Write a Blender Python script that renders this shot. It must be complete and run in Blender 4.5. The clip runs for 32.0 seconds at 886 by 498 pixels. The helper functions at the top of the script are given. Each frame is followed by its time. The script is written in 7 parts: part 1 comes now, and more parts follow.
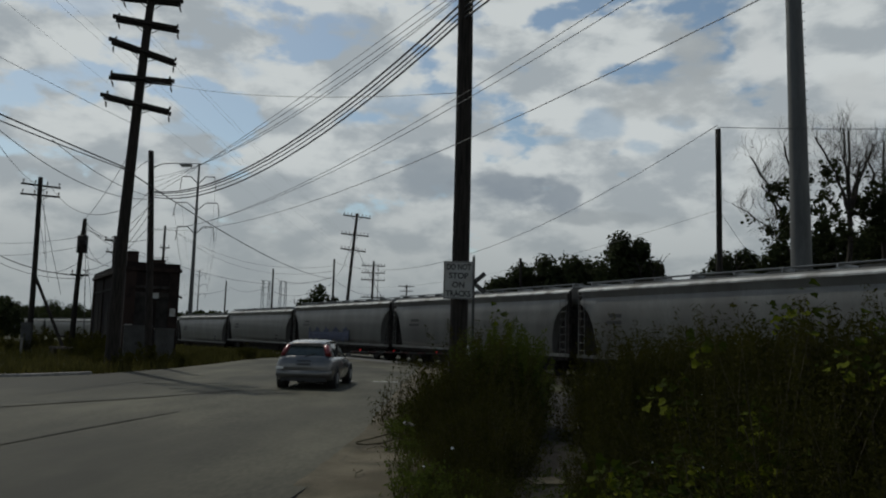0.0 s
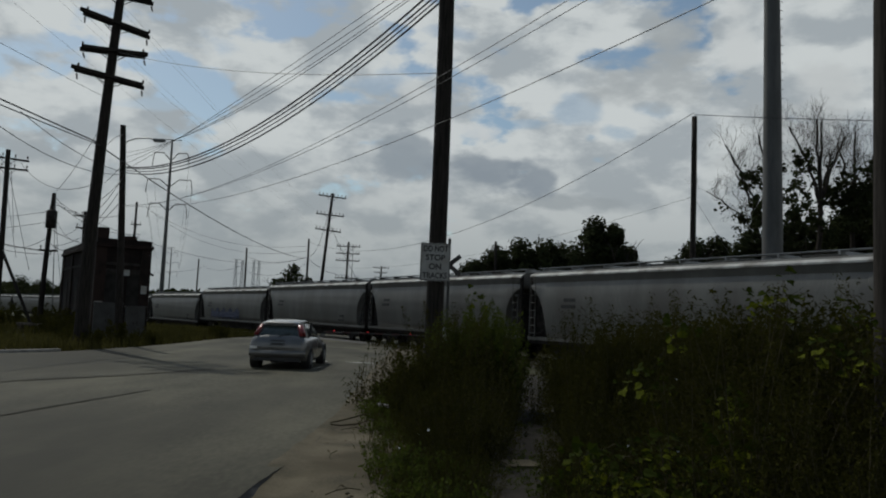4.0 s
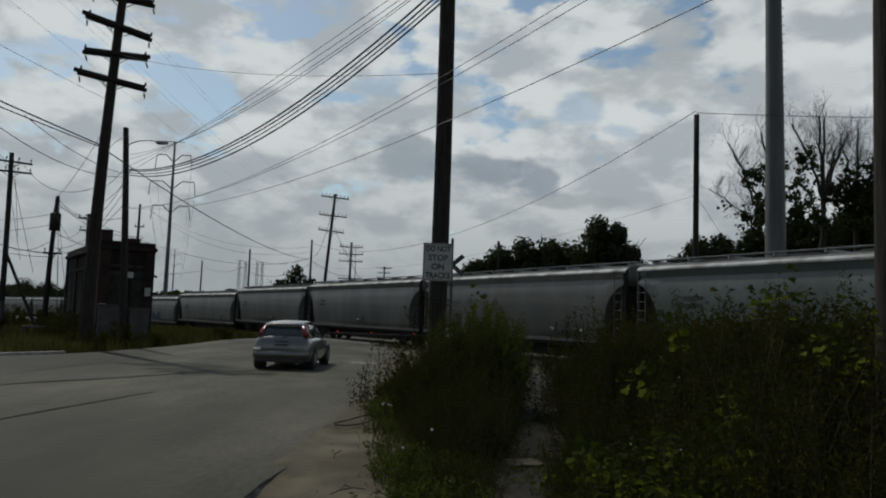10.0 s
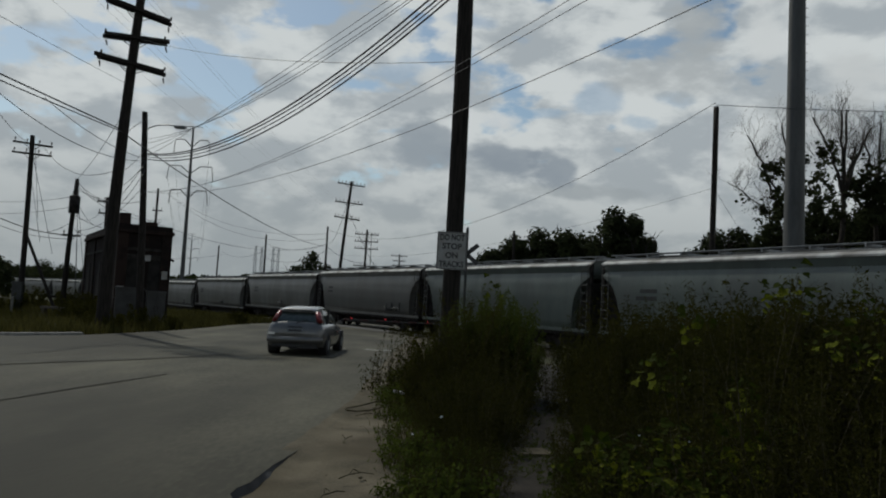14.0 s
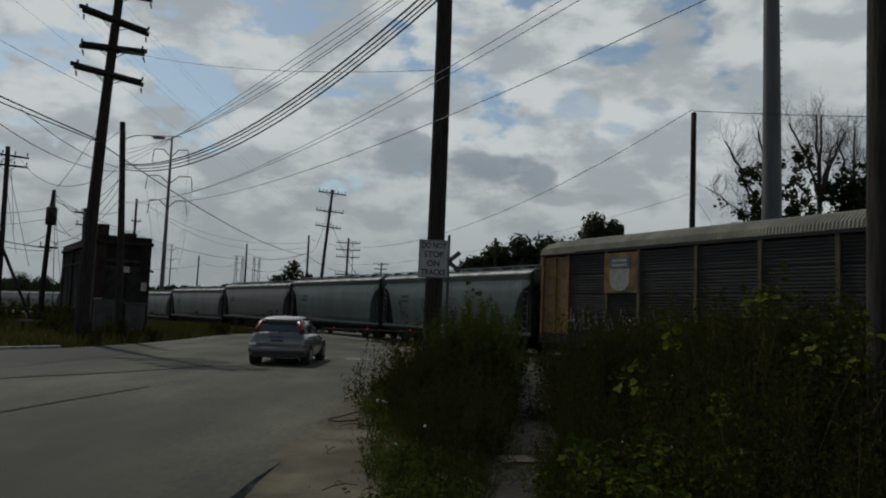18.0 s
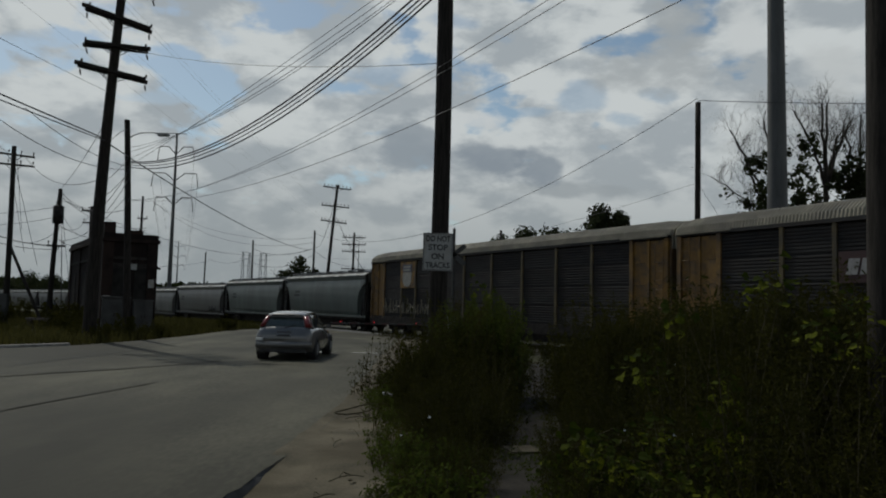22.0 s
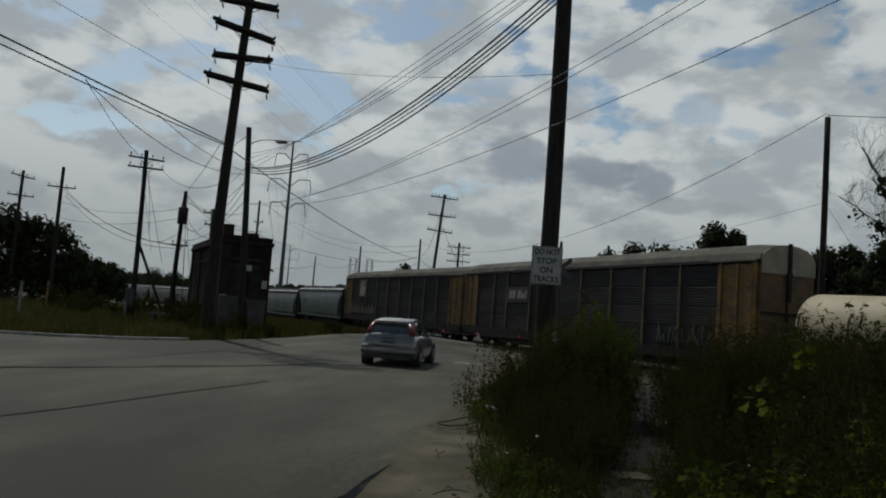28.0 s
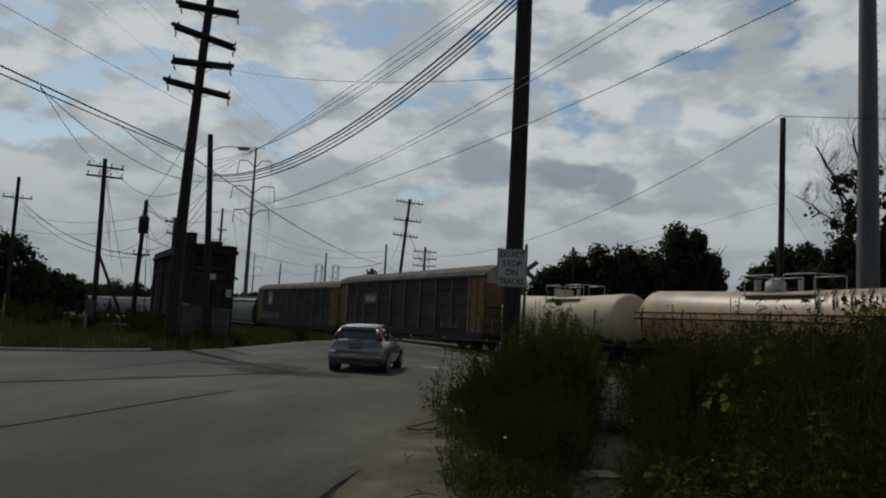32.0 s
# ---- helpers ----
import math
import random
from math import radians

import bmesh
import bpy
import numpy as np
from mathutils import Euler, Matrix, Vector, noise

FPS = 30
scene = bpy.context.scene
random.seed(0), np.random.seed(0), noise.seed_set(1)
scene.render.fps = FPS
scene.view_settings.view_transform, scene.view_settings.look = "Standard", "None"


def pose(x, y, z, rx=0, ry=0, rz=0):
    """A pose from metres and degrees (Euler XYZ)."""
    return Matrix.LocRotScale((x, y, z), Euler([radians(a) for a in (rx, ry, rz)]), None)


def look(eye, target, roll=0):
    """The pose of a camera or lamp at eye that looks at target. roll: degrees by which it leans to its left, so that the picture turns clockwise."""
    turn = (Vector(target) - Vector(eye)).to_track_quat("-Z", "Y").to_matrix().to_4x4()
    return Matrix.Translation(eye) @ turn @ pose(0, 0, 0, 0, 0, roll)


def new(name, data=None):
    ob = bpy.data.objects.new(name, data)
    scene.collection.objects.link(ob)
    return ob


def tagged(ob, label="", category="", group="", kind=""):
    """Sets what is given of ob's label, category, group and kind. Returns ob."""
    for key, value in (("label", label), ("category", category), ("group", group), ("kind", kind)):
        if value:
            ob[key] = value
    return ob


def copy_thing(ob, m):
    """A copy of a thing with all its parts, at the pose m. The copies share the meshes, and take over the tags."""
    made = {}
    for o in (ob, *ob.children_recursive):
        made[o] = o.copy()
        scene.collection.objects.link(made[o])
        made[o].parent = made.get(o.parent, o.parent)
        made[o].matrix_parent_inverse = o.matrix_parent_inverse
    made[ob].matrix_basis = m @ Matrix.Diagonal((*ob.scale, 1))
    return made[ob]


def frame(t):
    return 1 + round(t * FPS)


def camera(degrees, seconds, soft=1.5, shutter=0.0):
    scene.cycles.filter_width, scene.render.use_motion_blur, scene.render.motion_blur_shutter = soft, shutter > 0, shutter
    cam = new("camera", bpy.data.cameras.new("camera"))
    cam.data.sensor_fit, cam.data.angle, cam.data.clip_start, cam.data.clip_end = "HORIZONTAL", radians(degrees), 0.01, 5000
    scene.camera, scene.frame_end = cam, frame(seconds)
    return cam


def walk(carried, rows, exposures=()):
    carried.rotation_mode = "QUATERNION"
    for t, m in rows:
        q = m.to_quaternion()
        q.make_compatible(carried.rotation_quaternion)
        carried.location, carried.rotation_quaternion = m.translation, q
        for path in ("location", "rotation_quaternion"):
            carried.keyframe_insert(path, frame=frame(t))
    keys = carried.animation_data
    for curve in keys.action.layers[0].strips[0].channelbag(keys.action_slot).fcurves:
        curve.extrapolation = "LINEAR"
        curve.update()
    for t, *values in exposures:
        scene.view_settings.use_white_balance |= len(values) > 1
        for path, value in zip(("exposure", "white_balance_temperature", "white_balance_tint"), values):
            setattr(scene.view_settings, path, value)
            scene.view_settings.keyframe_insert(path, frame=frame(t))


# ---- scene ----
cam = camera(61.0, 32.0, soft=2.0)
PATH = [  # seconds, place, yaw, pitch, roll
    (0.0, 0.022, -0.033, 1.652, -0.00, 6.50, -1.40),
    (0.5, 0.031, -0.011, 1.654, 0.72, 6.77, -1.89),
    (1.0, 0.020, -0.016, 1.659, 0.90, 5.94, -2.24),
    (1.5, 0.005, -0.042, 1.647, 0.59, 5.65, -2.38),
    (2.0, -0.011, -0.035, 1.648, 0.80, 5.01, -2.67),
    (2.5, -0.002, -0.009, 1.650, 0.18, 5.20, -2.95),
    (3.0, -0.023, -0.003, 1.657, -0.36, 5.69, -2.43),
    (3.5, -0.023, 0.040, 1.651, -1.72, 5.20, -2.56),
    (5.5, -0.004, 0.028, 1.645, -2.04, 5.42, -1.81),
    (6.0, 0.006, 0.021, 1.640, -1.96, 5.75, -1.77),
    (6.5, 0.009, -0.009, 1.649, -1.80, 5.45, -2.11),
    (7.0, -0.009, 0.002, 1.644, -1.72, 5.19, -3.13),
    (7.5, -0.038, 0.009, 1.644, -1.51, 4.84, -3.81),
    (8.0, -0.045, 0.016, 1.645, -1.66, 5.25, -3.45),
    (8.5, -0.017, 0.007, 1.646, -1.67, 5.38, -3.18),
    (9.0, -0.020, 0.024, 1.645, -1.51, 5.21, -2.89),
    (9.5, -0.023, 0.035, 1.650, -1.91, 5.56, -3.20),
    (10.0, -0.015, 0.005, 1.648, -1.74, 5.19, -1.85),
    (10.5, 0.025, -0.033, 1.644, -5.60, 4.82, -2.79),
    (11.0, -0.025, 0.041, 1.642, -1.64, 3.80, -2.25),
    (11.5, -0.028, 0.052, 1.642, -1.86, 3.04, -1.37),
    (12.0, -0.017, 0.025, 1.638, -1.79, 2.71, -1.70),
    (12.5, -0.019, 0.019, 1.642, -1.30, 3.27, -2.05),
    (13.0, -0.002, -0.022, 1.644, -0.85, 3.48, -2.08),
    (13.5, -0.018, -0.024, 1.642, -0.42, 4.17, -1.72),
    (14.0, 0.015, -0.009, 1.642, -0.65, 4.30, -2.94),
    (14.5, -0.038, 0.064, 1.651, -1.76, 3.98, -2.40),
    (16.5, 0.000, -0.020, 1.653, -2.28, 4.43, -1.94),
    (17.0, 0.003, -0.004, 1.642, -2.27, 4.74, -1.72),
    (17.5, 0.006, -0.031, 1.647, -2.08, 4.82, -1.47),
    (18.0, 0.016, -0.012, 1.656, -1.98, 4.92, -2.17),
    (18.5, 0.015, -0.005, 1.642, -1.87, 5.56, -1.64),
    (19.0, 0.022, -0.003, 1.653, -1.93, 5.78, -1.37),
    (19.5, 0.036, -0.012, 1.652, -1.80, 5.08, -1.97),
    (20.0, 0.031, -0.031, 1.649, -1.58, 4.69, -1.86),
    (20.5, 0.035, -0.048, 1.656, -1.70, 4.53, -2.74),
    (21.0, 0.037, -0.073, 1.654, -1.72, 4.40, -2.18),
    (21.5, 0.042, -0.062, 1.649, -1.55, 4.37, -1.71),
    (22.0, 0.056, -0.065, 1.646, -1.45, 4.40, -1.45),
    (22.5, 0.054, -0.075, 1.656, -1.48, 4.78, -2.35),
    (23.0, 0.045, -0.055, 1.653, -1.38, 5.13, -2.16),
    (23.5, 0.033, -0.047, 1.657, -0.29, 4.95, -2.15),
    (24.0, 0.048, -0.025, 1.653, -0.15, 4.95, -1.54),
    (24.5, 0.026, -0.057, 1.655, -0.02, 5.06, -1.40),
    (25.0, 0.038, -0.043, 1.654, 0.92, 4.89, -1.58),
    (25.5, 0.002, 0.019, 1.653, 2.57, 4.90, -1.93),
    (27.5, -0.009, 0.028, 1.656, 4.45, 4.08, -3.90),
    (28.0, -0.043, 0.073, 1.660, 6.24, 4.87, -4.23),
    (28.5, -0.031, 0.035, 1.661, 5.38, 5.09, -5.80),
    (29.0, -0.031, 0.038, 1.658, 5.48, 5.18, -3.49),
    (29.5, -0.027, 0.036, 1.653, 5.39, 4.95, -2.48),
    (30.0, -0.031, 0.033, 1.654, 5.41, 4.52, -2.22),
    (30.5, -0.030, 0.054, 1.653, 5.36, 4.22, -2.24),
    (31.0, -0.035, 0.078, 1.652, 4.90, 5.03, -2.66),
    (31.5, -0.033, 0.074, 1.661, 4.00, 5.42, -2.71),
    (32.0, -0.032, 0.058, 1.652, 3.76, 5.37, -2.96),
]
walk(cam, [(t, pose(x, y, z, 90 + p, r, w)) for t, x, y, z, w, p, r in PATH], [(t, e, 6370, 5) for t, e in ((0, -0.25), (3, -0.26), (6, -0.25), (9, -0.19), (11, -0.02), (12, 0.06), (13, 0.02), (14, -0.2), (17, -0.28), (23, -0.3), (28, -0.3), (32, -0.27))])

# ---- sky and sun ----
SUN_AZ, SUN_EL = radians(-36), radians(50)  # azimuth from +y towards +x
world = bpy.data.worlds.new("sky")
scene.world = world
world.use_nodes = True
nt = world.node_tree
nt.nodes.clear()


def wn(kind, **props):
    n = nt.nodes.new(kind)
    for k, v in props.items():
        setattr(n, k, v)
    return n


def wmath(op, a, b=None, clamp=False):
    n = wn("ShaderNodeMath", operation=op, use_clamp=clamp)
    for i, v in enumerate((a, b)):
        if v is None:
            continue
        if isinstance(v, (int, float)):
            n.inputs[i].default_value = v
        else:
            nt.links.new(v, n.inputs[i])
    return n.outputs[0]


w_tc = wn("ShaderNodeTexCoord")
w_sep = wn("ShaderNodeSeparateXYZ")
nt.links.new(w_tc.outputs["Generated"], w_sep.inputs[0])
w_up = wmath("MAXIMUM", w_sep.outputs[2], 0.0)
w_div = wmath("ADD", w_up, 0.32)
w_comb = wn("ShaderNodeCombineXYZ")
nt.links.new(wmath("DIVIDE", w_sep.outputs[0], w_div), w_comb.inputs[0])
nt.links.new(wmath("DIVIDE", w_sep.outputs[1], w_div), w_comb.inputs[1])
w_round = wn("ShaderNodeCombineXYZ")
nt.links.new(w_sep.outputs[0], w_round.inputs[0])
nt.links.new(w_sep.outputs[1], w_round.inputs[1])
nt.links.new(wmath("MULTIPLY", w_sep.outputs[2], 2.0), w_round.inputs[2])


def wnoise(scale, detail, rough, distort=0.0, where=w_comb):
    n = wn("ShaderNodeTexNoise")
    n.inputs["Scale"].default_value, n.inputs["Detail"].default_value = scale, detail
    n.inputs["Roughness"].default_value, n.inputs["Distortion"].default_value = rough, distort
    nt.links.new(where.outputs[0], n.inputs["Vector"])
    return n.outputs[0]


def wramp(src, p0, c0, p1, c1):
    r = wn("ShaderNodeValToRGB")
    r.color_ramp.interpolation = "EASE"
    r.color_ramp.elements[0].position, r.color_ramp.elements[0].color = p0, (*c0, 1)
    r.color_ramp.elements[1].position, r.color_ramp.elements[1].color = p1, (*c1, 1)
    nt.links.new(src, r.inputs[0])
    return r.outputs[0]


def wmix(fac, a, b):
    m = wn("ShaderNodeMix", data_type="RGBA")
    nt.links.new(fac, m.inputs[0])
    nt.links.new(a, m.inputs[6])
    if isinstance(b, tuple):
        m.inputs[7].default_value = (*b, 1)
    else:
        nt.links.new(b, m.inputs[7])
    return m.outputs[2]


w_sky = wn("ShaderNodeTexSky", sky_type="NISHITA", sun_disc=False, sun_elevation=SUN_EL, sun_rotation=SUN_AZ, dust_density=1.0)
w_scale = wn("ShaderNodeMix", data_type="RGBA", blend_type="MULTIPLY")
w_scale.inputs[0].default_value = 1.0
nt.links.new(w_sky.outputs[0], w_scale.inputs[6])
w_scale.inputs[7].default_value = (0.092, 0.092, 0.086, 1)
w_fine = wnoise(9.0, 9, 0.55, 0.1, w_round)
w_tone = wmix(wramp(w_up, 0.0, (0.8, 0.8, 0.8), 0.26, (0, 0, 0)), wramp(w_fine, 0.4, (0.42, 0.45, 0.485), 0.59, (0.68, 0.695, 0.705)), (0.325, 0.348, 0.362))
# the broken cloud sheet thins out towards the zenith
w_big = wmath("SUBTRACT", wmath("ADD", wmath("ADD", wmath("MULTIPLY", wnoise(1.15, 8, 0.58, 0.3), 0.15), wmath("MULTIPLY", wnoise(8.5, 8, 0.52, 0.1, w_round), 0.85)), wmath("MULTIPLY", wmath("MAXIMUM", wmath("SUBTRACT", 0.24, w_up), 0.0), 0.9)), wmath("MULTIPLY", wmath("MAXIMUM", wmath("SUBTRACT", w_up, 0.38), 0.0), 0.9))
w_side = wmath("MULTIPLY", wmath("MINIMUM", wmath("MAXIMUM", wmath("SUBTRACT", w_sep.outputs[0], 0.0), 0.0), 0.45), 0.2)
w_big = wmath("ADD", w_big, w_side)
w_col = wmix(wramp(w_big, 0.4, (0, 0, 0), 0.48, (1, 1, 1)), w_scale.outputs[2], w_tone)
# blue gaps, then cumulus heaps: azimuth and height of the middle, half-widths, colour (none: open sky)
w_yy = wmath("MAXIMUM", w_sep.outputs[1], 0.02)
w_u, w_v = wmath("DIVIDE", w_sep.outputs[0], w_yy), wmath("DIVIDE", w_sep.outputs[2], w_yy)
w_rag = wnoise(13.0, 7, 0.55, 0.0, w_round)
for u0, v0, ua, va, tone in ((-0.29, 0.36, 0.05, 0.028, None), (-0.53, 0.345, 0.07, 0.016, None), (-0.5, 0.44, 0.08, 0.016, None), (-0.155, 0.425, 0.05, 0.016, None), (-0.07, 0.315, 0.05, 0.03, None), (0.205, 0.29, 0.045, 0.025, None), (0.265, 0.26, 0.03, 0.014, None), (0.31, 0.295, 0.035, 0.016, None), (0.135, 0.265, 0.03, 0.01, None), (0.245, 0.36, 0.04, 0.016, None), (-0.36, 0.27, 0.06, 0.012, None), (0.03, 0.39, 0.05, 0.014, None), (0.2, 0.16, 0.14, 0.012, (0.36, 0.385, 0.41)), (0.3, 0.34, 0.09, 0.06, (0.42, 0.44, 0.46)), (-0.01, 0.215, 0.055, 0.055, (0.31, 0.345, 0.39)), (0.075, 0.205, 0.07, 0.048, (0.27, 0.305, 0.355)), (0.15, 0.2, 0.035, 0.042, (0.27, 0.305, 0.355)), (0.065, 0.252, 0.055, 0.014, (0.66, 0.67, 0.685)), (-0.015, 0.3, 0.035, 0.022, (0.64, 0.65, 0.66)), (0.43, 0.40, 0.03, 0.1, (0.66, 0.67, 0.68)), (0.55, 0.34, 0.06, 0.055, (0.6, 0.61, 0.62)), (0.50, 0.25, 0.10, 0.09, (0.44, 0.455, 0.47)), (0.33, 0.40, 0.06, 0.05, (0.40, 0.42, 0.44))):
    du = wmath("DIVIDE", wmath("SUBTRACT", w_u, u0), ua)
    dv = wmath("DIVIDE", wmath("SUBTRACT", w_v, v0), va)
    rr = wmath("ADD", wmath("MULTIPLY", du, du), wmath("MULTIPLY", dv, dv))
    body = wmath("SUBTRACT", wmath("ADD", 1.0, wmath("MULTIPLY", wmath("SUBTRACT", w_rag, 0.5), 4.0)), rr)
    w_col = wmix(wmath("MULTIPLY", wramp(body, 0.0, (0, 0, 0), 1.0, (1, 1, 1)), 0.85 if tone else 0.55), w_col, tone or w_scale.outputs[2])
w_bg = wn("ShaderNodeBackground")
nt.links.new(w_col, w_bg.inputs[0])
w_bg.inputs[1].default_value = 1.0
w_out = wn("ShaderNodeOutputWorld")
nt.links.new(w_bg.outputs[0], w_out.inputs[0])

sun = new("sun", bpy.data.lights.new("sun", "SUN"))
sun.data.energy, sun.data.angle, sun.data.color = 2.2, radians(0.9), (1.0, 0.95, 0.86)
sun.matrix_world = look((math.sin(SUN_AZ) * 50 * math.cos(SUN_EL), math.cos(SUN_AZ) * 50 * math.cos(SUN_EL), 50 * math.sin(SUN_EL)), (0, 0, 0))

# ---- materials ----
def material(name, color, color2=None, rough=0.8, metal=0.0, scale=8.0, bump=0.2, fine=60.0, stretch=(1, 1, 1), spread=(0.35, 0.65), random=0.0, translucent=0.0, dirt=None, dirt_scale=1.2, dirt_amount=0.5, spec=0.5):
    """A surface with grain at two scales; dirt: a third colour in large stains."""
    m = bpy.data.materials.new(name)
    m.use_nodes = True
    t = m.node_tree
    b = t.nodes["Principled BSDF"]
    b.inputs["Roughness"].default_value, b.inputs["Metallic"].default_value = rough, metal
    b.inputs["Specular IOR Level"].default_value = 0.15 if rough >= 0.8 else spec
    tc, mp = t.nodes.new("ShaderNodeTexCoord"), t.nodes.new("ShaderNodeMapping")
    mp.inputs["Scale"].default_value = stretch
    t.links.new(tc.outputs["Object"], mp.inputs[0])
    big, small = t.nodes.new("ShaderNodeTexNoise"), t.nodes.new("ShaderNodeTexNoise")
    for n, s, d in ((big, scale, 5), (small, fine, 3)):
        n.inputs["Scale"].default_value, n.inputs["Detail"].default_value = s, d
        t.links.new(mp.outputs[0], n.inputs["Vector"])
    add = t.nodes.new("ShaderNodeMath")
    add.operation = "MULTIPLY_ADD"
    t.links.new(small.outputs[0], add.inputs[0])
    add.inputs[1].default_value = 0.35
    sub = t.nodes.new("ShaderNodeMath")
    sub.operation = "SUBTRACT"
    t.links.new(big.outputs[0], sub.inputs[0])
    sub.inputs[1].default_value = 0.175
    t.links.new(sub.outputs[0], add.inputs[2])
    fac = add.outputs[0]
    if random:
        info, mr = t.nodes.new("ShaderNodeObjectInfo"), t.nodes.new("ShaderNodeMath")
        mr.operation = "MULTIPLY_ADD"
        t.links.new(info.outputs["Random"], mr.inputs[0])
        mr.inputs[1].default_value = random
        t.links.new(fac, mr.inputs[2])
        sh = t.nodes.new("ShaderNodeMath")
        sh.operation = "SUBTRACT"
        t.links.new(mr.outputs[0], sh.inputs[0])
        sh.inputs[1].default_value = random / 2
        fac = sh.outputs[0]
    ramp = t.nodes.new("ShaderNodeValToRGB")
    c2 = color2 or tuple(min(1, c * 1.35) for c in color)
    ramp.color_ramp.elements[0].position, ramp.color_ramp.elements[0].color = spread[0], (*color, 1)
    ramp.color_ramp.elements[1].position, ramp.color_ramp.elements[1].color = spread[1], (*c2, 1)
    t.links.new(fac, ramp.inputs[0])
    out = ramp.outputs[0]
    if dirt:
        dn, dr, mix = t.nodes.new("ShaderNodeTexNoise"), t.nodes.new("ShaderNodeValToRGB"), t.nodes.new("ShaderNodeMix")
        dn.inputs["Scale"].default_value, dn.inputs["Detail"].default_value = dirt_scale, 6
        t.links.new(mp.outputs[0], dn.inputs["Vector"])
        dr.color_ramp.elements[0].position, dr.color_ramp.elements[1].position = 0.62 - dirt_amount * 0.3, 0.82 - dirt_amount * 0.3
        t.links.new(dn.outputs[0], dr.inputs[0])
        mix.data_type = "RGBA"
        t.links.new(dr.outputs[0], mix.inputs[0])
        t.links.new(out, mix.inputs[6])
        mix.inputs[7].default_value = (*dirt, 1)
        out = mix.outputs[2]
    t.links.new(out, b.inputs["Base Color"])
    if bump:
        bp = t.nodes.new("ShaderNodeBump")
        bp.inputs["Strength"].default_value, bp.inputs["Distance"].default_value = bump, 0.02
        t.links.new(add.outputs[0], bp.inputs["Height"])
        t.links.new(bp.outputs[0], b.inputs["Normal"])
    if translucent:
        b.inputs["Specular IOR Level"].default_value = 0.05
        tr, mx = t.nodes.new("ShaderNodeBsdfTranslucent"), t.nodes.new("ShaderNodeMixShader")
        t.links.new(out, tr.inputs[0])
        mx.inputs[0].default_value = translucent
        t.links.new(b.outputs[0], mx.inputs[1])
        t.links.new(tr.outputs[0], mx.inputs[2])
        t.links.new(mx.outputs[0], t.nodes["Material Output"].inputs[0])
    return m


def glowing(name, color, strength):
    m = material(name, color, bump=0)
    b = m.node_tree.nodes["Principled BSDF"]
    b.inputs["Emission Color"].default_value, b.inputs["Emission Strength"].default_value = (*color, 1), strength
    return m


ASPHALT = material("worn_asphalt", (0.034, 0.032, 0.0215), (0.093, 0.086, 0.06), 0.78, scale=0.6, fine=14, bump=0.35, spread=(0.34, 0.66), dirt=(0.026, 0.0245, 0.017), dirt_scale=0.22, dirt_amount=0.62, stretch=(1, 0.35, 1), spec=0.13)
CONCRETE = material("kerb_concrete", (0.12, 0.115, 0.1), (0.21, 0.2, 0.18), 0.9, scale=3, fine=50)
PAINT_WHITE = material("worn_road_paint", (0.2, 0.2, 0.19), (0.5, 0.5, 0.48), 0.8, scale=3, fine=30, spread=(0.4, 0.6))
WORN = material("rubbed_asphalt", (0.03, 0.028, 0.022), (0.078, 0.073, 0.057), 0.9, scale=0.8, fine=40, stretch=(1, 1, 1), spec=0.2)
TAR_SHADE = material("tar_and_edge_shade", (0.02, 0.02, 0.02), (0.04, 0.04, 0.04), 0.7, scale=6)
DIRT = material("shoulder_dirt", (0.05, 0.043, 0.028), (0.118, 0.1, 0.068), 0.95, scale=1.3, fine=38, bump=0.7, dirt=(0.06, 0.049, 0.03), dirt_scale=0.8)
# path earth: the weeds' shade is put into this low base colour
EARTH = material("shaded_trodden_earth", (0.013, 0.011, 0.009), (0.034, 0.029, 0.023), 0.95, scale=1.6, fine=30, bump=0.7, dirt=(0.014, 0.014, 0.009), dirt_scale=1.1, spec=0.1)
GROUND = material("weedy_earth", (0.018, 0.021, 0.008), (0.042, 0.041, 0.018), 0.95, scale=0.9, fine=20, bump=0.6, dirt=(0.035, 0.03, 0.02), dirt_scale=0.3, dirt_amount=0.3)
BALLAST = material("track_ballast", (0.018, 0.016, 0.014), (0.05, 0.045, 0.04), 0.95, scale=9, fine=40, bump=1.0)
STEEL_RAIL = material("rail_steel", (0.12, 0.09, 0.07), (0.2, 0.16, 0.13), 0.5, 0.8, scale=10)
WOOD_DARK = material("creosoted_wood", (0.014, 0.012, 0.01), (0.034, 0.029, 0.025), 0.9, scale=5, fine=40, stretch=(4, 4, 0.4), bump=0.5)
WOOD_GREY = material("weathered_wood", (0.05, 0.043, 0.037), (0.11, 0.095, 0.082), 0.9, scale=5, fine=40, stretch=(4, 4, 0.4), bump=0.5)
GALV = material("galvanised_steel", (0.2, 0.21, 0.215), (0.3, 0.31, 0.315), 0.55, 0.5, scale=3, fine=30, bump=0.05, stretch=(1, 1, 0.2))
STEEL_DULL = material("weathered_grey_steel", (0.055, 0.056, 0.055), (0.095, 0.096, 0.093), 0.7, 0.2, scale=2, fine=25, bump=0.05, stretch=(1, 1, 0.15))
WIRE = material("cable_sheath", (0.012, 0.012, 0.013), (0.025, 0.025, 0.026), 0.6, bump=0)
WIRE_THIN = material("bare_conductor", (0.05, 0.05, 0.052), (0.09, 0.09, 0.092), 0.5, 0.3, bump=0)
INSULATOR = material("insulator_porcelain", (0.05, 0.04, 0.035), (0.09, 0.075, 0.065), 0.3, bump=0)
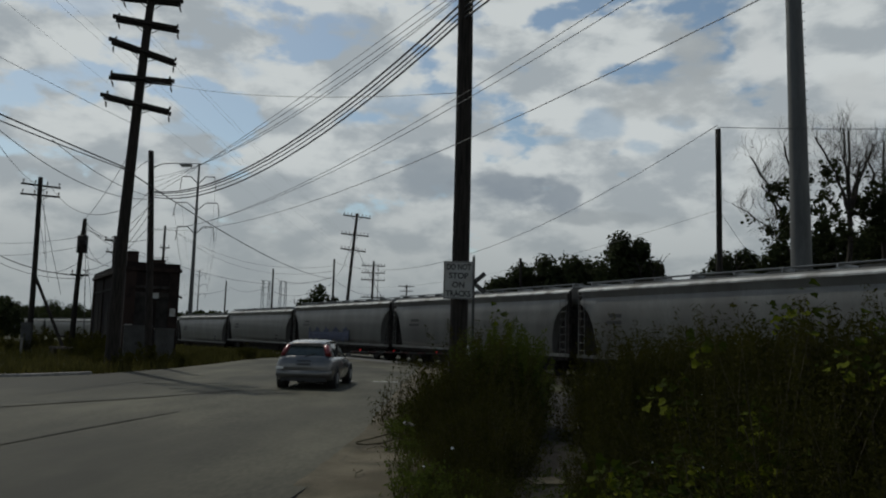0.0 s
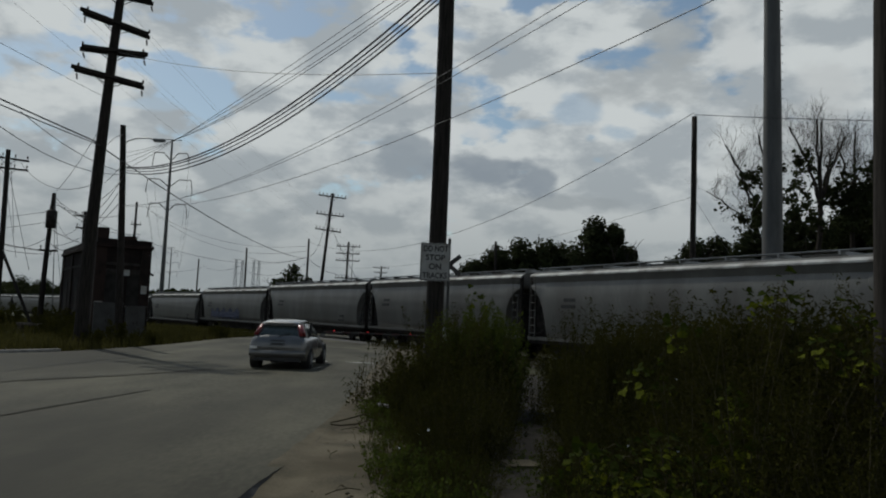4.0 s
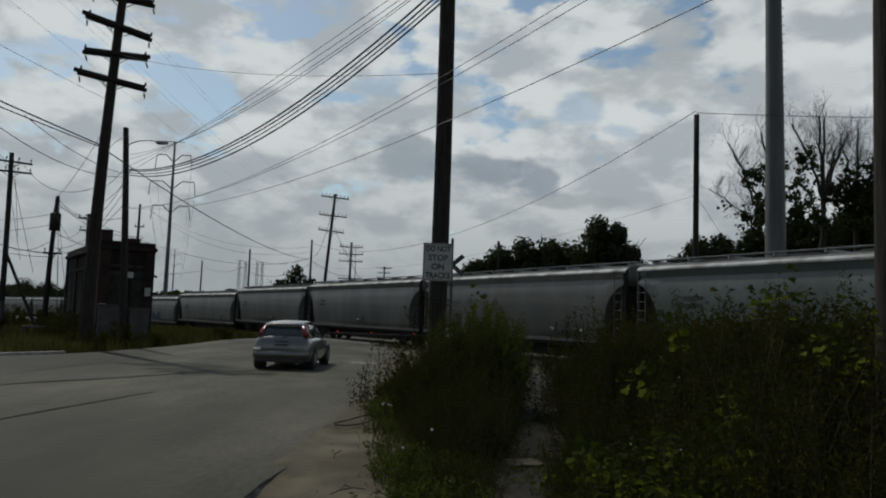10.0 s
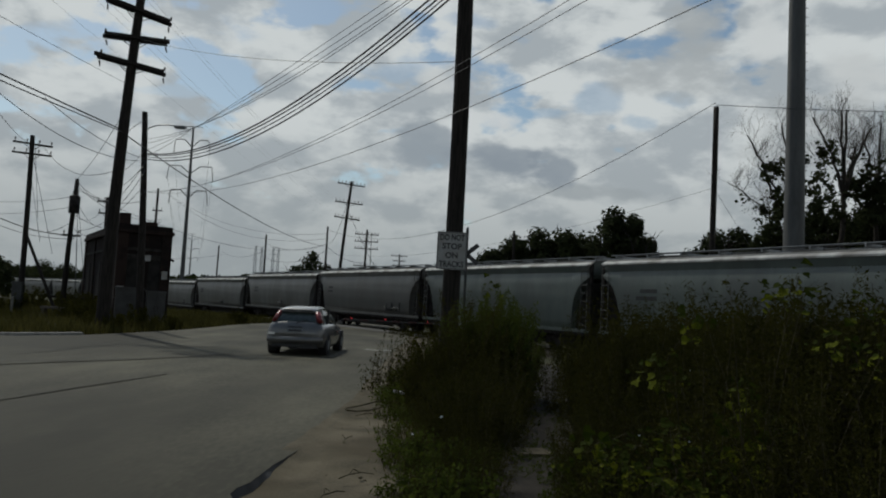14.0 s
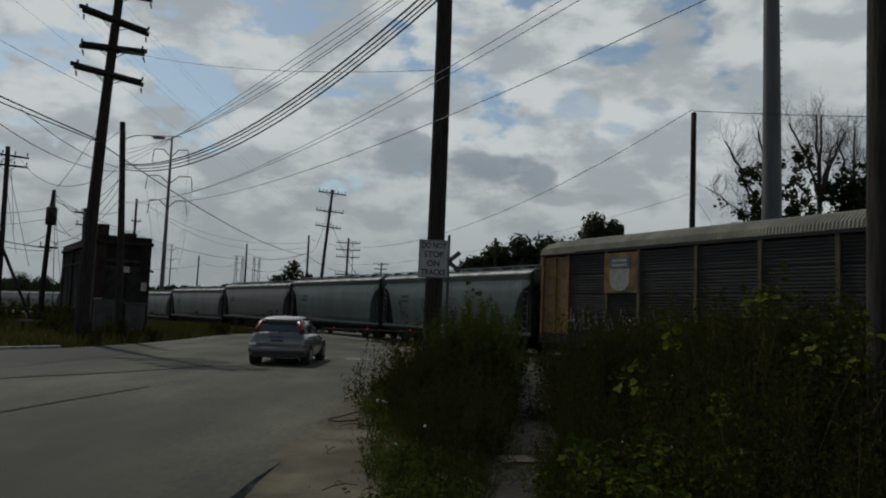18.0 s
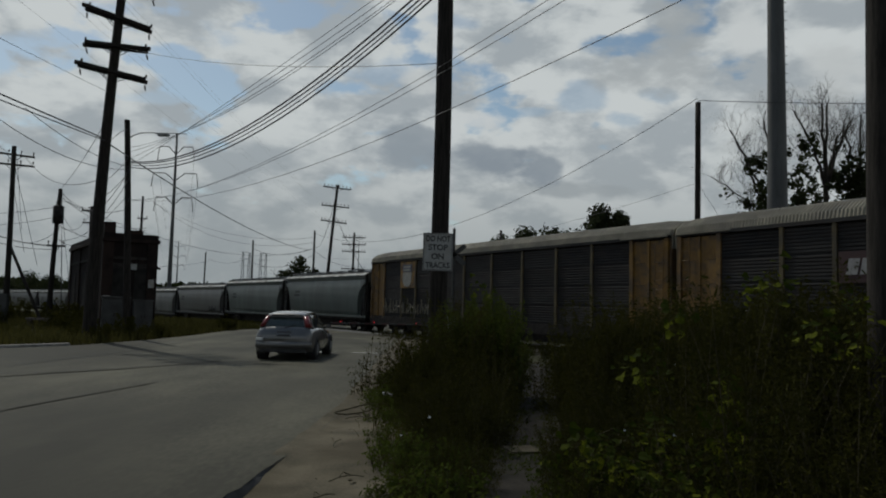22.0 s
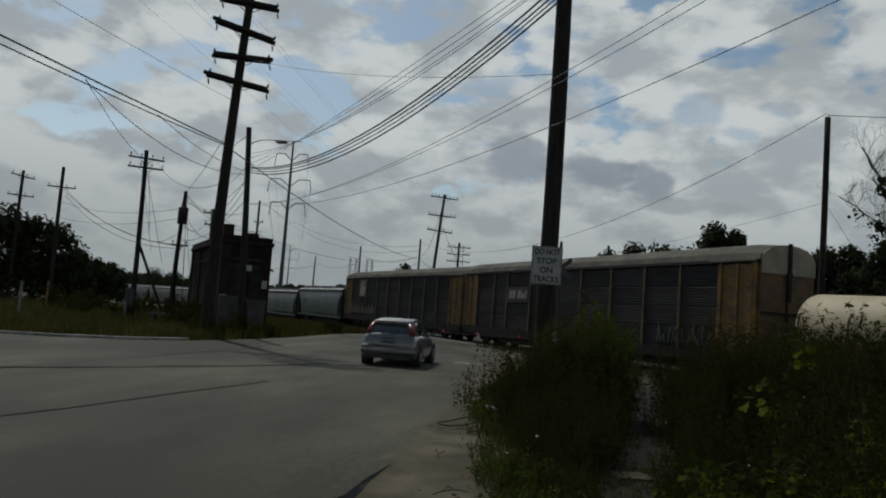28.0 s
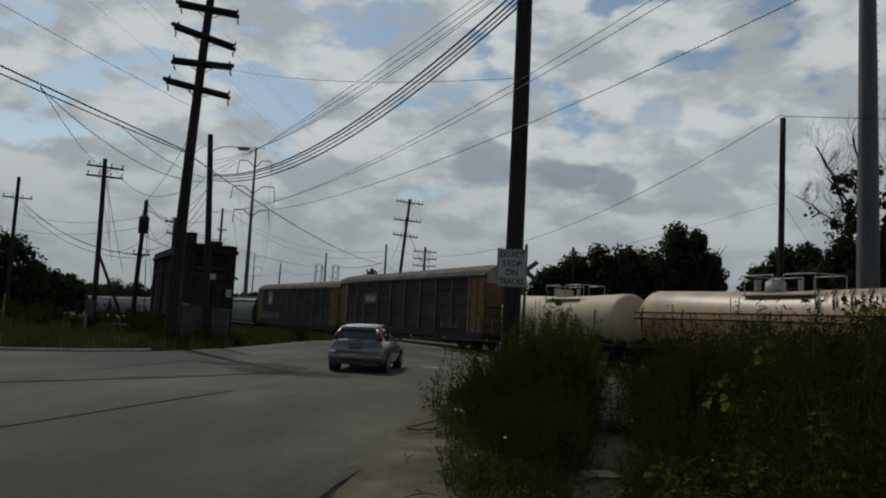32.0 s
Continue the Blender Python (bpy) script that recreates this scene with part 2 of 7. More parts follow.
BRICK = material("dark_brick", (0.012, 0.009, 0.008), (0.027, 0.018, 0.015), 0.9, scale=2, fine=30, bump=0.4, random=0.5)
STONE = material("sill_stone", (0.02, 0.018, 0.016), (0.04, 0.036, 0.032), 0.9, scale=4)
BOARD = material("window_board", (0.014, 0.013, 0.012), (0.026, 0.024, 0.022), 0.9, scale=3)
CABINET = material("cabinet_aluminium", (0.03, 0.03, 0.029), (0.055, 0.055, 0.053), 0.6, 0.3, scale=2, fine=30, bump=0.05)
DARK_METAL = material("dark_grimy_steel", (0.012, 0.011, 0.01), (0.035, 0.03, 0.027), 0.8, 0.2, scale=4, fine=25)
HOPPER_PAINT = material("grey_hopper_paint", (0.09, 0.089, 0.082), (0.14, 0.138, 0.128), 0.4, 0.0, scale=0.8, fine=14, bump=0.03, stretch=(1, 1, 0.35), random=0.25, dirt=(0.085, 0.08, 0.072), dirt_scale=0.5, dirt_amount=0.6)
HOPPER_GREEN = material("pale_green_hopper_paint", (0.066, 0.083, 0.075), (0.108, 0.126, 0.114), 0.4, 0.0, scale=0.8, fine=14, bump=0.03, stretch=(1, 1, 0.35), random=0.25, dirt=(0.068, 0.078, 0.072), dirt_scale=0.5, dirt_amount=0.55)
EAVE_LIT = material("lit_eave_paint", (0.33, 0.33, 0.32), (0.46, 0.46, 0.445), 0.6, 0.0, scale=1, fine=14, bump=0.03, stretch=(1, 1, 0.35), dirt=(0.13, 0.12, 0.105), dirt_scale=0.7, dirt_amount=0.6, spec=0.25)
ROOF_PAINT = material("hopper_roof_paint", (0.09, 0.09, 0.087), (0.14, 0.14, 0.135), 0.75, 0.0, scale=1, fine=14, bump=0.03, stretch=(1, 1, 0.35), dirt=(0.06, 0.057, 0.05), dirt_scale=0.7, dirt_amount=0.5, spec=0.15)
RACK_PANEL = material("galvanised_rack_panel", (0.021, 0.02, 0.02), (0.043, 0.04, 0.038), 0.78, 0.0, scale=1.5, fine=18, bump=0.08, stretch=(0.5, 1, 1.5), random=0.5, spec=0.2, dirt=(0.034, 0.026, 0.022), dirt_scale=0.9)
RACK_POST = material("dull_ochre_post_paint", (0.06, 0.044, 0.018), (0.105, 0.078, 0.032), 0.75, scale=2, fine=18, dirt=(0.05, 0.04, 0.025), dirt_scale=1.5, dirt_amount=0.6)
SHIELD = material("faded_shield_white", (0.2, 0.19, 0.165), (0.3, 0.285, 0.25), 0.6, scale=4, bump=0)
STRIP = material("faded_shield_blue", (0.06, 0.065, 0.085), (0.1, 0.105, 0.13), 0.6, scale=4, bump=0)
RACK_BROWN = material("rust_brown_door_paint", (0.075, 0.038, 0.012), (0.125, 0.066, 0.02), 0.75, scale=2, fine=18, dirt=(0.05, 0.032, 0.018), dirt_scale=1.5, dirt_amount=0.7)
RACK_YELLOW = material("faded_yellow_paint", (0.13, 0.066, 0.009), (0.22, 0.116, 0.017), 0.7, scale=2, fine=18, dirt=(0.075, 0.045, 0.02), dirt_scale=1.5, dirt_amount=0.7)
RACK_ROOF = material("corrugated_rack_roof", (0.165, 0.146, 0.105), (0.265, 0.236, 0.172), 0.65, 0.1, scale=1.2, fine=20, bump=0.05, dirt=(0.16, 0.14, 0.11), dirt_scale=0.8)
SIGN_WHITE = material("sign_white", (0.24, 0.24, 0.228), (0.31, 0.31, 0.295), 0.5, scale=4, bump=0, dirt=(0.24, 0.225, 0.2), dirt_scale=3)
SIGN_BLACK = material("sign_black", (0.01, 0.01, 0.01), (0.02, 0.02, 0.02), 0.6, bump=0)
MAROON = material("maroon_panel", (0.026, 0.007, 0.007), (0.04, 0.011, 0.01), 0.6, scale=3, bump=0.03)
LETTER_WHITE = material("lettering_white", (0.2, 0.19, 0.185), (0.28, 0.27, 0.26), 0.6, scale=5, bump=0)
TEAL_PAINT = material("teal_spray_paint", (0.1, 0.105, 0.095), (0.15, 0.15, 0.12), 0.8, scale=3, bump=0)
BLUE_PAINT = material("blue_spray_paint", (0.03, 0.038, 0.075), (0.05, 0.062, 0.11), 0.7, scale=4, bump=0)
BLACK_PAINT = material("black_spray_paint", (0.015, 0.015, 0.015), (0.03, 0.03, 0.03), 0.6, scale=4, bump=0)
TANK_CREAM = material("cream_tank_paint", (0.33, 0.275, 0.172), (0.41, 0.342, 0.22), 0.65, scale=0.8, fine=14, bump=0.02, stretch=(1, 1, 0.4), dirt=(0.36, 0.3, 0.2), dirt_scale=0.6, dirt_amount=0.35)
TANK_TAN = material("tan_tank_paint", (0.3, 0.18, 0.08), (0.38, 0.245, 0.12), 0.45, scale=0.8, fine=14, bump=0.02, stretch=(1, 1, 0.4), dirt=(0.2, 0.14, 0.1), dirt_scale=0.6, dirt_amount=0.4)
CAR_SILVER = material("silver_car_paint", (0.088, 0.085, 0.08), (0.112, 0.108, 0.101), 0.45, 0.3, scale=2, fine=120, bump=0.0)
CAR_SILVER.node_tree.nodes["Principled BSDF"].inputs["Coat Weight"].default_value = 1.0
CAR_SILVER.node_tree.nodes["Principled BSDF"].inputs["Coat Roughness"].default_value = 0.08
GLINT = material("white_sun_glint", (0.75, 0.74, 0.7), (0.85, 0.84, 0.8), 0.2, bump=0)
CAR_BLACK = material("car_black_plastic", (0.012, 0.012, 0.013), (0.02, 0.02, 0.021), 0.6, bump=0)
# window glass: the green-grey reflection is mixed into the base colour
CAR_GLASS = material("car_glass_reflection_tone", (0.035, 0.045, 0.042), (0.05, 0.06, 0.056), 0.05, bump=0)
TYRE = material("tyre_rubber", (0.012, 0.012, 0.012), (0.025, 0.025, 0.025), 0.85, scale=20)
LENS_RED = material("red_lamp_lens", (0.13, 0.012, 0.015), (0.18, 0.018, 0.02), 0.3, bump=0)
PLATE = material("plate_enamel", (0.08, 0.09, 0.1), (0.12, 0.13, 0.14), 0.4, bump=0)
GATE_RED = material("faded_gate_red", (0.035, 0.013, 0.012), (0.055, 0.02, 0.018), 0.7, bump=0)
RED_LIGHT = glowing("red_gate_light", (1.0, 0.05, 0.06), 0.14)
LEAF_WEED = material("weed_leaf", (0.02, 0.021, 0.0035), (0.048, 0.046, 0.008), 0.9, scale=1.2, fine=6, bump=0, translucent=0.25, spread=(0.3, 0.7), spec=0.08)
LEAF_LIGHT = material("young_weed_leaf", (0.035, 0.048, 0.008), (0.072, 0.09, 0.016), 0.85, scale=2, fine=6, bump=0, translucent=0.4, spread=(0.3, 0.7), spec=0.1)
LEAF_VINE = material("vine_leaf", (0.03, 0.042, 0.004), (0.27, 0.29, 0.02), 0.75, scale=1.6, fine=9, bump=0, translucent=0.45, spread=(0.5, 0.82), spec=0.15)
LEAF_TREE = material("tree_leaf", (0.015, 0.02, 0.008), (0.035, 0.042, 0.016), 0.9, scale=0.6, fine=3, bump=0, translucent=0.25, spec=0.1)
STEM = material("weed_stem", (0.026, 0.023, 0.011), (0.06, 0.051, 0.027), 0.85, scale=6, bump=0)
BARK = material("tree_bark", (0.02, 0.017, 0.014), (0.042, 0.036, 0.03), 0.95, scale=6, stretch=(3, 3, 0.5))
GRASS = material("verge_grass", (0.028, 0.029, 0.008), (0.072, 0.065, 0.02), 0.9, scale=0.5, fine=4, bump=0, translucent=0.35, spec=0.1)
FLOWER = material("white_petal", (0.55, 0.54, 0.5), (0.7, 0.69, 0.65), 0.6, bump=0)


# ---- building blocks ----
def part(name, bm, mat, parent=None, label="", smooth=False, m=None):
    me = bpy.data.meshes.new(name)
    bm.to_mesh(me)
    bm.free()
    me.materials.append(mat)
    if smooth:
        for p in me.polygons:
            p.use_smooth = True
    ob = new(name, me)
    if parent:
        ob.parent = parent
    if m:
        ob.matrix_basis = m
    return tagged(ob, label)


def mesh_part(name, verts, faces, mat, parent=None, label="", smooth=False):
    me = bpy.data.meshes.new(name)
    me.from_pydata(verts, [], faces)
    me.materials.append(mat)
    if smooth:
        for p in me.polygons:
            p.use_smooth = True
    ob = new(name, me)
    if parent:
        ob.parent = parent
    return tagged(ob, label)


def share(name, source, parent, m, label=""):
    """Another object on the mesh of source."""
    ob = new(name, source.data)
    ob.parent, ob.matrix_basis = parent, m
    return tagged(ob, label)


def thing(name, m, label, category, group=""):
    ob = new(name)
    ob.empty_display_size = 0.3
    ob.matrix_basis = m
    return tagged(ob, label, category, group)


def bm_box(bm, x0, x1, y0, y1, z0, z1, m=None, bevel=0.0):
    v = bmesh.ops.create_cube(bm, size=1.0, matrix=Matrix.Translation(((x0 + x1) / 2, (y0 + y1) / 2, (z0 + z1) / 2)) @ Matrix.Diagonal((x1 - x0, y1 - y0, z1 - z0, 1)))["verts"]
    if bevel:
        e = list({e for a in v for e in a.link_edges})
        v = [a for f in bmesh.ops.bevel(bm, geom=e, offset=bevel, segments=2, affect="EDGES")["faces"] for a in f.verts] + [a for a in v if a.is_valid]
        v = list(set(v))
    if m:
        bmesh.ops.transform(bm, matrix=m, verts=v)
    return bm


def box(x0, x1, y0, y1, z0, z1, bevel=0.0, m=None):
    return bm_box(bmesh.new(), x0, x1, y0, y1, z0, z1, m, bevel)


def bm_rod(bm, a, b, r0, r1=None, seg=8):
    a, b = Vector(a), Vector(b)
    d = b - a
    m = Matrix.Translation((a + b) / 2) @ d.to_track_quat("Z", "Y").to_matrix().to_4x4()
    bmesh.ops.create_cone(bm, cap_ends=True, segments=seg, radius1=r0, radius2=r0 if r1 is None else r1, depth=d.length, matrix=m)
    return bm


def rod(a, b, r0, r1=None, seg=8):
    return bm_rod(bmesh.new(), a, b, r0, r1, seg)


def bm_pipe(bm, pts, r, seg=6):
    for a, b in zip(pts, pts[1:]):
        bm_rod(bm, a, b, r, r, seg)
    return bm


def profile(pts, x0, x1, axis="x"):
    """A closed outline of (y, z) pairs drawn out along x."""
    bm = bmesh.new()
    rings = []
    for x in (x0, x1):
        rings.append([bm.verts.new((x, y, z)) for y, z in pts])
    n = len(pts)
    for i in range(n):
        bm.faces.new((rings[0][i], rings[0][(i + 1) % n], rings[1][(i + 1) % n], rings[1][i]))
    bm.faces.new(rings[0][::-1])
    bm.faces.new(rings[1])
    bmesh.ops.recalc_face_normals(bm, faces=bm.faces)
    return bm


# ---- plan: the track bends gently; s runs along it, away from the near end, off is counted towards the road side ----
PHI, TRACK, BEND, S_MID, RAIL_Z = radians(118.28), 24.08, 0.0016, 30.0, -0.30
D, NRM = Vector((math.cos(PHI), math.sin(PHI), 0)), Vector((math.sin(PHI), -math.cos(PHI), 0))
MID = D * S_MID + NRM * TRACK
BEND_CENTRE = MID - NRM / BEND


def dip(s):
    """The line falls gently beyond the crossing and levels out again."""
    u = min(1.0, max(0.0, (s - 52.0) / 84.0))
    return -1.15 * u * u * (3 - 2 * u)


def on_track(s, off=0.0, z=0.0):
    a = PHI + BEND * (s - S_MID)
    return Vector((MID.x + (math.sin(a) - math.sin(PHI)) / BEND - math.sin(a) * off, MID.y - (math.cos(a) - math.cos(PHI)) / BEND + math.cos(a) * off, RAIL_Z + z + dip(s)))


def track_yaw(s):
    return math.degrees(PHI + BEND * (s - S_MID))


def to_track(x, y):
    """Distance from the middle of the track, positive on the road side."""
    return 1 / BEND - math.hypot(x - BEND_CENTRE.x, y - BEND_CENTRE.y)


def gz(x, y):
    """Height of the ground: it falls a little from the road to the track."""
    u = min(1.0, max(0.0, (14.0 - to_track(x, y)) / 10.0)) if abs(x) < 400 and abs(y) < 400 else 1.0
    low = 0.0
    if u > 0 and abs(x) < 400 and abs(y) < 400:
        s = S_MID + (math.atan2(y - BEND_CENTRE.y, x - BEND_CENTRE.x) - (PHI - math.pi / 2)) / BEND
        v = min(1.0, max(0.0, (28.0 + to_track(x, y)) / 14.0))
        low = dip(s) * u * u * v
    return low - 0.30 * u * u * (3 - 2 * u) + 0.015 * noise.noise((x * 0.08, y * 0.08, 2.0))


# ---- ground, road, track ----
def sheet(name, xs, ys, mat, lift=0.0, inside=None, wave=0.0, label="", category="", kind="structure"):
    verts, faces, idx = [], [], {}
    for i, x in enumerate(xs):
        for j, y in enumerate(ys):
            idx[i, j] = len(verts)
            verts.append((x, y, gz(x, y) + lift + (wave * (noise.noise((x * 0.6, y * 0.6, 3)) + 0.5 * noise.noise((x * 2.1, y * 2.1, 7))) if wave else 0)))
    for i in range(len(xs) - 1):
        for j in range(len(ys) - 1):
            if inside is None or inside((xs[i] + xs[i + 1]) / 2, (ys[j] + ys[j + 1]) / 2):
                faces.append((idx[i, j], idx[i + 1, j], idx[i + 1, j + 1], idx[i, j + 1]))
    ob = mesh_part(name, verts, faces, mat, None, label, True)
    return tagged(ob, label, category, "", kind)


def steps(a, b, n):
    return [a + (b - a) * i / n for i in range(n + 1)]


near_x = steps(-40, 30, 70)
near_y = steps(-20, 70, 90)
sheet("ground", [-3000, -900, -380] + steps(-260, -44, 36) + near_x + [120, 300, 900, 3000], [-3000, -900, -300, -80] + near_y + steps(75, 390, 45) + [900, 3000], GROUND, -0.11, label="weedy bare earth reaching to the horizon", category="ground")


def band(name, left, right, mat, z_left, z_right, n_across=6, label="", category="", rough=0.0, kind="structure"):
    """A strip of ground between two lines of (x, y) points of equal number."""
    verts, faces = [], []
    for (xa, ya), (xb, yb) in zip(left, right):
        for k in range(n_across + 1):
            u = k / n_across
            x, y = xa + (xb - xa) * u, ya + (yb - ya) * u
            z = gz(x, y) + z_left + (z_right - z_left) * u + rough * noise.noise((x * 1.3, y * 1.3, 5))
            verts.append((x, y, z))
    w = n_across + 1
    for i in range(len(left) - 1):
        for k in range(n_across):
            a = i * w + k
            faces.append((a, a + 1, a + w + 1, a + w))
    return tagged(mesh_part(name, verts, faces, mat, None, label, True), label, category, "", kind)


def edge_x(y):
    """The ragged right edge of the asphalt."""
    pts = [(-300, -1.6), (5.6, -1.52), (6.2, -1.5), (6.5, -1.62), (6.75, -1.55), (7.7, -1.46), (8.3, -1.38), (10.3, -1.24), (12.8, -1.1), (400, -1.1)]
    base = -1.5
    for (ya, xa), (yb, xb) in zip(pts, pts[1:]):
        if ya <= y <= yb:
            base = xa + (xb - xa) * (y - ya) / (yb - ya)
    return base + 0.03 * noise.noise((0.3, y * 1.5, 1)) + 0.025 * noise.noise((2.3, y * 5, 1))


def left_edge(y):
    pts = [(-200, -11.0), (21.0, -60.0), (21.9, -17.5), (22.8, -14.9), (24.3, -13.2), (26.7, -11.9), (31.2, -11.2), (36, -10.9), (60, -10.8), (300, -10.8)]
    for (ya, xa), (yb, xb) in zip(pts, pts[1:]):
        if ya <= y <= yb:
            return xa + (xb - xa) * (y - ya) / (yb - ya)
    return -11


ys_road = steps(-60, 0, 20)[:-1] + steps(0, 20, 100)[:-1] + steps(20, 26, 24)[:-1] + steps(26, 60, 40)[:-1] + steps(60, 200, 20)
band("road", [(left_edge(y) if y > 21.9 else -14.0, y) for y in ys_road], [(edge_x(y), y) for y in ys_road], ASPHALT, 0.0, 0.0, 8, "worn grey asphalt road with patched lanes", "road")
xs_side = steps(-120, -14.0, 50)
band("road_side_street", [(x, -14) for x in xs_side], [(x, 21.9) for x in xs_side], ASPHALT, 0.004, 0.004, 10, "worn grey asphalt of the joining side street", "road")
# broken asphalt edge: a low step along the dirt shoulder, its shade coloured in dark
ys_edge = steps(3.5, 8.3, 60)
band("road_edge", [(edge_x(y) - 0.012, y) for y in ys_edge], [(edge_x(y) + 0.035 + 0.05 * max(0, noise.noise((y * 1.7, 4, 2))), y) for y in ys_edge], TAR_SHADE, 0.001, -0.085, 3, "broken edge of the asphalt, its shade put into the dark colour", "road edge")
sh_v, sh_f = [], []
sh_y = [y for y in ys_road if -20 < y < 45]
for y in sh_y:
    u = min(1.0, max(0.0, (y - 7.0) / 1.4))
    for k in range(13):
        x = edge_x(y) + (0.02 - 0.2 * u) + k / 12 * (1.45 + 0.2 * u)
        sh_v.append((x, y, gz(x, y) - 0.075 * (1 - u) * (1 - k / 14) + 0.006 * u + (0.03 * noise.noise((x * 1.3, y * 1.3, 5)) - 0.012 if k > 1 else 0)))
for i in range(len(sh_y) - 1):
    for k in range(12):
        sh_f.append((i * 13 + k, i * 13 + k + 1, i * 13 + k + 14, i * 13 + k + 13))
tagged(mesh_part("shoulder", sh_v, sh_f, DIRT, None, "", True), "sandy brown dirt shoulder beside the broken asphalt", "shoulder", "", "structure")
band("footpath", [(0.75 + 0.13 * (y - 7.7) + 0.1 * noise.noise((y, 3, 1)), y) for y in steps(3, 24, 60)], [(1.5 + 0.175 * (y - 7.7) + 0.12 * noise.noise((y, 9, 1)), y) for y in steps(3, 24, 60)], EARTH, 0.03, 0.03, 6, "trodden dirt path between the weeds", "path", 0.02)
# seams and paint on the road
seam = [(-6.6, 8.2), (-6.35, 8.98), (-6.15, 9.82), (-5.96, 10.93), (-5.73, 12.3), (-5.48, 13.6), (-5.2, 15.2)]
band("road_seam", [(x - 0.035, y) for x, y in seam], [(x + 0.035, y) for x, y in seam], WORN, 0.012, 0.012, 1, "dark tar-filled seam in the asphalt", "road seam")


def streak(pts, width, label):
    n = 24
    line = []
    for i in range(n + 1):
        u = i / n * (len(pts) - 1)
        k = min(int(u), len(pts) - 2)
        f = u - k
        line.append((pts[k][0] + (pts[k + 1][0] - pts[k][0]) * f + 0.05 * noise.noise((i * 0.6, width * 9, 1)), pts[k][1] + (pts[k + 1][1] - pts[k][1]) * f))
    w = [width * (0.35 + 0.65 * math.sin(math.pi * i / n)) * (0.7 + 0.6 * abs(noise.noise((i * 0.9, 2, width)))) for i in range(n + 1)]
    band("road_streak", [(x - a / 2, y) for (x, y), a in zip(line, w)], [(x + a / 2, y) for (x, y), a in zip(line, w)], WORN, 0.014, 0.014, 2, label, "road mark")


streak([(-13, 10), (-9.87, 13.84), (-8.59, 15.65), (-6.98, 17.95), (-5.5, 21)], 0.55, "dark worn tyre streak on the asphalt")
band("stop_line", [(-5.6, 26.0), (-1.4, 26.2)], [(-5.6, 26.22), (-1.4, 26.42)], PAINT_WHITE, 0.006, 0.006, 1, "worn white stop line before the crossing", "road marking")
kerb_pts = [(-30, 21.7), (-17.6, 22.0), (-15, 22.9), (-13.3, 24.4), (-12.2, 26.4)]
band("kerb", kerb_pts, [(x + 0.16, y - 0.18) for x, y in kerb_pts], CONCRETE, 0.09, 0.08, 1, "pale worn concrete kerb beside the verge", "kerb")
band("kerb_face", [(x + 0.16, y - 0.18) for x, y in kerb_pts], [(x + 0.19, y - 0.21) for x, y in kerb_pts], CONCRETE, 0.08, 0.0, 1, "pale concrete kerb face", "kerb")

# ballast bed, sleepers and rails
ss = steps(-120, 360, 60)
bed = bmesh.new()
rows_b = []
for s in ss:
    rows_b.append([bed.verts.new(on_track(s, o, z)) for o, z in ((4.6, -0.16), (1.9, -0.03), (-1.9, -0.03), (-4.6, -0.16))])
for a, b in zip(rows_b, rows_b[1:]):
    for k in range(3):
        bed.faces.new((a[k], b[k], b[k + 1], a[k + 1]))
bmesh.ops.recalc_face_normals(bed, faces=bed.faces)
tagged(part("ballast", bed, BALLAST), "dark crushed-stone track ballast", "ballast", "", "structure")
track = thing("railway_track", Matrix.Identity(4), "steel railway track on dark timber sleepers", "railway track")
for off in (0.72, -0.72):
    part("rail", bm_pipe(bmesh.new(), [on_track(q, off, -0.05) for q in steps(-120, 360, 60)], 0.055, 8), STEEL_RAIL, track)
sl0 = None
for i in range(180):
    s = -10 + i * 0.6
    m = Matrix.Translation(on_track(s, 0, -0.09)) @ pose(0, 0, 0, 0, 0, track_yaw(s))
    if sl0 is None:
        sl0 = part("sleeper", box(-0.12, 0.12, -1.3, 1.3, -0.08, 0.07), WOOD_DARK, track, "", False, m)
    else:
        share("sleeper", sl0, track, m)
band("crossing_apron", [on_track(s, 3.3)[:2] for s in steps(46, 64, 30)], [on_track(s, 1.5)[:2] for s in steps(46, 64, 30)], TAR_SHADE, 0.016, 0.016, 3, "black tarred strip before the rails", "crossing")
# planked crossing surface between and beside the rails
cross = thing("crossing_deck", Matrix.Identity(4), "dark timber crossing planks between the rails", "crossing deck")
pl0 = None
for k, off in enumerate((1.35, 1.05, 0.5, 0.2, -0.1, -0.4, -1.05, -1.35)):
    for j in range(8):
        m = Matrix.Translation(on_track(47 + j * 2.55, off, -0.05)) @ pose(0, 0, 0, 0, 0, track_yaw(47 + j * 2.55))
        if pl0 is None:
            pl0 = part("plank", box(-1.25, 1.25, -0.14, 0.14, -0.1, 0.045), WOOD_DARK, cross, "", False, m)
        else:
            share("plank", pl0, cross, m)

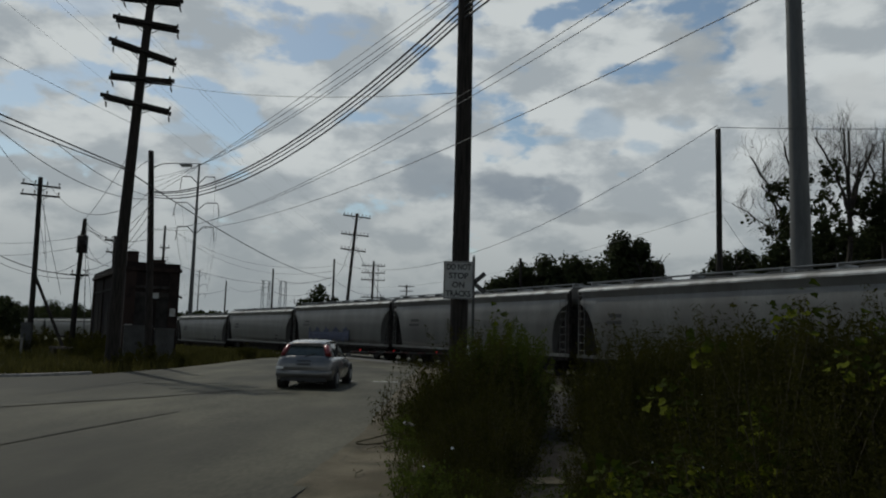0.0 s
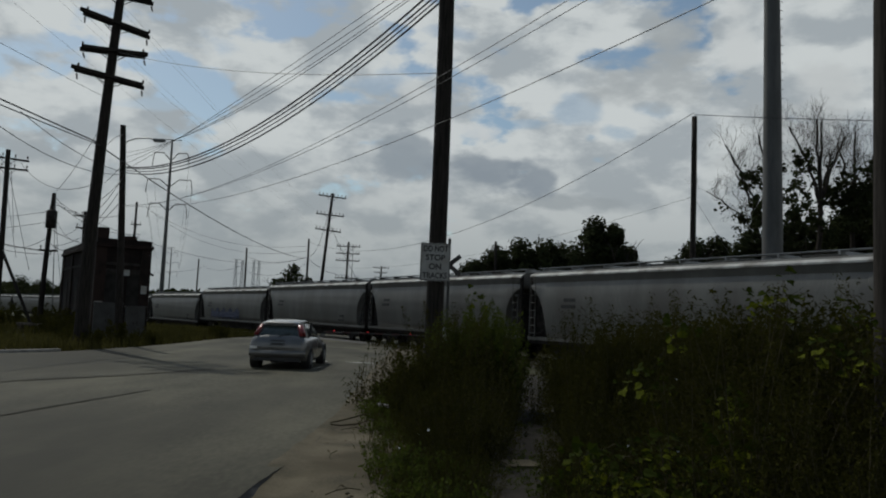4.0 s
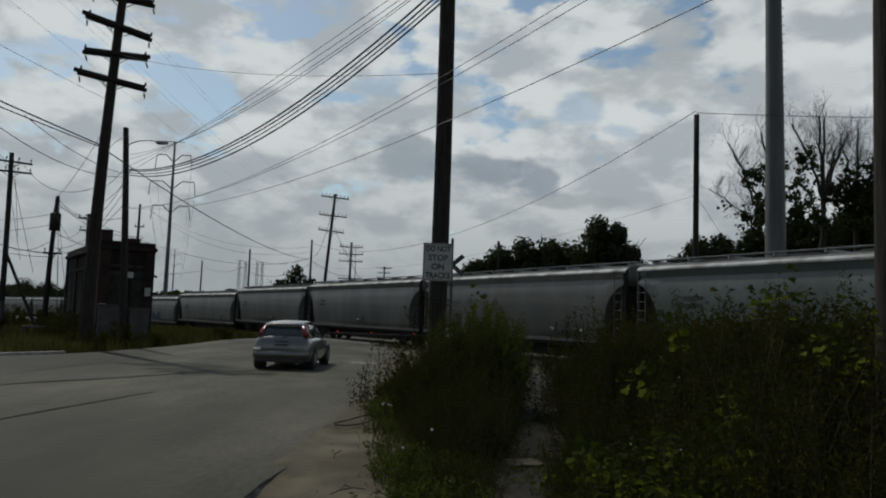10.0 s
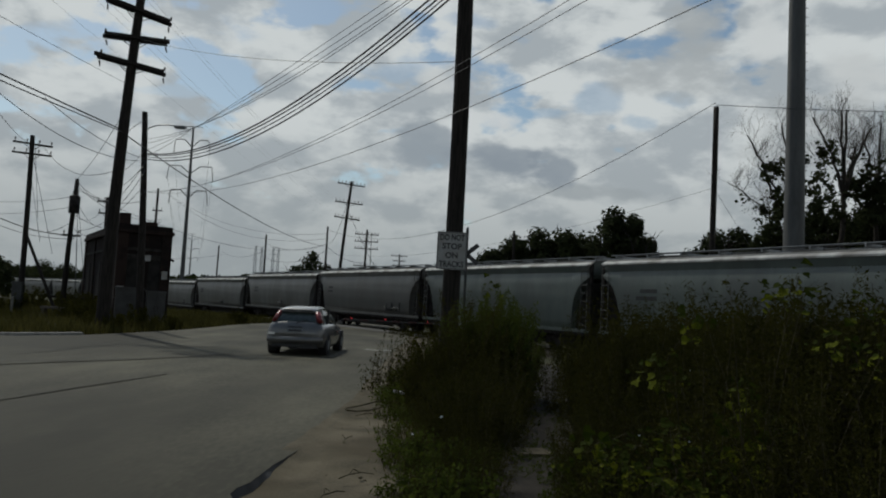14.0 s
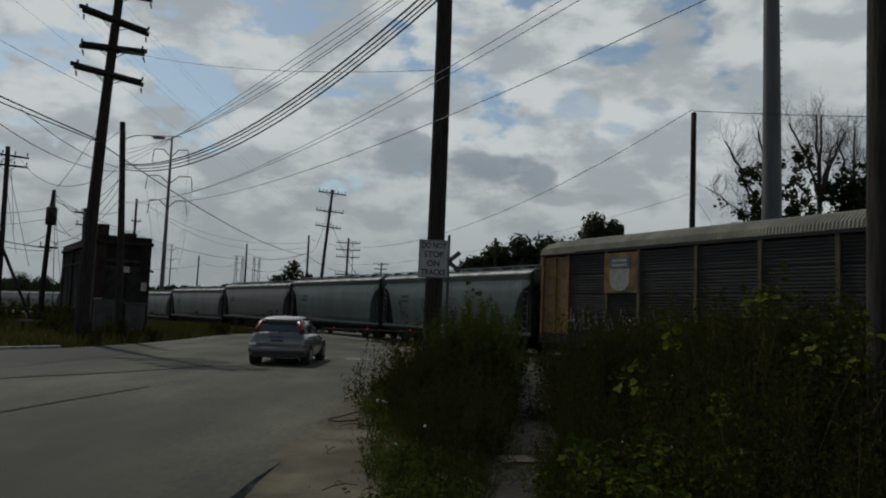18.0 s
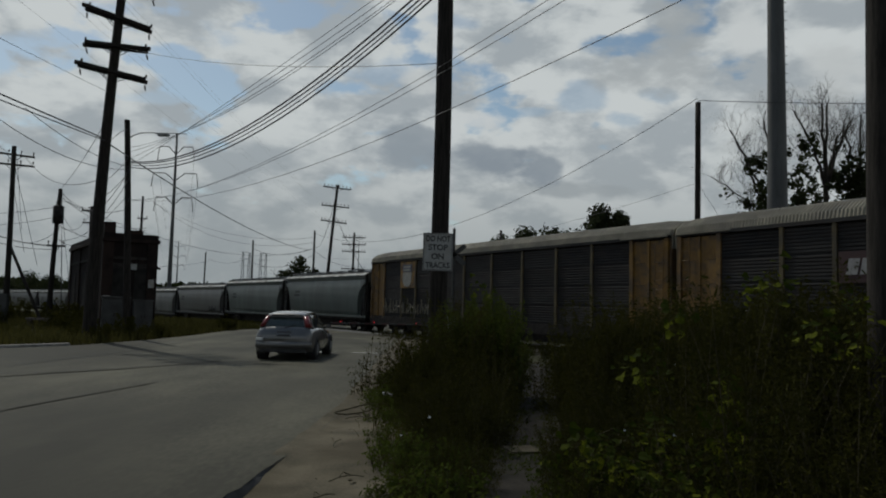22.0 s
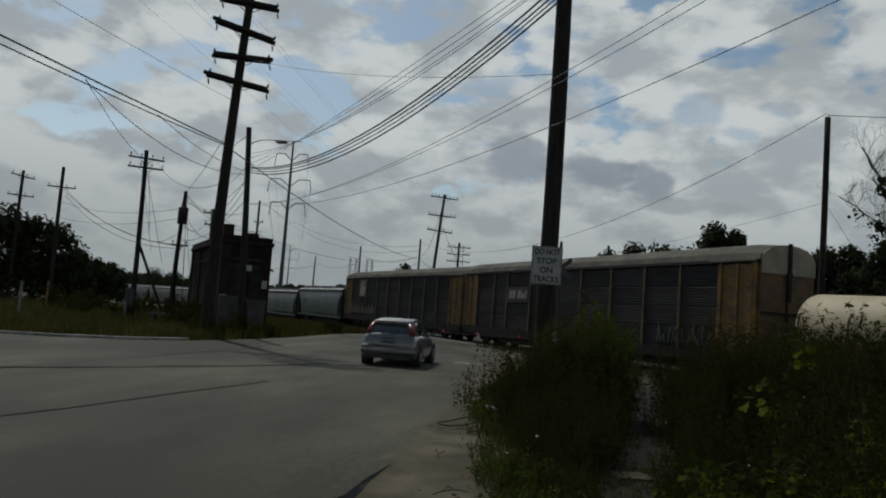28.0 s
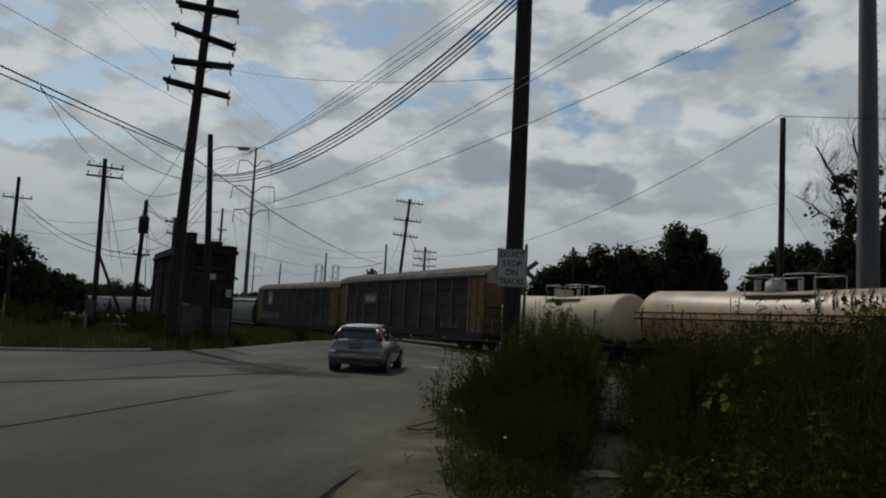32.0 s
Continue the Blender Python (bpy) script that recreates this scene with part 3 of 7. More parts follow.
# ---- train ----
def add_truck(car, x):
    """A bogie with its two wheelsets."""
    bm = bmesh.new()
    for y in (1.02, -1.02):
        bm_box(bm, x - 1.15, x + 1.15, y - 0.09, y + 0.09, 0.52, 0.74)
        bm_box(bm, x - 0.42, x + 0.42, y - 0.11, y + 0.11, 0.28, 0.8)
        for dx in (-0.88, 0.88):
            bm_box(bm, x + dx - 0.16, x + dx + 0.16, y - 0.12, y + 0.12, 0.34, 0.68)
    bm_box(bm, x - 0.2, x + 0.2, -1.1, 1.1, 0.55, 0.95)
    tr = part("truck", bm, DARK_METAL, car, "grimy cast-steel bogie frame")
    for dx in (-0.88, 0.88):
        wb = bmesh.new()
        for y in (0.72, -0.72):
            bm_rod(wb, (0, y - 0.065, 0), (0, y + 0.065, 0), 0.46, seg=24)
            bm_rod(wb, (0, y - 0.11 if y > 0 else y + 0.065, 0), (0, y - 0.065 if y > 0 else y + 0.11, 0), 0.49, seg=24)
        bm_rod(wb, (0, -1.0, 0), (0, 1.0, 0), 0.08)
        part("wheelset", wb, DARK_METAL, tr, "", False, Matrix.Translation((x + dx, 0, 0.46)))


def add_ladder(car, x, y, z0, z1, mat, along=True):
    bm = bmesh.new()
    for d in (-0.22, 0.22):
        p = (x + d, y) if along else (x, y + d)
        bm_rod(bm, (*p, z0), (*p, z1), 0.018, seg=5)
    n = int((z1 - z0) / 0.36)
    for i in range(1, n + 1):
        z = z0 + i * (z1 - z0) / (n + 0.5)
        a, b = ((x - 0.22, y, z), (x + 0.22, y, z)) if along else ((x, y - 0.22, z), (x, y + 0.22, z))
        bm_rod(bm, a, b, 0.014, seg=5)
    part("ladder", bm, mat, car)


def add_coupler(car, half):
    for sgn in (-1, 1):
        bm = bmesh.new()
        bm_box(bm, sgn * half - 0.7, sgn * half + 0.7, -0.12, 0.12, 0.78, 1.02)
        bm_box(bm, sgn * half - 0.16, sgn * half + 0.16, -0.2, 0.2, 0.72, 1.08, None, 0.04)
        part("coupler", bm, DARK_METAL, car)


def hopper(L, paint, label, marks):
    """A covered hopper car; x runs along the car, z is counted from the rail."""
    car = thing("hopper_car", Matrix.Identity(4), label, "freight car", "freight train")
    h = L / 2 - 0.45
    side = [(1.43, 1.26), (1.48, 1.6), (1.53, 2.05), (1.56, 2.6), (1.55, 3.1), (1.52, 3.45), (1.49, 3.62), (1.42, 3.72), (1.4, 4.05), (1.2, 4.28), (0, 4.42)]
    ring = side + [(-y, z) for y, z in reversed(side[:-1])]
    # rings along the car; their lower edge rises in an arch towards each end
    arch = [(0.0, 3.72), (0.02, 3.6), (0.1, 3.46), (0.42, 3.3), (0.78, 3.02), (1.05, 2.6), (1.2, 2.1), (1.27, 1.6), (1.29, 1.26)]
    stations = [(-h + a, z) for a, z in arch] + [(h - a, z) for a, z in reversed(arch)]

    def width_at(z):
        for (ya, za), (yb, zb) in zip(side, side[1:]):
            if za <= z <= zb:
                return ya + (yb - ya) * (z - za) / (zb - za)
        return side[0][0]
    verts, faces = [], []
    for x, zb in stations:
        half = [(width_at(zb + (3.72 - zb) * k / 8), zb + (3.72 - zb) * k / 8 - (0.02 if zb < 3.7 and k == 8 else 0)) for k in range(9)] + side[-3:]
        verts += [(x, y, z) for y, z in half] + [(x, -y, z) for y, z in reversed(half[:-1])]
    w = len(verts) // len(stations)
    for i in range(len(stations) - 1):
        for k in range(w):
            a, b = i * w + k, i * w + (k + 1) % w
            faces.append((a, b, b + w, a + w))
    faces += [tuple(reversed(range(w))), tuple((len(stations) - 1) * w + k for k in range(w))]
    bm = bmesh.new()
    vs = [bm.verts.new(v) for v in verts]
    for f in faces:
        bm.faces.new([vs[k] for k in f])
    bmesh.ops.recalc_face_normals(bm, faces=bm.faces)
    for f in bm.faces:
        f.smooth = abs(f.normal.x) < 0.2
    part("body", bm, paint, car)
    for sgn in (1, -1):
        ch = profile([(sgn * 1.36, 3.72), (sgn * 1.435, 3.72), (sgn * 1.5, 3.98), (sgn * 1.36, 3.98)], -h, h)
        part("top_chord", ch, paint, car)
        # eave strip: the gleam of sun and sky is put into its pale colour
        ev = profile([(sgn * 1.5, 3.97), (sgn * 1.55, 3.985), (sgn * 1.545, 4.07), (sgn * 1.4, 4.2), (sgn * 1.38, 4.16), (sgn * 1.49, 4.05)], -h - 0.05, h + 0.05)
        part("eave", ev, EAVE_LIT, car, "eave rail with the sky's gleam in its pale colour")
    rf = [(1.5, 4.0), (1.53, 4.06), (1.24, 4.31), (0, 4.46), (-1.24, 4.31), (-1.53, 4.06), (-1.5, 4.0), (-1.2, 4.24), (0, 4.38), (1.2, 4.24)]
    part("roof", profile(rf, -h - 0.03, h + 0.03), ROOF_PAINT, car, "weathered grey sheet roof")
    sill = bmesh.new()
    for y in (1.5, -1.5):
        bm_box(sill, -L / 2 + 0.35, L / 2 - 0.35, y - 0.05, y + 0.05, 1.13, 1.27)
    part("side_sill", sill, paint, car)
    # dark skirts added to give the shade beneath the car
    sk = bmesh.new()
    for y in (1.43, -1.43):
        bm_box(sk, -L / 2 + 0.5, L / 2 - 0.5, y - 0.04, y + 0.04, 0.86, 1.13)
        bm_box(sk, -L / 2 + 5.0, L / 2 - 5.0, y * 0.62 - 0.05, y * 0.62 + 0.05, 0.3, 0.9)
    part("under_rail", sk, DARK_METAL, car, "dark skirt added for the shade under the sill")
    part("centre_sill", box(-L / 2 + 0.3, L / 2 - 0.3, -0.3, 0.3, 0.85, 1.15), DARK_METAL, car)
    for sgn in (-1, 1):
        eb = bmesh.new()
        bm_box(eb, sgn * (L / 2 - 0.42) - 0.09, sgn * (L / 2 - 0.42) + 0.09, -1.5, 1.5, 1.0, 1.32)
        for y in (1.42, -1.42):
            bm_box(eb, sgn * (h - 0.02) - 0.08, sgn * (h - 0.02) + 0.08, y - 0.07, y + 0.07, 1.2, 4.1)
            bm_rod(eb, (sgn * (h - 0.05), y, 1.3), (sgn * (h - 0.8), y * 0.92, 1.5), 0.05, seg=5)
        part("end_frame", eb, DARK_METAL, car)
        # solid dark filler that makes the shade inside the end arch
        sb = profile([(h - 0.1, 1.15), (h - 0.1, 3.25), (h - 0.5, 3.1), (h - 1.0, 2.5), (h - 1.2, 1.8), (h - 1.3, 1.15)], -1.2, 1.2)
        for v in sb.verts:
            v.co = (sgn * v.co.y, v.co.x, v.co.z)
        bmesh.ops.recalc_face_normals(sb, faces=sb.faces)
        part("slope_bracing", sb, DARK_METAL, car, "dark block filling the shaded recess under the end arch")
        add_ladder(car, sgn * (h - 0.3), 1.6, 1.1, 4.0, ROOF_PAINT)
    n = 3
    for i in range(n):
        x = (i - (n - 1) / 2) * (L - 6) / n
        hb = bmesh.new()
        w = (L - 6) / n * 0.46
        vs = [hb.verts.new((x + sx * (w if top else 0.4), sy * (1.4 if top else 0.5), 1.3 if top else 0.42)) for top in (0, 1) for sx, sy in ((-1, -1), (1, -1), (1, 1), (-1, 1))]
        for q in ((0, 1, 5, 4), (1, 2, 6, 5), (2, 3, 7, 6), (3, 0, 4, 7), (0, 3, 2, 1), (4, 5, 6, 7)):
            hb.faces.new([vs[k] for k in q])
        part("discharge_hopper", hb, DARK_METAL, car)
    rb = bmesh.new()
    bm_box(rb, -L / 2 + 0.4, L / 2 - 0.4, 0.62, 1.0, 4.58, 4.62)
    bm_box(rb, -L / 2 + 0.4, L / 2 - 0.4, -1.0, -0.62, 4.58, 4.62)
    for i in range(9):
        x = -h + 0.3 + i * (2 * h - 0.6) / 8
        bm_box(rb, x - 0.03, x + 0.03, -1.0, 1.0, 4.42, 4.58)
    part("running_board", rb, GALV, car)
    for i in range(4):
        x = (i - 1.5) * (L - 4) / 4
        part("roof_hatch", box(x - 0.9, x + 0.9, -0.35, 0.35, 4.4, 4.56, 0.04), ROOF_PAINT, car)
    for kind, x, z, w, hh in marks:
        mk = bmesh.new()
        if kind == "spray":
            n = int(w / 0.42)
            for i in range(n):
                xx = x - w / 2 + i * 0.42
                bm_box(mk, xx, xx + 0.3, 1.545, 1.585, z + 0.1 * math.sin(i * 2.1), z + hh * (0.75 + 0.25 * math.sin(i * 1.3)))
                bm_box(mk, xx + 0.05, xx + 0.45, 1.545, 1.58, z + hh * 0.4, z + hh * 0.6)
            tagged(part("painted_mark", mk, BLUE_PAINT, car, "faded blue spray-painted lettering shapes"), kind="stuff")
        elif kind == "tag":
            n = int(w / 0.3)
            for i in range(n):
                xx = x - w / 2 + i * 0.3
                bm_rod(mk, (xx, 1.56, z), (xx + 0.16 * math.sin(i * 2.4), 1.575, z + hh * (0.6 + 0.4 * math.cos(i * 1.7))), 0.04, seg=4)
                bm_rod(mk, (xx, 1.56, z + hh * 0.3), (xx + 0.28, 1.575, z + hh * (0.3 + 0.3 * math.sin(i))), 0.03, seg=4)
            tagged(part("painted_mark", mk, BLACK_PAINT, car, "black spray-painted scrawl"), kind="stuff")
        else:
            for r in range(int(hh / 0.28) + 1):
                bm_box(mk, x - w / 2, x + w / 2 * (0.6 + 0.4 * (r % 2)), 1.54, 1.572, z - r * 0.28 - 0.15, z - r * 0.28)
            part("stencil_mark", mk, BLACK_PAINT, car, "dark reporting marks")
    # body heights over the rail: sill at 1.03, eave at 4.10
    for o in car.children:
        for v in o.data.vertices:
            if v.co.z > 1.0:
                v.co.z = 1.03 + (min(v.co.z, 3.97) - 1.13) * 1.081 + max(0.0, v.co.z - 3.97) * 0.78
    for x in (-L / 2 + 3.0, L / 2 - 3.0):
        add_truck(car, x)
    add_coupler(car, L / 2)
    return car


def autorack(L, panel_logo, label):
    car = thing("autorack_car", Matrix.Identity(4), label, "freight car", "freight train")
    h = L / 2 - 0.22
    # dark block between the bogies, filled in as the shade under the deck
    part("underframe", box(-h + 5.5, h - 5.5, -1.3, 1.3, 0.35, 0.95), DARK_METAL, car, "dark underframe block added for the shade under the deck")
    part("deck", box(-h, h, -1.48, 1.48, 0.95, 1.25), DARK_METAL, car)
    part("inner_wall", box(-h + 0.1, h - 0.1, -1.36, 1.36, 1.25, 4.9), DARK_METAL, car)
    marks = [13.95, 12.0, 9.3, 7.35, 4.3, 1.45, -1.4, -4.2, -6.95, -9.5, -12.0, -13.95]
    rows = ((1.25, 2.15), (2.17, 3.05), (3.07, 3.95), (3.97, 4.85))
    sheets = {}
    for i, (xa, xb) in enumerate(zip(marks, marks[1:])):
        x, wide = (xa + xb) / 2, xa - xb
        for z0, z1 in rows:
            for sgn in (1, -1):
                m = Matrix.Translation((x, sgn * 1.42, z0)) @ pose(0, 0, 0, 0, 0, 0 if sgn > 0 else 180)
                if i in (0, len(marks) - 2):
                    part("end_panel", box(-wide / 2 + 0.05, wide / 2 - 0.05, -0.02, 0.02, 0, z1 - z0 + 0.01), RACK_YELLOW, car, "", False, m)
                    continue
                key = round(wide, 2)
                if key not in sheets:
                    rib = [(-0.02, 0.0), (0.0, 0.0)]
                    for k in range(7):
                        z = 0.04 + k * 0.12
                        rib += [(0.0, z), (0.03, z + 0.02), (0.03, z + 0.07), (0.0, z + 0.09)]
                    rib += [(0.0, 0.88), (-0.02, 0.88)]
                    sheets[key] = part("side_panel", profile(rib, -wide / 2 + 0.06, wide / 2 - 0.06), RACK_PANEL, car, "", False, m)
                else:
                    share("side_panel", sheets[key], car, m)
    for i, x in enumerate(marks):
        for sgn in (1, -1):
            w = 0.1 if i in (0, 1, len(marks) - 2, len(marks) - 1) else 0.075
            part("post", box(x - w, x + w, sgn * 1.46 - 0.06, sgn * 1.46 + 0.06, 1.1, 4.98), RACK_YELLOW if w > 0.09 else RACK_POST, car)
    for sgn in (1, -1):
        for xa, xb in ((11.4, 14.05), (-14.05, -11.4)):
            part("end_lip", box(xa, xb, sgn * 1.5 - 0.07, sgn * 1.5 + 0.09, 4.99, 5.07), RACK_ROOF, car)
        part("end_post", box(12.9, 13.02, sgn * 1.45 - 0.05, sgn * 1.45 + 0.05, 1.2, 4.9), RACK_YELLOW, car)
        part("end_post", box(-13.02, -12.9, sgn * 1.45 - 0.05, sgn * 1.45 + 0.05, 1.2, 4.9), RACK_YELLOW, car)
    for sgn in (1, -1):
        part("roof_rail", box(-h, h, sgn * 1.47 - 0.07, sgn * 1.47 + 0.07, 4.93, 5.05), RACK_PANEL, car)
        part("side_sill", box(-h, h, sgn * 1.47 - 0.05, sgn * 1.47 + 0.05, 0.72, 1.22), DARK_METAL, car)
    # corrugated arched roof
    arch = [(1.5, 5.03), (1.42, 5.3), (1.05, 5.6), (0.55, 5.72), (0, 5.76)]
    arch = arch + [(-y, z) for y, z in reversed(arch[:-1])]
    verts, faces = [], []
    n = int(2 * h / 0.034)
    for i in range(n + 1):
        x = -h - 0.05 + i * (2 * h + 0.1) / n
        lift = 0.036 if (i // 2) % 2 else 0.0
        tap = 1.0 if abs(x) < h - 0.9 else 1.0 - 0.12 * (abs(x) - h + 0.9)
        for y, z in arch:
            verts.append((x, y * (1 + lift * 0.5), 5.03 + (z - 5.03) * tap + lift))
    w = len(arch)
    for i in range(n):
        for k in range(w - 1):
            a = i * w + k
            faces.append((a, a + 1, a + w + 1, a + w))
    faces.append(tuple(range(w)))
    faces.append(tuple(n * w + k for k in reversed(range(w))))
    mesh_part("roof", verts, faces, RACK_ROOF, car, "cream corrugated arched roof")
    for sgn in (-1, 1):
        for y in (0.75, -0.75):
            part("end_door", box(sgn * (h + 0.02) - 0.05, sgn * (h + 0.02) + 0.05, y - 0.7, y + 0.7, 1.2, 4.95, 0.02), RACK_BROWN, car, "rust-brown folding end door")
        add_ladder(car, sgn * (h - 0.5), 1.56, 1.0, 4.9, RACK_YELLOW)
        part("end_cap", profile([(1.44, 4.5), (1.44, 5.05), (1.36, 5.28), (1.0, 5.56), (0.52, 5.68), (0, 5.72), (-0.52, 5.68), (-1.0, 5.56), (-1.36, 5.28), (-1.44, 5.05), (-1.44, 4.5)], sgn * (h + 0.08), sgn * (h + 0.13)), RACK_ROOF, car, "plain cream end sheet under the roof arch")
        part("end_sill", box(sgn * (h + 0.06) - 0.06, sgn * (h + 0.06) + 0.06, -1.4, 1.4, 2.85, 2.97), DARK_METAL, car)
        eb = bmesh.new()
        bm_box(eb, sgn * (h + 0.17) - 0.04, sgn * (h + 0.17) + 0.04, -0.08, 0.08, 3.4, 5.78)
        bm_box(eb, sgn * (h + 0.17) - 0.05, sgn * (h + 0.17) + 0.05, -0.12, 0.12, 4.4, 4.6)
        part("end_bar", eb, DARK_METAL, car, "black bar over the end doors")
    # placard and lettering
    if panel_logo == "placard":
        part("placard", box(7.37, 9.42, 1.49, 1.53, 3.12, 4.84), RACK_YELLOW, car, "dull yellow placard panel")
        part("placard_shield", profile([(-0.62, 0.95), (-0.62, 0.55), (-0.56, 0.25), (-0.3, 0.04), (0, 0), (0.3, 0.04), (0.56, 0.25), (0.62, 0.55), (0.62, 0.95)], 1.53, 1.545), SHIELD, car, "pale shield shape", False, Matrix.Translation((8.44, 0, 3.2)) @ Matrix(((0, 1, 0, 0), (1, 0, 0, 0), (0, 0, 1, 0), (0, 0, 0, 1))))
        part("placard_strip", box(7.82, 9.06, 1.53, 1.545, 4.18, 4.66, 0.006), STRIP, car, "blue-grey upper part of the shield")
        for k in range(2):
            part("placard_bar", box(7.98, 8.9, 1.545, 1.555, 4.25 + 0.2 * k, 4.36 + 0.2 * k), SHIELD, car, "pale bar in place of lettering")
        mk = bmesh.new()
        for i in range(22):
            x = h - 2.4 - i * 0.32
            bm_rod(mk, (x, 1.5, 1.45), (x + 0.2 * math.sin(i * 2.3), 1.5, 2.25 + 0.2 * math.cos(i * 1.9)), 0.035, seg=4)
            bm_rod(mk, (x, 1.5, 1.75 + 0.2 * math.sin(i)), (x + 0.3, 1.5, 1.7 + 0.3 * math.cos(i)), 0.03, seg=4)
        tagged(part("painted_mark", mk, RACK_ROOF, car, "pale spray-painted scrawl"), kind="stuff")
    else:
        part("logo_panel", box(4.45, 7.2, 1.5, 1.53, 3.0, 3.98), MAROON, car, "maroon panel with slanting white bars")
        x = 6.95
        for wd, hh in ((0.36, 0.5), (0.36, 0.5), (0.12, 0), (0.4, 0.5), (0.3, 0.36), (0.1, 0.46), (0.1, 0.5)):
            if hh:
                bm = box(x - wd, x, 1.53, 1.55, 3.25, 3.25 + hh)
                for v in bm.verts:
                    v.co.x -= 0.22 * (v.co.z - 3.25)
                part("letter_bar", bm, LETTER_WHITE, car, "white bar in place of lettering")
            x -= wd + 0.09
        mk = bmesh.new()
        for i in range(14):
            x = -h + 6.0 - i * 0.25
            bm_rod(mk, (x, 1.5, 1.4), (x + 0.22 * math.sin(i * 1.3), 1.5, 2.0 + 0.25 * math.sin(i * 2.2)), 0.05, seg=4)
        tagged(part("painted_mark", mk, TEAL_PAINT, car, "blue-green spray-painted scrawl"), kind="stuff")
    for x in (-L / 2 + 3.6, L / 2 - 3.6):
        add_truck(car, x)
    add_coupler(car, L / 2)
    return car


def tank(L, paint, label, stripe, r=1.22, zc=2.36, sag=0.14):
    car = thing("tank_car", Matrix.Identity(4), label, "freight car", "freight train")
    h = L / 2 - 0.75
    n, prof_x = 32, []
    for k in range(7):
        a = k / 6 * math.pi / 2
        prof_x.append((-h + 0.45 - 0.45 * math.cos(a), r * math.sin(a) ** 0.8 if k else 0.05))
    prof_x += [(-h * 0.5, r), (-0.15, r)]
    prof_x += [(-x, q) for x, q in reversed(prof_x)]
    verts, faces = [], []
    for x, q in prof_x:
        for k in range(n):
            a = 2 * math.pi * k / n
            verts.append((x, q * math.cos(a), zc - sag * (1 - abs(x) / h) + q * math.sin(a)))
    for i in range(len(prof_x) - 1):
        for k in range(n):
            faces.append((i * n + k, i * n + (k + 1) % n, (i + 1) * n + (k + 1) % n, (i + 1) * n + k))
    faces.append(tuple(range(n)))
    faces.append(tuple((len(prof_x) - 1) * n + k for k in reversed(range(n))))
    mesh_part("tank_shell", verts, faces, paint, car, "", True)
    part("underframe", box(-L / 2 + 0.4, L / 2 - 0.4, -0.35, 0.35, 0.85, 1.2), DARK_METAL, car)
    for sgn in (-1, 1):
        part("saddle", box(sgn * (L / 2 - 2.6) - 0.3, sgn * (L / 2 - 2.6) + 0.3, -1.0, 1.0, 1.0, 1.6, 0.03), DARK_METAL, car)
        part("end_platform", box(sgn * (L / 2 - 0.9) - 0.5, sgn * (L / 2 - 0.9) + 0.5, -1.45, 1.45, 1.1, 1.2), DARK_METAL, car)
        rb = bmesh.new()
        for y in (1.4, -1.4):
            bm_rod(rb, (sgn * (L / 2 - 0.5), y, 1.15), (sgn * (L / 2 - 0.5), y, 2.1), 0.02, seg=5)
        bm_rod(rb, (sgn * (L / 2 - 0.5), -1.4, 2.1), (sgn * (L / 2 - 0.5), 1.4, 2.1), 0.02, seg=5)
        part("end_rail", rb, GALV, car)
    # top fittings
    if stripe:
        part("manway", rod((0.2, 0, zc + r - 0.3), (0.2, 0, zc + r + 0.25), 0.4, 0.38, seg=18), SHIELD, car, "white domed housing", True)
        part("manway_lid", rod((0.2, 0, zc + r + 0.25), (0.2, 0, zc + r + 0.37), 0.38, 0.18, seg=18), SHIELD, car, "", True)
    else:
        part("manway", box(-0.1, 0.7, -0.35, 0.35, zc + r - 0.3, zc + r + 0.25, 0.04), paint, car, "boxy cream valve housing")
    part("valve", rod((1.0, 0.1, zc + r - 0.1), (1.0, 0.1, zc + r + 0.35), 0.13, seg=10), GALV, car)
    part("valve", rod((-0.9, -0.1, zc + r - 0.1), (-0.9, -0.1, zc + r + 0.3), 0.1, seg=10), GALV, car)
    plat = bmesh.new()
    for y in (0.7, -0.7):
        bm_box(plat, -2.3, 1.0, y - 0.25, y + 0.25, zc + r - 0.34, zc + r - 0.3)
    part("top_platform", plat, GALV, car)
    gr = bmesh.new()
    for y in (0.8, -0.8):
        for x in (-2.3, -0.9, -0.4, 1.0):
            bm_rod(gr, (x, y, zc + r - 0.35), (x, y, zc + r + 0.46), 0.022, seg=5)
        bm_rod(gr, (-2.3, y, zc + r + 0.46), (-0.9, y, zc + r + 0.46), 0.022, seg=5)
        bm_rod(gr, (-0.4, y, zc + r + 0.46), (1.0, y, zc + r + 0.46), 0.022, seg=5)
    for x in (-2.3, 1.0):
        bm_rod(gr, (x, -0.8, zc + r + 0.46), (x, 0.8, zc + r + 0.46), 0.022, seg=5)
    part("guard_rail", gr, GALV, car)
    add_ladder(car, 0.9, 1.4, 1.1, zc + 0.9, GALV)
    if stripe:
        hr = bmesh.new()
        for z in (2.5, 2.76):
            bm_rod(hr, (-h + 0.2, 1.42, z), (h - 0.2, 1.42, z), 0.035, seg=6)
        for i in range(9):
            x = -h + 0.6 + i * (2 * h - 1.2) / 8
            bm_rod(hr, (x, 1.2, 2.2), (x, 1.42, 2.5), 0.02, seg=5)
            bm_rod(hr, (x, 1.42, 2.5), (x, 1.42, 2.76), 0.02, seg=5)
        part("handrail", hr, DARK_METAL, car, "double dark handrail along the shell")
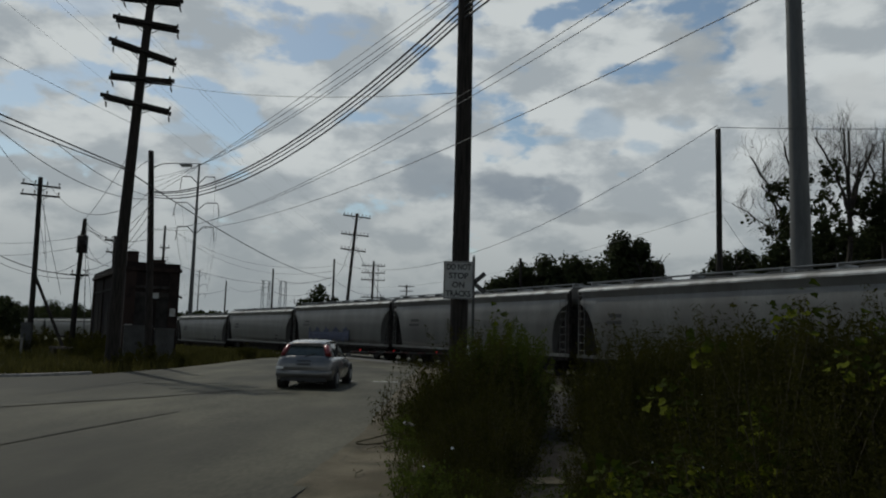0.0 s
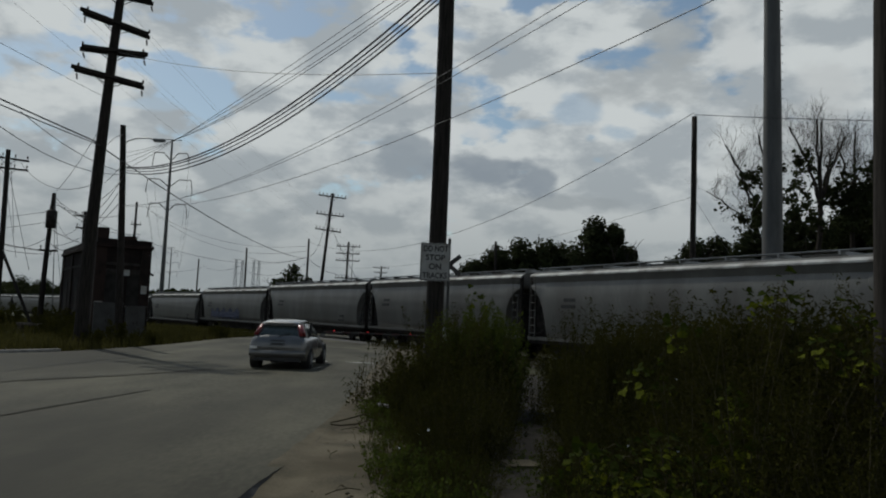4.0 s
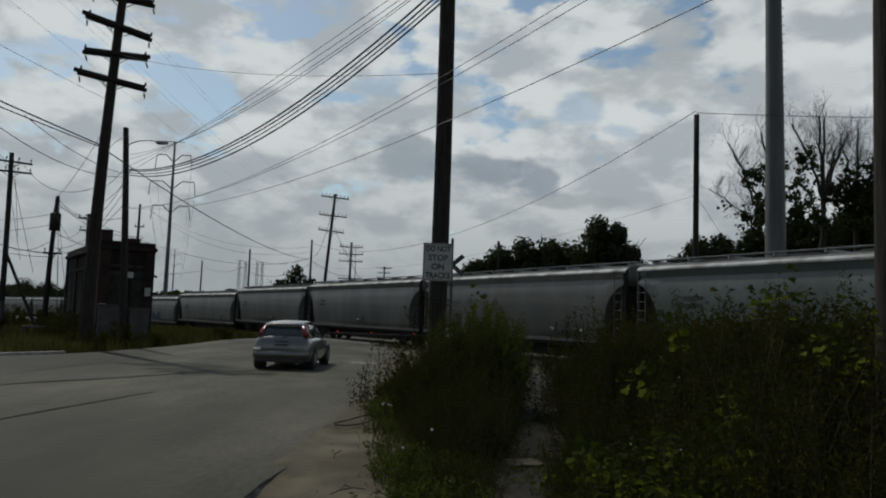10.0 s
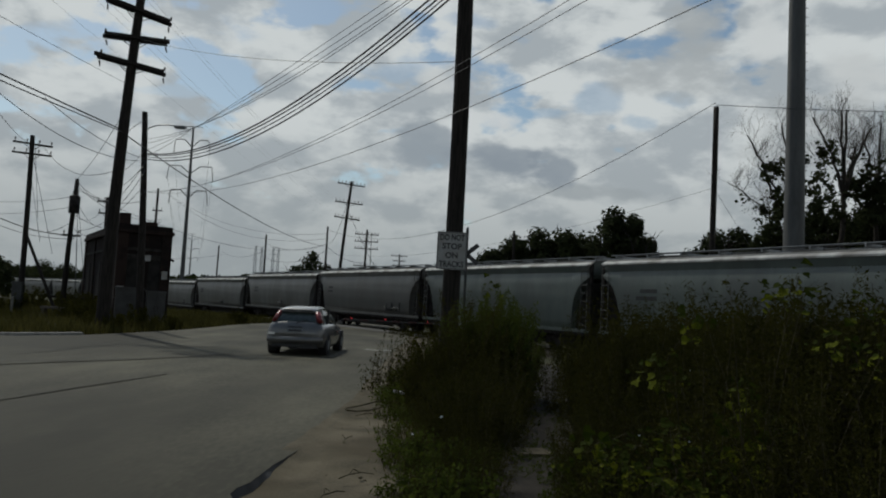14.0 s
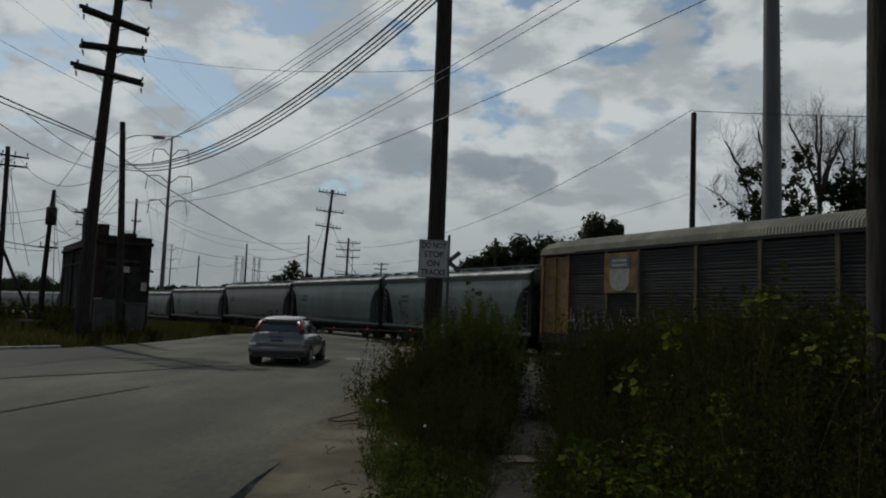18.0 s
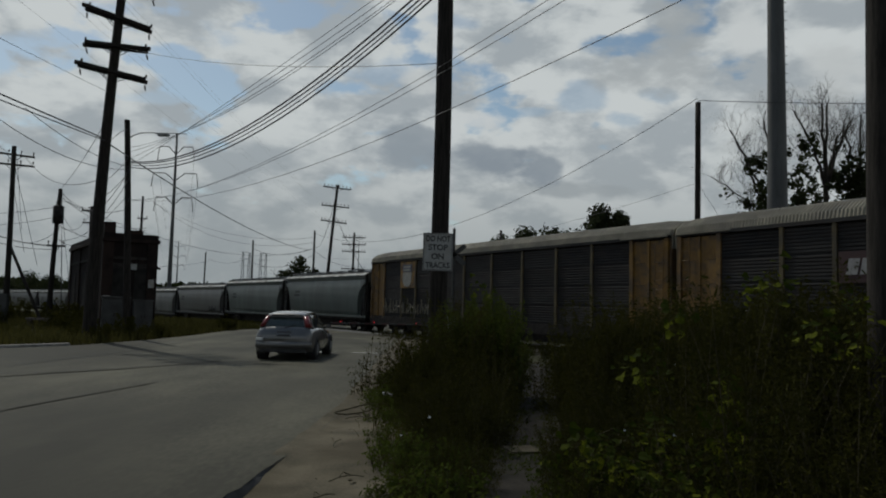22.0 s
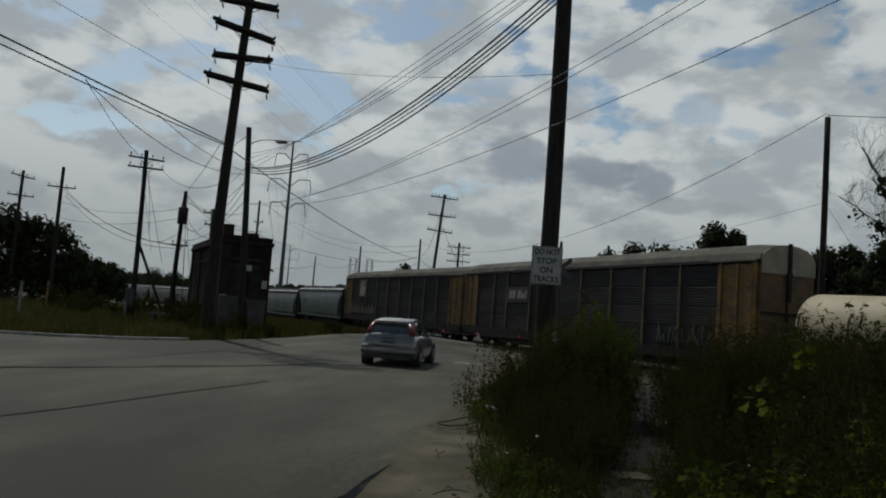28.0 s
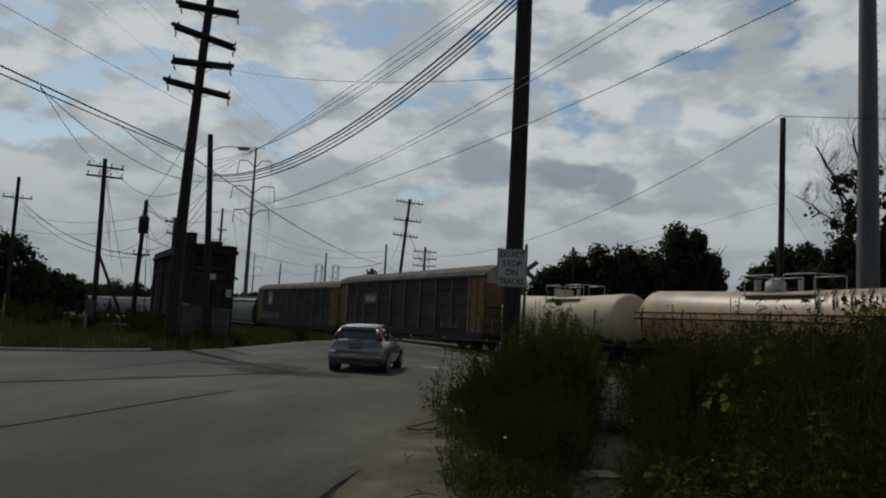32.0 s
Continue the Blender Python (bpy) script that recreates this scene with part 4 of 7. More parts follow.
    for x in (-h * 0.72, -h * 0.1, h * 0.55, h * 0.92):
        st_ = bmesh.new()
        for k in range(5):
            a0, a1 = -0.35 + k * 0.14, -0.35 + (k + 1) * 0.14
            bm_rod(st_, (x, (r + 0.01) * math.cos(a0), zc - sag * (1 - abs(x) / h) + (r + 0.01) * math.sin(a0)), (x, (r + 0.01) * math.cos(a1), zc - sag * (1 - abs(x) / h) + (r + 0.01) * math.sin(a1)), 0.03, seg=5)
        part("placard_holder", st_, DARK_METAL, car)
    mk = bmesh.new()
    if stripe:
        for i in range(26):
            a = 0.95 + 0.3 * math.sin(i * 0.9)
            x = -h * 0.28 - i * 0.1
            bm_rod(mk, (x, (r + 0.005) * math.cos(a), zc + (r + 0.005) * math.sin(a)), (x - 0.15, (r + 0.01) * math.cos(a - 0.3), zc + (r + 0.01) * math.sin(a - 0.3)), 0.025, seg=4)
        tagged(part("painted_mark", mk, BLACK_PAINT, car, "dark spray-painted scrawl"), kind="stuff")
    else:
        for i, (x, z) in enumerate(((h - 2.0, 1.75), )):
            for k in range(6):
                bm_box(mk, x - 0.2 + k * 0.24, x - 0.05 + k * 0.24, r * 0.86 - 0.02, r * 0.86 + 0.02, z, z + 0.22)
        part("stencil_mark", mk, BLACK_PAINT, car, "dark reporting marks")
    for x in (-L / 2 + 2.4, L / 2 - 2.4):
        add_truck(car, x)
    add_coupler(car, L / 2)
    return car


# ends of the cars, counted from the front end of the first autorack, forwards
TRAIN = []  # (car, centre)
ends = [0.0, 17.14, 34.09, 52.4, 71.7, 90.1]
green = hopper(17.05, HOPPER_GREEN, "pale green covered hopper car with grimy sides", [("marks", 5.2, 3.0, 1.2, 0.5)])
first = True
for a, b in zip(ends, ends[1:]):
    if first:
        c, first = green, False
    elif a >= 33:
        c = hopper(b - a, HOPPER_PAINT, "weathered grey covered hopper car with black scrawl", [("marks", 6.2, 3.0, 1.0, 0.5), ("tag", -5.0, 1.45, 2.4, 0.55)] if a < 40 else [("marks", 6.2, 3.0, 1.0, 0.5), ("tag", 1.0 - a / 30, 1.5, 1.2, 0.4)])
    else:
        c = copy_thing(green, Matrix.Identity(4))
    TRAIN.append((c, (a + b) / 2))
grey = hopper(20.5, HOPPER_PAINT, "weathered grey covered hopper car", [("marks", 6.6, 2.9, 1.4, 0.5), ("marks", -6.0, 1.9, 0.8, 0.3)])
blue = hopper(20.5, HOPPER_PAINT, "weathered grey covered hopper car with blue spray paint", [("marks", 6.6, 2.9, 1.4, 0.5), ("spray", 1.6, 1.4, 9.0, 1.0)])
for i in range(12):
    mid = 90.1 + 20.5 * (i + 0.5)
    c = blue if i == 1 else grey if i == 0 else copy_thing(grey, Matrix.Identity(4))
    TRAIN.append((c, mid))
TRAIN.append((autorack(28.66, "placard", "long autorack car with dull metal panels and a yellow placard"), -14.33))
TRAIN.append((autorack(28.66, "logo", "long autorack car with dull metal panels and a maroon panel"), -42.99))
TRAIN.append((tank(13.3, TANK_CREAM, "short cream-painted tank car with a railed top platform", False, 1.24, 2.5), -64.5))
TRAIN.append((tank(16.0, TANK_TAN, "glossy tan tank car with a railed top platform", True, 1.32, 2.52), -79.15))
TRAIN.append((tank(15.0, TANK_CREAM, "cream-painted tank car with a railed top platform", False), -94.65))
FRONT, SPEED = -61.23, 5.053  # place of the first autorack's front end at the start, metres a second

# ---- poles ----
def add_arm(pole, z, half, yaw, pins, tilt=0.0, size=0.055, lean=(0, 0), double=False):
    """A crossarm, single or in a pair across the pole, with its braces and insulators."""
    m = Matrix.Translation((lean[0], lean[1], z)) @ pose(0, 0, 0, 0, tilt, yaw)
    for k, y0 in enumerate((0.12, -0.12 - 2 * size) if double else (0.12,)):
        shift = 0.09 * k * (1 if tilt < 0 else -1)
        arm = part("crossarm", box(-half + shift, half + shift, y0, y0 + 2 * size, -size, size, 0.01), WOOD_DARK, pole, "", False, m)
        for i in range(pins if k == 0 else 0):
            x = -half + 0.1 + i * (2 * half - 0.2) / max(1, pins - 1)
            if abs(x) < 0.15:
                continue
            bm = rod((x, 0.18, size), (x, 0.18, size + 0.12), 0.02, seg=6)
            bm_rod(bm, (x, 0.18, size + 0.1), (x, 0.18, size + 0.24), 0.055, 0.035, 8)
            part("insulator", bm, INSULATOR, arm)
            if double:
                part("insulator_string", bm_rod(bm_rod(bmesh.new(), (x, 0, -size), (x + 0.06, 0, -size - 0.22), 0.012, seg=5), (x + 0.04, 0, -size - 0.14), (x + 0.1, 0, -size - 0.34), 0.04, 0.025, 8), INSULATOR, arm)
        br = bmesh.new()
        for q in (-1, 1):
            bm_rod(br, (q * half * 0.4, y0, -size), (0, y0, -0.42), 0.018, seg=4)
        part("brace", br, DARK_METAL, arm)


def pole(x, y, height, r0, r1, label, lean=(0, 0), mat=None, category="utility pole", name="utility_pole", arms=(), sink=0.3, bow=1.0):
    p = thing(name, Matrix.Translation((x, y, gz(x, y) - sink)), label, category)
    bm = bmesh.new()
    n, seg = 8, 14
    prev = None
    for i in range(n + 1):
        u = i / n
        r = r0 + (r1 - r0) * u
        cx, cy = lean[0] * u ** bow + (0.05 * math.sin(u * 3 + x) if bow == 1 else 0), lean[1] * u
        ring = [bm.verts.new((cx + r * math.cos(2 * math.pi * k / seg), cy + r * math.sin(2 * math.pi * k / seg), (height + sink) * u)) for k in range(seg)]
        if prev:
            for k in range(seg):
                bm.faces.new((prev[k], prev[(k + 1) % seg], ring[(k + 1) % seg], ring[k]))
        prev = ring
    bm.faces.new(prev)
    part("shaft", bm, mat or WOOD_DARK, p, "", True)
    for z, half, yaw, pins, tilt in arms:
        u = (z + sink) / (height + sink)
        add_arm(p, z + sink, half, yaw, pins, tilt, 0.075 if height > 14 else 0.055, (lean[0] * u ** bow, lean[1] * u), height > 14)
    return p


pole(0.305, 15.5, 12.5, 0.19, 0.15, "tall dark wooden utility pole carrying a traffic sign", lean=(0.0, 0))
pole(-13.24, 30.4, 16.2, 0.27, 0.15, "tall leaning dark wooden pole with stacked double crossarms", lean=(0.62, 0), bow=1.7, arms=[(15.42, 1.2, 20, 3, -4), (14.35, 1.26, 20, 3, 2.2), (13.12, 1.32, 20, 3, 13), (11.95, 1.24, 20, 2, -1.5), (10.86, 1.34, 20, 3, 8)])
lamp_pole = pole(-12.95, 33.5, 9.65, 0.17, 0.12, "dark wooden pole with a curved street lamp arm", lean=(-0.55, 0))
part("lamp_arm", bm_pipe(bmesh.new(), [(-0.5, 0, 9.0), (-0.25, 0, 9.25), (0.1, 0, 9.38), (0.6, 0, 9.42), (0.95, 0, 9.38)], 0.03), GALV, lamp_pole)
part("lamp_head", box(0.85, 1.4, -0.14, 0.14, 9.26, 9.4, 0.05), GALV, lamp_pole, "grey cobra-head street lamp")
pole(-9.6, 72.4, 13.6, 0.18, 0.12, "leaning telegraph pole with three crossarms", lean=(1.0, 0), arms=[(13.3, 1.35, 12, 8, 4), (11.5, 1.35, 12, 8, 3), (10.0, 1.25, 12, 8, 5)])
pole(-9.0, 95, 11.4, 0.17, 0.12, "telegraph pole with four long crossarms", arms=[(10.8, 1.5, 5, 8, 0), (9.9, 1.5, 5, 8, 0), (9.0, 1.5, 5, 8, 0), (6.8, 1.5, 5, 8, 0)])
pole(-7.0, 140, 11.0, 0.16, 0.12, "distant telegraph pole with three crossarms", arms=[(10.7, 1.5, 5, 8, 0), (9.8, 1.2, 5, 8, 0), (8.9, 1.2, 5, 8, 0)])
pole(-13.6, 92, 11.3, 0.17, 0.11, "slim dark pole beyond the train")
pole(-25.6, 112, 12.0, 0.18, 0.12, "slim dark pole beyond the train")
pole(-40.6, 140, 11.9, 0.18, 0.12, "slim dark pole beyond the train")
pole(-29.3, 78, 12.4, 0.16, 0.11, "slim dark pole with a short bracket", arms=[(10.1, 0.5, 10, 2, 0)])
pole(-24.3, 55, 8.3, 0.15, 0.11, "dark wooden pole with two short crossarms behind the cabin", arms=[(8.0, 0.75, 20, 4, -3), (7.1, 0.6, 20, 2, 0)])
pole(13.1, 36, 12.3, 0.15, 0.13, "plain dark wooden pole behind the train", lean=(0.2, 0))
steel = pole(19.05, 40, 26, 0.58, 0.37, "tall tapered grey steel monopole", mat=STEEL_DULL, name="steel_pole", category="steel pole")
for i in range(40):
    u = (3.0 + i * 0.5) / 26.3
    q = 0.58 - 0.21 * u
    part("climbing_peg", rod((q - 0.02, -0.1, 3.0 + i * 0.5), (q + 0.16, -0.1, 3.0 + i * 0.5), 0.018, seg=5), STEEL_DULL, steel)
pole(4.25, 6.55, 12, 0.19, 0.15, "rough dark wooden pole standing in the weeds", lean=(0.05, 0), mat=WOOD_DARK)
pole(-24.6, 45, 10.6, 0.17, 0.13, "dark wooden pole with two crossarms", lean=(-0.1, 0), arms=[(10.1, 1.1, 15, 4, 4), (9.5, 1.1, 15, 4, 2)])
pole(-22.05, 45, 8.1, 0.17, 0.11, "dark wooden pole with a transformer can", lean=(0.25, 0), arms=[(4.7, 0.5, 20, 2, 0)])
pole(-41.6, 62, 12.1, 0.19, 0.14, "dark wooden pole with a crossarm", arms=[(10.3, 1.15, 30, 4, 0)])
pole(-46.9, 64, 11.9, 0.17, 0.13, "dark wooden pole with two crossarms", arms=[(11.4, 1.0, 30, 4, 10), (9.6, 1.1, 30, 4, 2)])
pole(6.5, 64, 8.6, 0.15, 0.11, "slim dark pole among the far trees")

# high transmission masts
def transmission(x, y, height, label, w=1.0, arms=((3.2, 2.9), (8.3, 3.4), (12.3, 3.0))):
    p = thing("transmission_pole", Matrix.Translation((x, y, gz(x, y))), label, "power pylon")
    part("mast", rod((0, 0, 0), (0, 0, height), 0.42 * w, 0.15 * w, 12), STEEL_DULL, p)
    part("crossarm", bm_pipe(bmesh.new(), [(-1.6 * w, 0, height), (1.6 * w, 0, height)], 0.06), STEEL_DULL, p)
    for drop, half in arms:
        z = height - drop
        for s in (-1, 1):
            arm = part("crossarm", bm_pipe(bmesh.new(), [(0, 0, z - 1.3), (s * half * 0.45 * w, 0, z), (s * half * w, 0, z)], 0.08), STEEL_DULL, p)
            part("insulator_string", bm_pipe(bmesh.new(), [(s * half * w, 0, z), (s * (half + 0.3) * w, 0, z - 2.3)], 0.06), INSULATOR, arm)
    return p


transmission(-41.3, 123, 30.4, "slender steel transmission mast with drooping insulators", 1.0, ((2.2, 2.7), (6.6, 3.5), (10.6, 2.9)))
transmission(-111.0, 340, 28.5, "distant steel transmission mast with drooping insulators", 1.0, ((2.2, 2.7), (6.6, 3.5), (10.6, 2.9)))


def lattice(x, y, height, label):
    p = thing("lattice_tower", Matrix.Translation((x, y, gz(x, y))), label, "power pylon")
    bm = bmesh.new()
    w0, w1 = 1.1, 0.4
    for sx in (-1, 1):
        for sy in (-1, 1):
            bm_rod(bm, (sx * w0, sy * w0, 0), (sx * w1, sy * w1, height), 0.1, seg=4)
    for i in range(8):
        za, zb = height * i / 8, height * (i + 1) / 8
        ra, rb = w0 + (w1 - w0) * i / 8, w0 + (w1 - w0) * (i + 1) / 8
        for s in (-1, 1):
            bm_rod(bm, (-ra, s * ra, za), (rb, s * rb, zb), 0.05, seg=3)
            bm_rod(bm, (ra, s * ra, za), (-rb, s * rb, zb), 0.05, seg=3)
    part("lattice_mast", bm, GALV, p)
    for z in (height, height - 4, height - 8):
        part("crossarm", rod((-2.2, 0, z), (2.2, 0, z), 0.1, seg=4), GALV, p)
    return p


for tx, ty in ((-106, 440), (-103.5, 445), (-97, 446), (-94.8, 450)):
    lattice(tx, ty, 31, "far lattice power tower in haze")

# ---- brick signal cabin along the track ----
cabin = thing("signal_cabin", Matrix.Translation((-16.2, 38.4, gz(-16, 38) - 0.05)) @ pose(0, 0, 0, 0, 0, 32.05), "dark brick railway cabin with boarded windows beside the track", "building")
W, LEN, H = 2.5, 12.0, 4.75
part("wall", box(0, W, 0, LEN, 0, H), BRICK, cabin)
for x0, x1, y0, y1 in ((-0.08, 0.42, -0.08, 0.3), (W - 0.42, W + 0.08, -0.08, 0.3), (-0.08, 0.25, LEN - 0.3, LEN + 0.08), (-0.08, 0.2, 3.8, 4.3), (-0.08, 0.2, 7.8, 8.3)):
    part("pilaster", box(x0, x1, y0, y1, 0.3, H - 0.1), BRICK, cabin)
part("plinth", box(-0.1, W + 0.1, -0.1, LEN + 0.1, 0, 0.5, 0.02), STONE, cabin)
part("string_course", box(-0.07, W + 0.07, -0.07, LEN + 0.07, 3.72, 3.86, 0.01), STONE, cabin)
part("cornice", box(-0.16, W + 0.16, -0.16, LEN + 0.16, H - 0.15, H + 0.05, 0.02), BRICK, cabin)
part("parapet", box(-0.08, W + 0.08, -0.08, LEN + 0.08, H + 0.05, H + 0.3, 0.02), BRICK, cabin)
part("parapet_step", box(1.1, 1.8, -0.1, 0.35, H + 0.3, H + 0.48, 0.02), BRICK, cabin)
part("chimney", box(0.2, 0.75, 1.6, 2.2, H + 0.2, H + 1.0, 0.02), BRICK, cabin)
for x, z0, z1 in ((0.8, 1.3, 3.3), (1.85, 1.3, 3.3)):
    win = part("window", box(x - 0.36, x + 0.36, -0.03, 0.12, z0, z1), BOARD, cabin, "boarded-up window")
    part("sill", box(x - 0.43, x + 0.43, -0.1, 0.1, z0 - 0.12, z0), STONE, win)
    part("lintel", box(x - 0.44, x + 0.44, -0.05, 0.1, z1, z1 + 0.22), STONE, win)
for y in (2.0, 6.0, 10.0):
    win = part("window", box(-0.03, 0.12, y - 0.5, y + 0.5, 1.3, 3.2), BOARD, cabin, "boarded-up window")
    part("sill", box(-0.1, 0.1, y - 0.58, y + 0.58, 1.18, 1.3), STONE, win)
part("vent_pipe", rod((1.9, 1.2, H), (1.9, 1.2, H + 0.7), 0.07, seg=8), DARK_METAL, cabin)
part("notice", box(2.16, 2.44, -0.13, -0.1, 2.3, 2.72), SIGN_WHITE, cabin, "white notice plate")
part("notice", box(0.0, 0.34, -0.13, -0.1, 1.35, 1.85), SIGN_WHITE, cabin, "white notice plate")
part("notice", box(1.2, 1.55, -0.13, -0.1, 3.2, 3.5), SIGN_WHITE, cabin, "small pale notice plate")
part("wall_lamp", rod((W + 0.08, 0.2, 3.4), (W + 0.3, 0.2, 3.3), 0.06, seg=8), DARK_METAL, cabin)


def cabinet(x, y, w, d, h, label):
    c = thing("equipment_cabinet", Matrix.Translation((x, y, gz(x, y) - 0.06)) @ pose(0, 0, 0, 0, 0, 24), label, "equipment cabinet", "trackside cabinets")
    part("base", box(-w / 2 - 0.08, w / 2 + 0.08, -d / 2 - 0.08, d / 2 + 0.08, 0, 0.2, 0.01), CONCRETE, c)
    part("body", box(-w / 2, w / 2, -d / 2, d / 2, 0.2, h, 0.02), CABINET, c)
    part("lid", box(-w / 2 - 0.06, w / 2 + 0.06, -d / 2 - 0.06, d / 2 + 0.06, h, h + 0.09, 0.03), CABINET, c)
    for s in (-1, 1):
        dr = part("door", box(s * w / 4 - w / 4 + 0.03, s * w / 4 + w / 4 - 0.03, -d / 2 - 0.025, -d / 2 - 0.002, 0.28, h - 0.08, 0.006), CABINET, c)
        part("handle", box(s * 0.08 - 0.015, s * 0.08 + 0.015, -d / 2 - 0.06, -d / 2 - 0.025, h * 0.5, h * 0.5 + 0.16), DARK_METAL, dr)
    return c


cabinet(-14.75, 36.6, 1.25, 0.8, 1.72, "grey metal equipment cabinet beside the brick cabin")
cabinet(-13.35, 36.3, 0.85, 0.7, 1.6, "smaller grey metal equipment cabinet beside the brick cabin")

# transformer can, brace, meter box and bench by the poles on the verge
can = thing("transformer", Matrix.Translation((-21.75, 44.8, gz(-21.8, 44.8) + 6.0)), "dark cylindrical transformer hung on the pole", "transformer")
part("tank", rod((0, 0, 0), (0, 0, 1.0), 0.3, seg=16), DARK_METAL, can, "", True)
part("lid", rod((0, 0, 1.0), (0, 0, 1.07), 0.33, 0.2, 16), DARK_METAL, can)
for sx in (-0.12, 0.12):
    part("bushing", rod((sx, 0, 1.05), (sx, 0, 1.35), 0.05, 0.03, 8), INSULATOR, can)
brace_pole = thing("pole_brace", Matrix.Identity(4), "slanting dark timber brace propping the pole", "pole brace")
part("strut", rod((-24.5, 44.9, 4.6), (-21.9, 44.2, -0.1), 0.09, seg=8), WOOD_DARK, brace_pole)
mbox = thing("meter_box", Matrix.Translation((-24.6, 44.78, gz(-24.6, 44.8))), "grey metal box fixed low on the pole", "meter box")
part("case", box(-0.3, 0.3, -0.2, 0.0, 0.0, 1.7, 0.02), CABINET, mbox)
part("lid", box(-0.33, 0.33, -0.23, 0.02, 1.7, 1.78, 0.01), CABINET, mbox)
bench = thing("timber_baulk", Matrix.Translation((-20.6, 41.0, gz(-20.6, 41))), "weathered timber baulk on two blocks in the grass", "timber")
part("plank", box(-0.6, 0.6, -0.18, 0.18, 0.4, 0.52, 0.01), WOOD_GREY, bench)
for s in (-1, 1):
    part("block", box(s * 0.42 - 0.09, s * 0.42 + 0.09, -0.15, 0.15, -0.1, 0.4), WOOD_GREY, bench)
for x, y, h, mat, lab in ((-26.7, 37.4, 1.75, CONCRETE, "pale marker post in the long grass"), (-31.6, 46.9, 1.9, RACK_YELLOW, "yellow marker post in the long grass"), (-22.5, 40.5, 1.0, CONCRETE, "short pale marker post in the long grass")):
    mp_ = thing("marker_post", Matrix.Translation((x, y, gz(x, y) - 0.1)), lab, "post")
    part("shaft", rod((0, 0, 0), (0, 0, h), 0.07, seg=10), mat, mp_)
    part("cap", rod((0, 0, h), (0, 0, h + 0.05), 0.08, 0.05, 10), mat, mp_)

# ---- crossing gate with its crossbuck ----
gx, gy = 1.48, 37.5
gate = thing("crossing_gate", Matrix.Translation((gx, gy, gz(gx, gy) - 0.05)), "lowered railway crossing gate with crossbuck and red lights", "crossing gate")
part("mast", rod((0, 0, 0), (0, 0, 5.9), 0.07, seg=12), CABINET, gate)
part("mast_cap", rod((0, 0, 5.9), (0, 0, 5.98), 0.08, 0.03, 12), GALV, gate)
part("base", box(-0.3, 0.3, -0.3, 0.3, 0, 0.25, 0.02), CONCRETE, gate)
part("mechanism", box(-0.25, 0.25, -0.45, -0.08, 0.75, 1.5, 0.03), GALV, gate, "grey gate motor box")
for ang in (40, -40):
    part("crossbuck_blade", box(-0.74, 0.74, -0.13, -0.11, -0.11, 0.11, 0, Matrix.Translation((0, 0, 4.6)) @ pose(0, 0, 0, 0, ang, 0)), CABINET, gate)
arm = part("gate_arm", box(-6.0, -0.2, -0.32, -0.28, 1.04, 1.1), CABINET, gate)
for i in range(7):
    part("stripe", box(-5.9 + i * 0.8, -5.5 + i * 0.8, -0.326, -0.274, 1.034, 1.106), GATE_RED, arm)
for lx in (-5.5, -3.85, -1.76):
    part("gate_light", rod((lx, -0.36, 1.14), (lx, -0.26, 1.14), 0.036, seg=12), RED_LIGHT, arm, "glowing red gate light")

# ---- traffic sign ----
sign = thing("traffic_sign", Matrix.Translation((0.31, 15.28, 2.38)), "white traffic sign with black capital letters bolted to the pole", "traffic sign")
part("plate", box(-0.305, 0.305, -0.006, 0.0, 0, 0.77), SIGN_WHITE, sign)
bord = bmesh.new()
for x0, x1, z0, z1 in ((-0.295, 0.295, 0.01, 0.022), (-0.295, 0.295, 0.748, 0.76), (-0.295, -0.283, 0.022, 0.748), (0.283, 0.295, 0.022, 0.748)):
    bm_box(bord, x0, x1, -0.0085, -0.006, z0, z1)
part("border", bord, SIGN_BLACK, sign)
part("bracket", box(-0.05, 0.05, 0.0, 0.06, 0.25, 0.55), DARK_METAL, sign)
for txt, z in (("DO NOT", 0.6), ("STOP", 0.42), ("ON", 0.235), ("TRACKS", 0.055)):
    cu = bpy.data.curves.new("line", "FONT")
    cu.body, cu.size, cu.align_x, cu.extrude, cu.offset = txt, 0.165, "CENTER", 0.0015, 0.0045
    tmp = bpy.data.objects.new("line", cu)
    scene.collection.objects.link(tmp)
    bpy.context.view_layer.update()
    me = bpy.data.meshes.new_from_object(tmp.evaluated_get(bpy.context.evaluated_depsgraph_get()))
    bpy.data.objects.remove(tmp)
    me.materials.clear()
    me.materials.append(SIGN_BLACK)
    wd = max(v.co.x for v in me.vertices) - min(v.co.x for v in me.vertices)
    k = min(1.0, 0.5 / wd)
    ob = new("lettering", me)
    ob.parent = sign
    ob.matrix_basis = Matrix.Translation((0, -0.009, z)) @ pose(0, 0, 0, 90, 0, 0) @ Matrix.Diagonal((k, 1, 1, 1))

# ---- silver hatchback ----
car = thing("hatchback_car", Matrix.Translation((-3.95, 21.75, gz(-3.9, 23.5))) @ pose(0, 0, 0, 0, 0, -1.5) @ Matrix.Diagonal((1, 1, 0.955, 1)), "silver hatchback car waiting at the crossing", "car")


def loft(rings, closed_ends=True):
    bm = bmesh.new()
    rs = [[bm.verts.new(p) for p in ring] for ring in rings]
    n = len(rs[0])
    for a, b in zip(rs, rs[1:]):
        for k in range(n):
            bm.faces.new((a[k], a[(k + 1) % n], b[(k + 1) % n], b[k]))
    if closed_ends:
        bm.faces.new(rs[0][::-1])
        bm.faces.new(rs[-1])
    bmesh.ops.recalc_face_normals(bm, faces=bm.faces)
    return bm


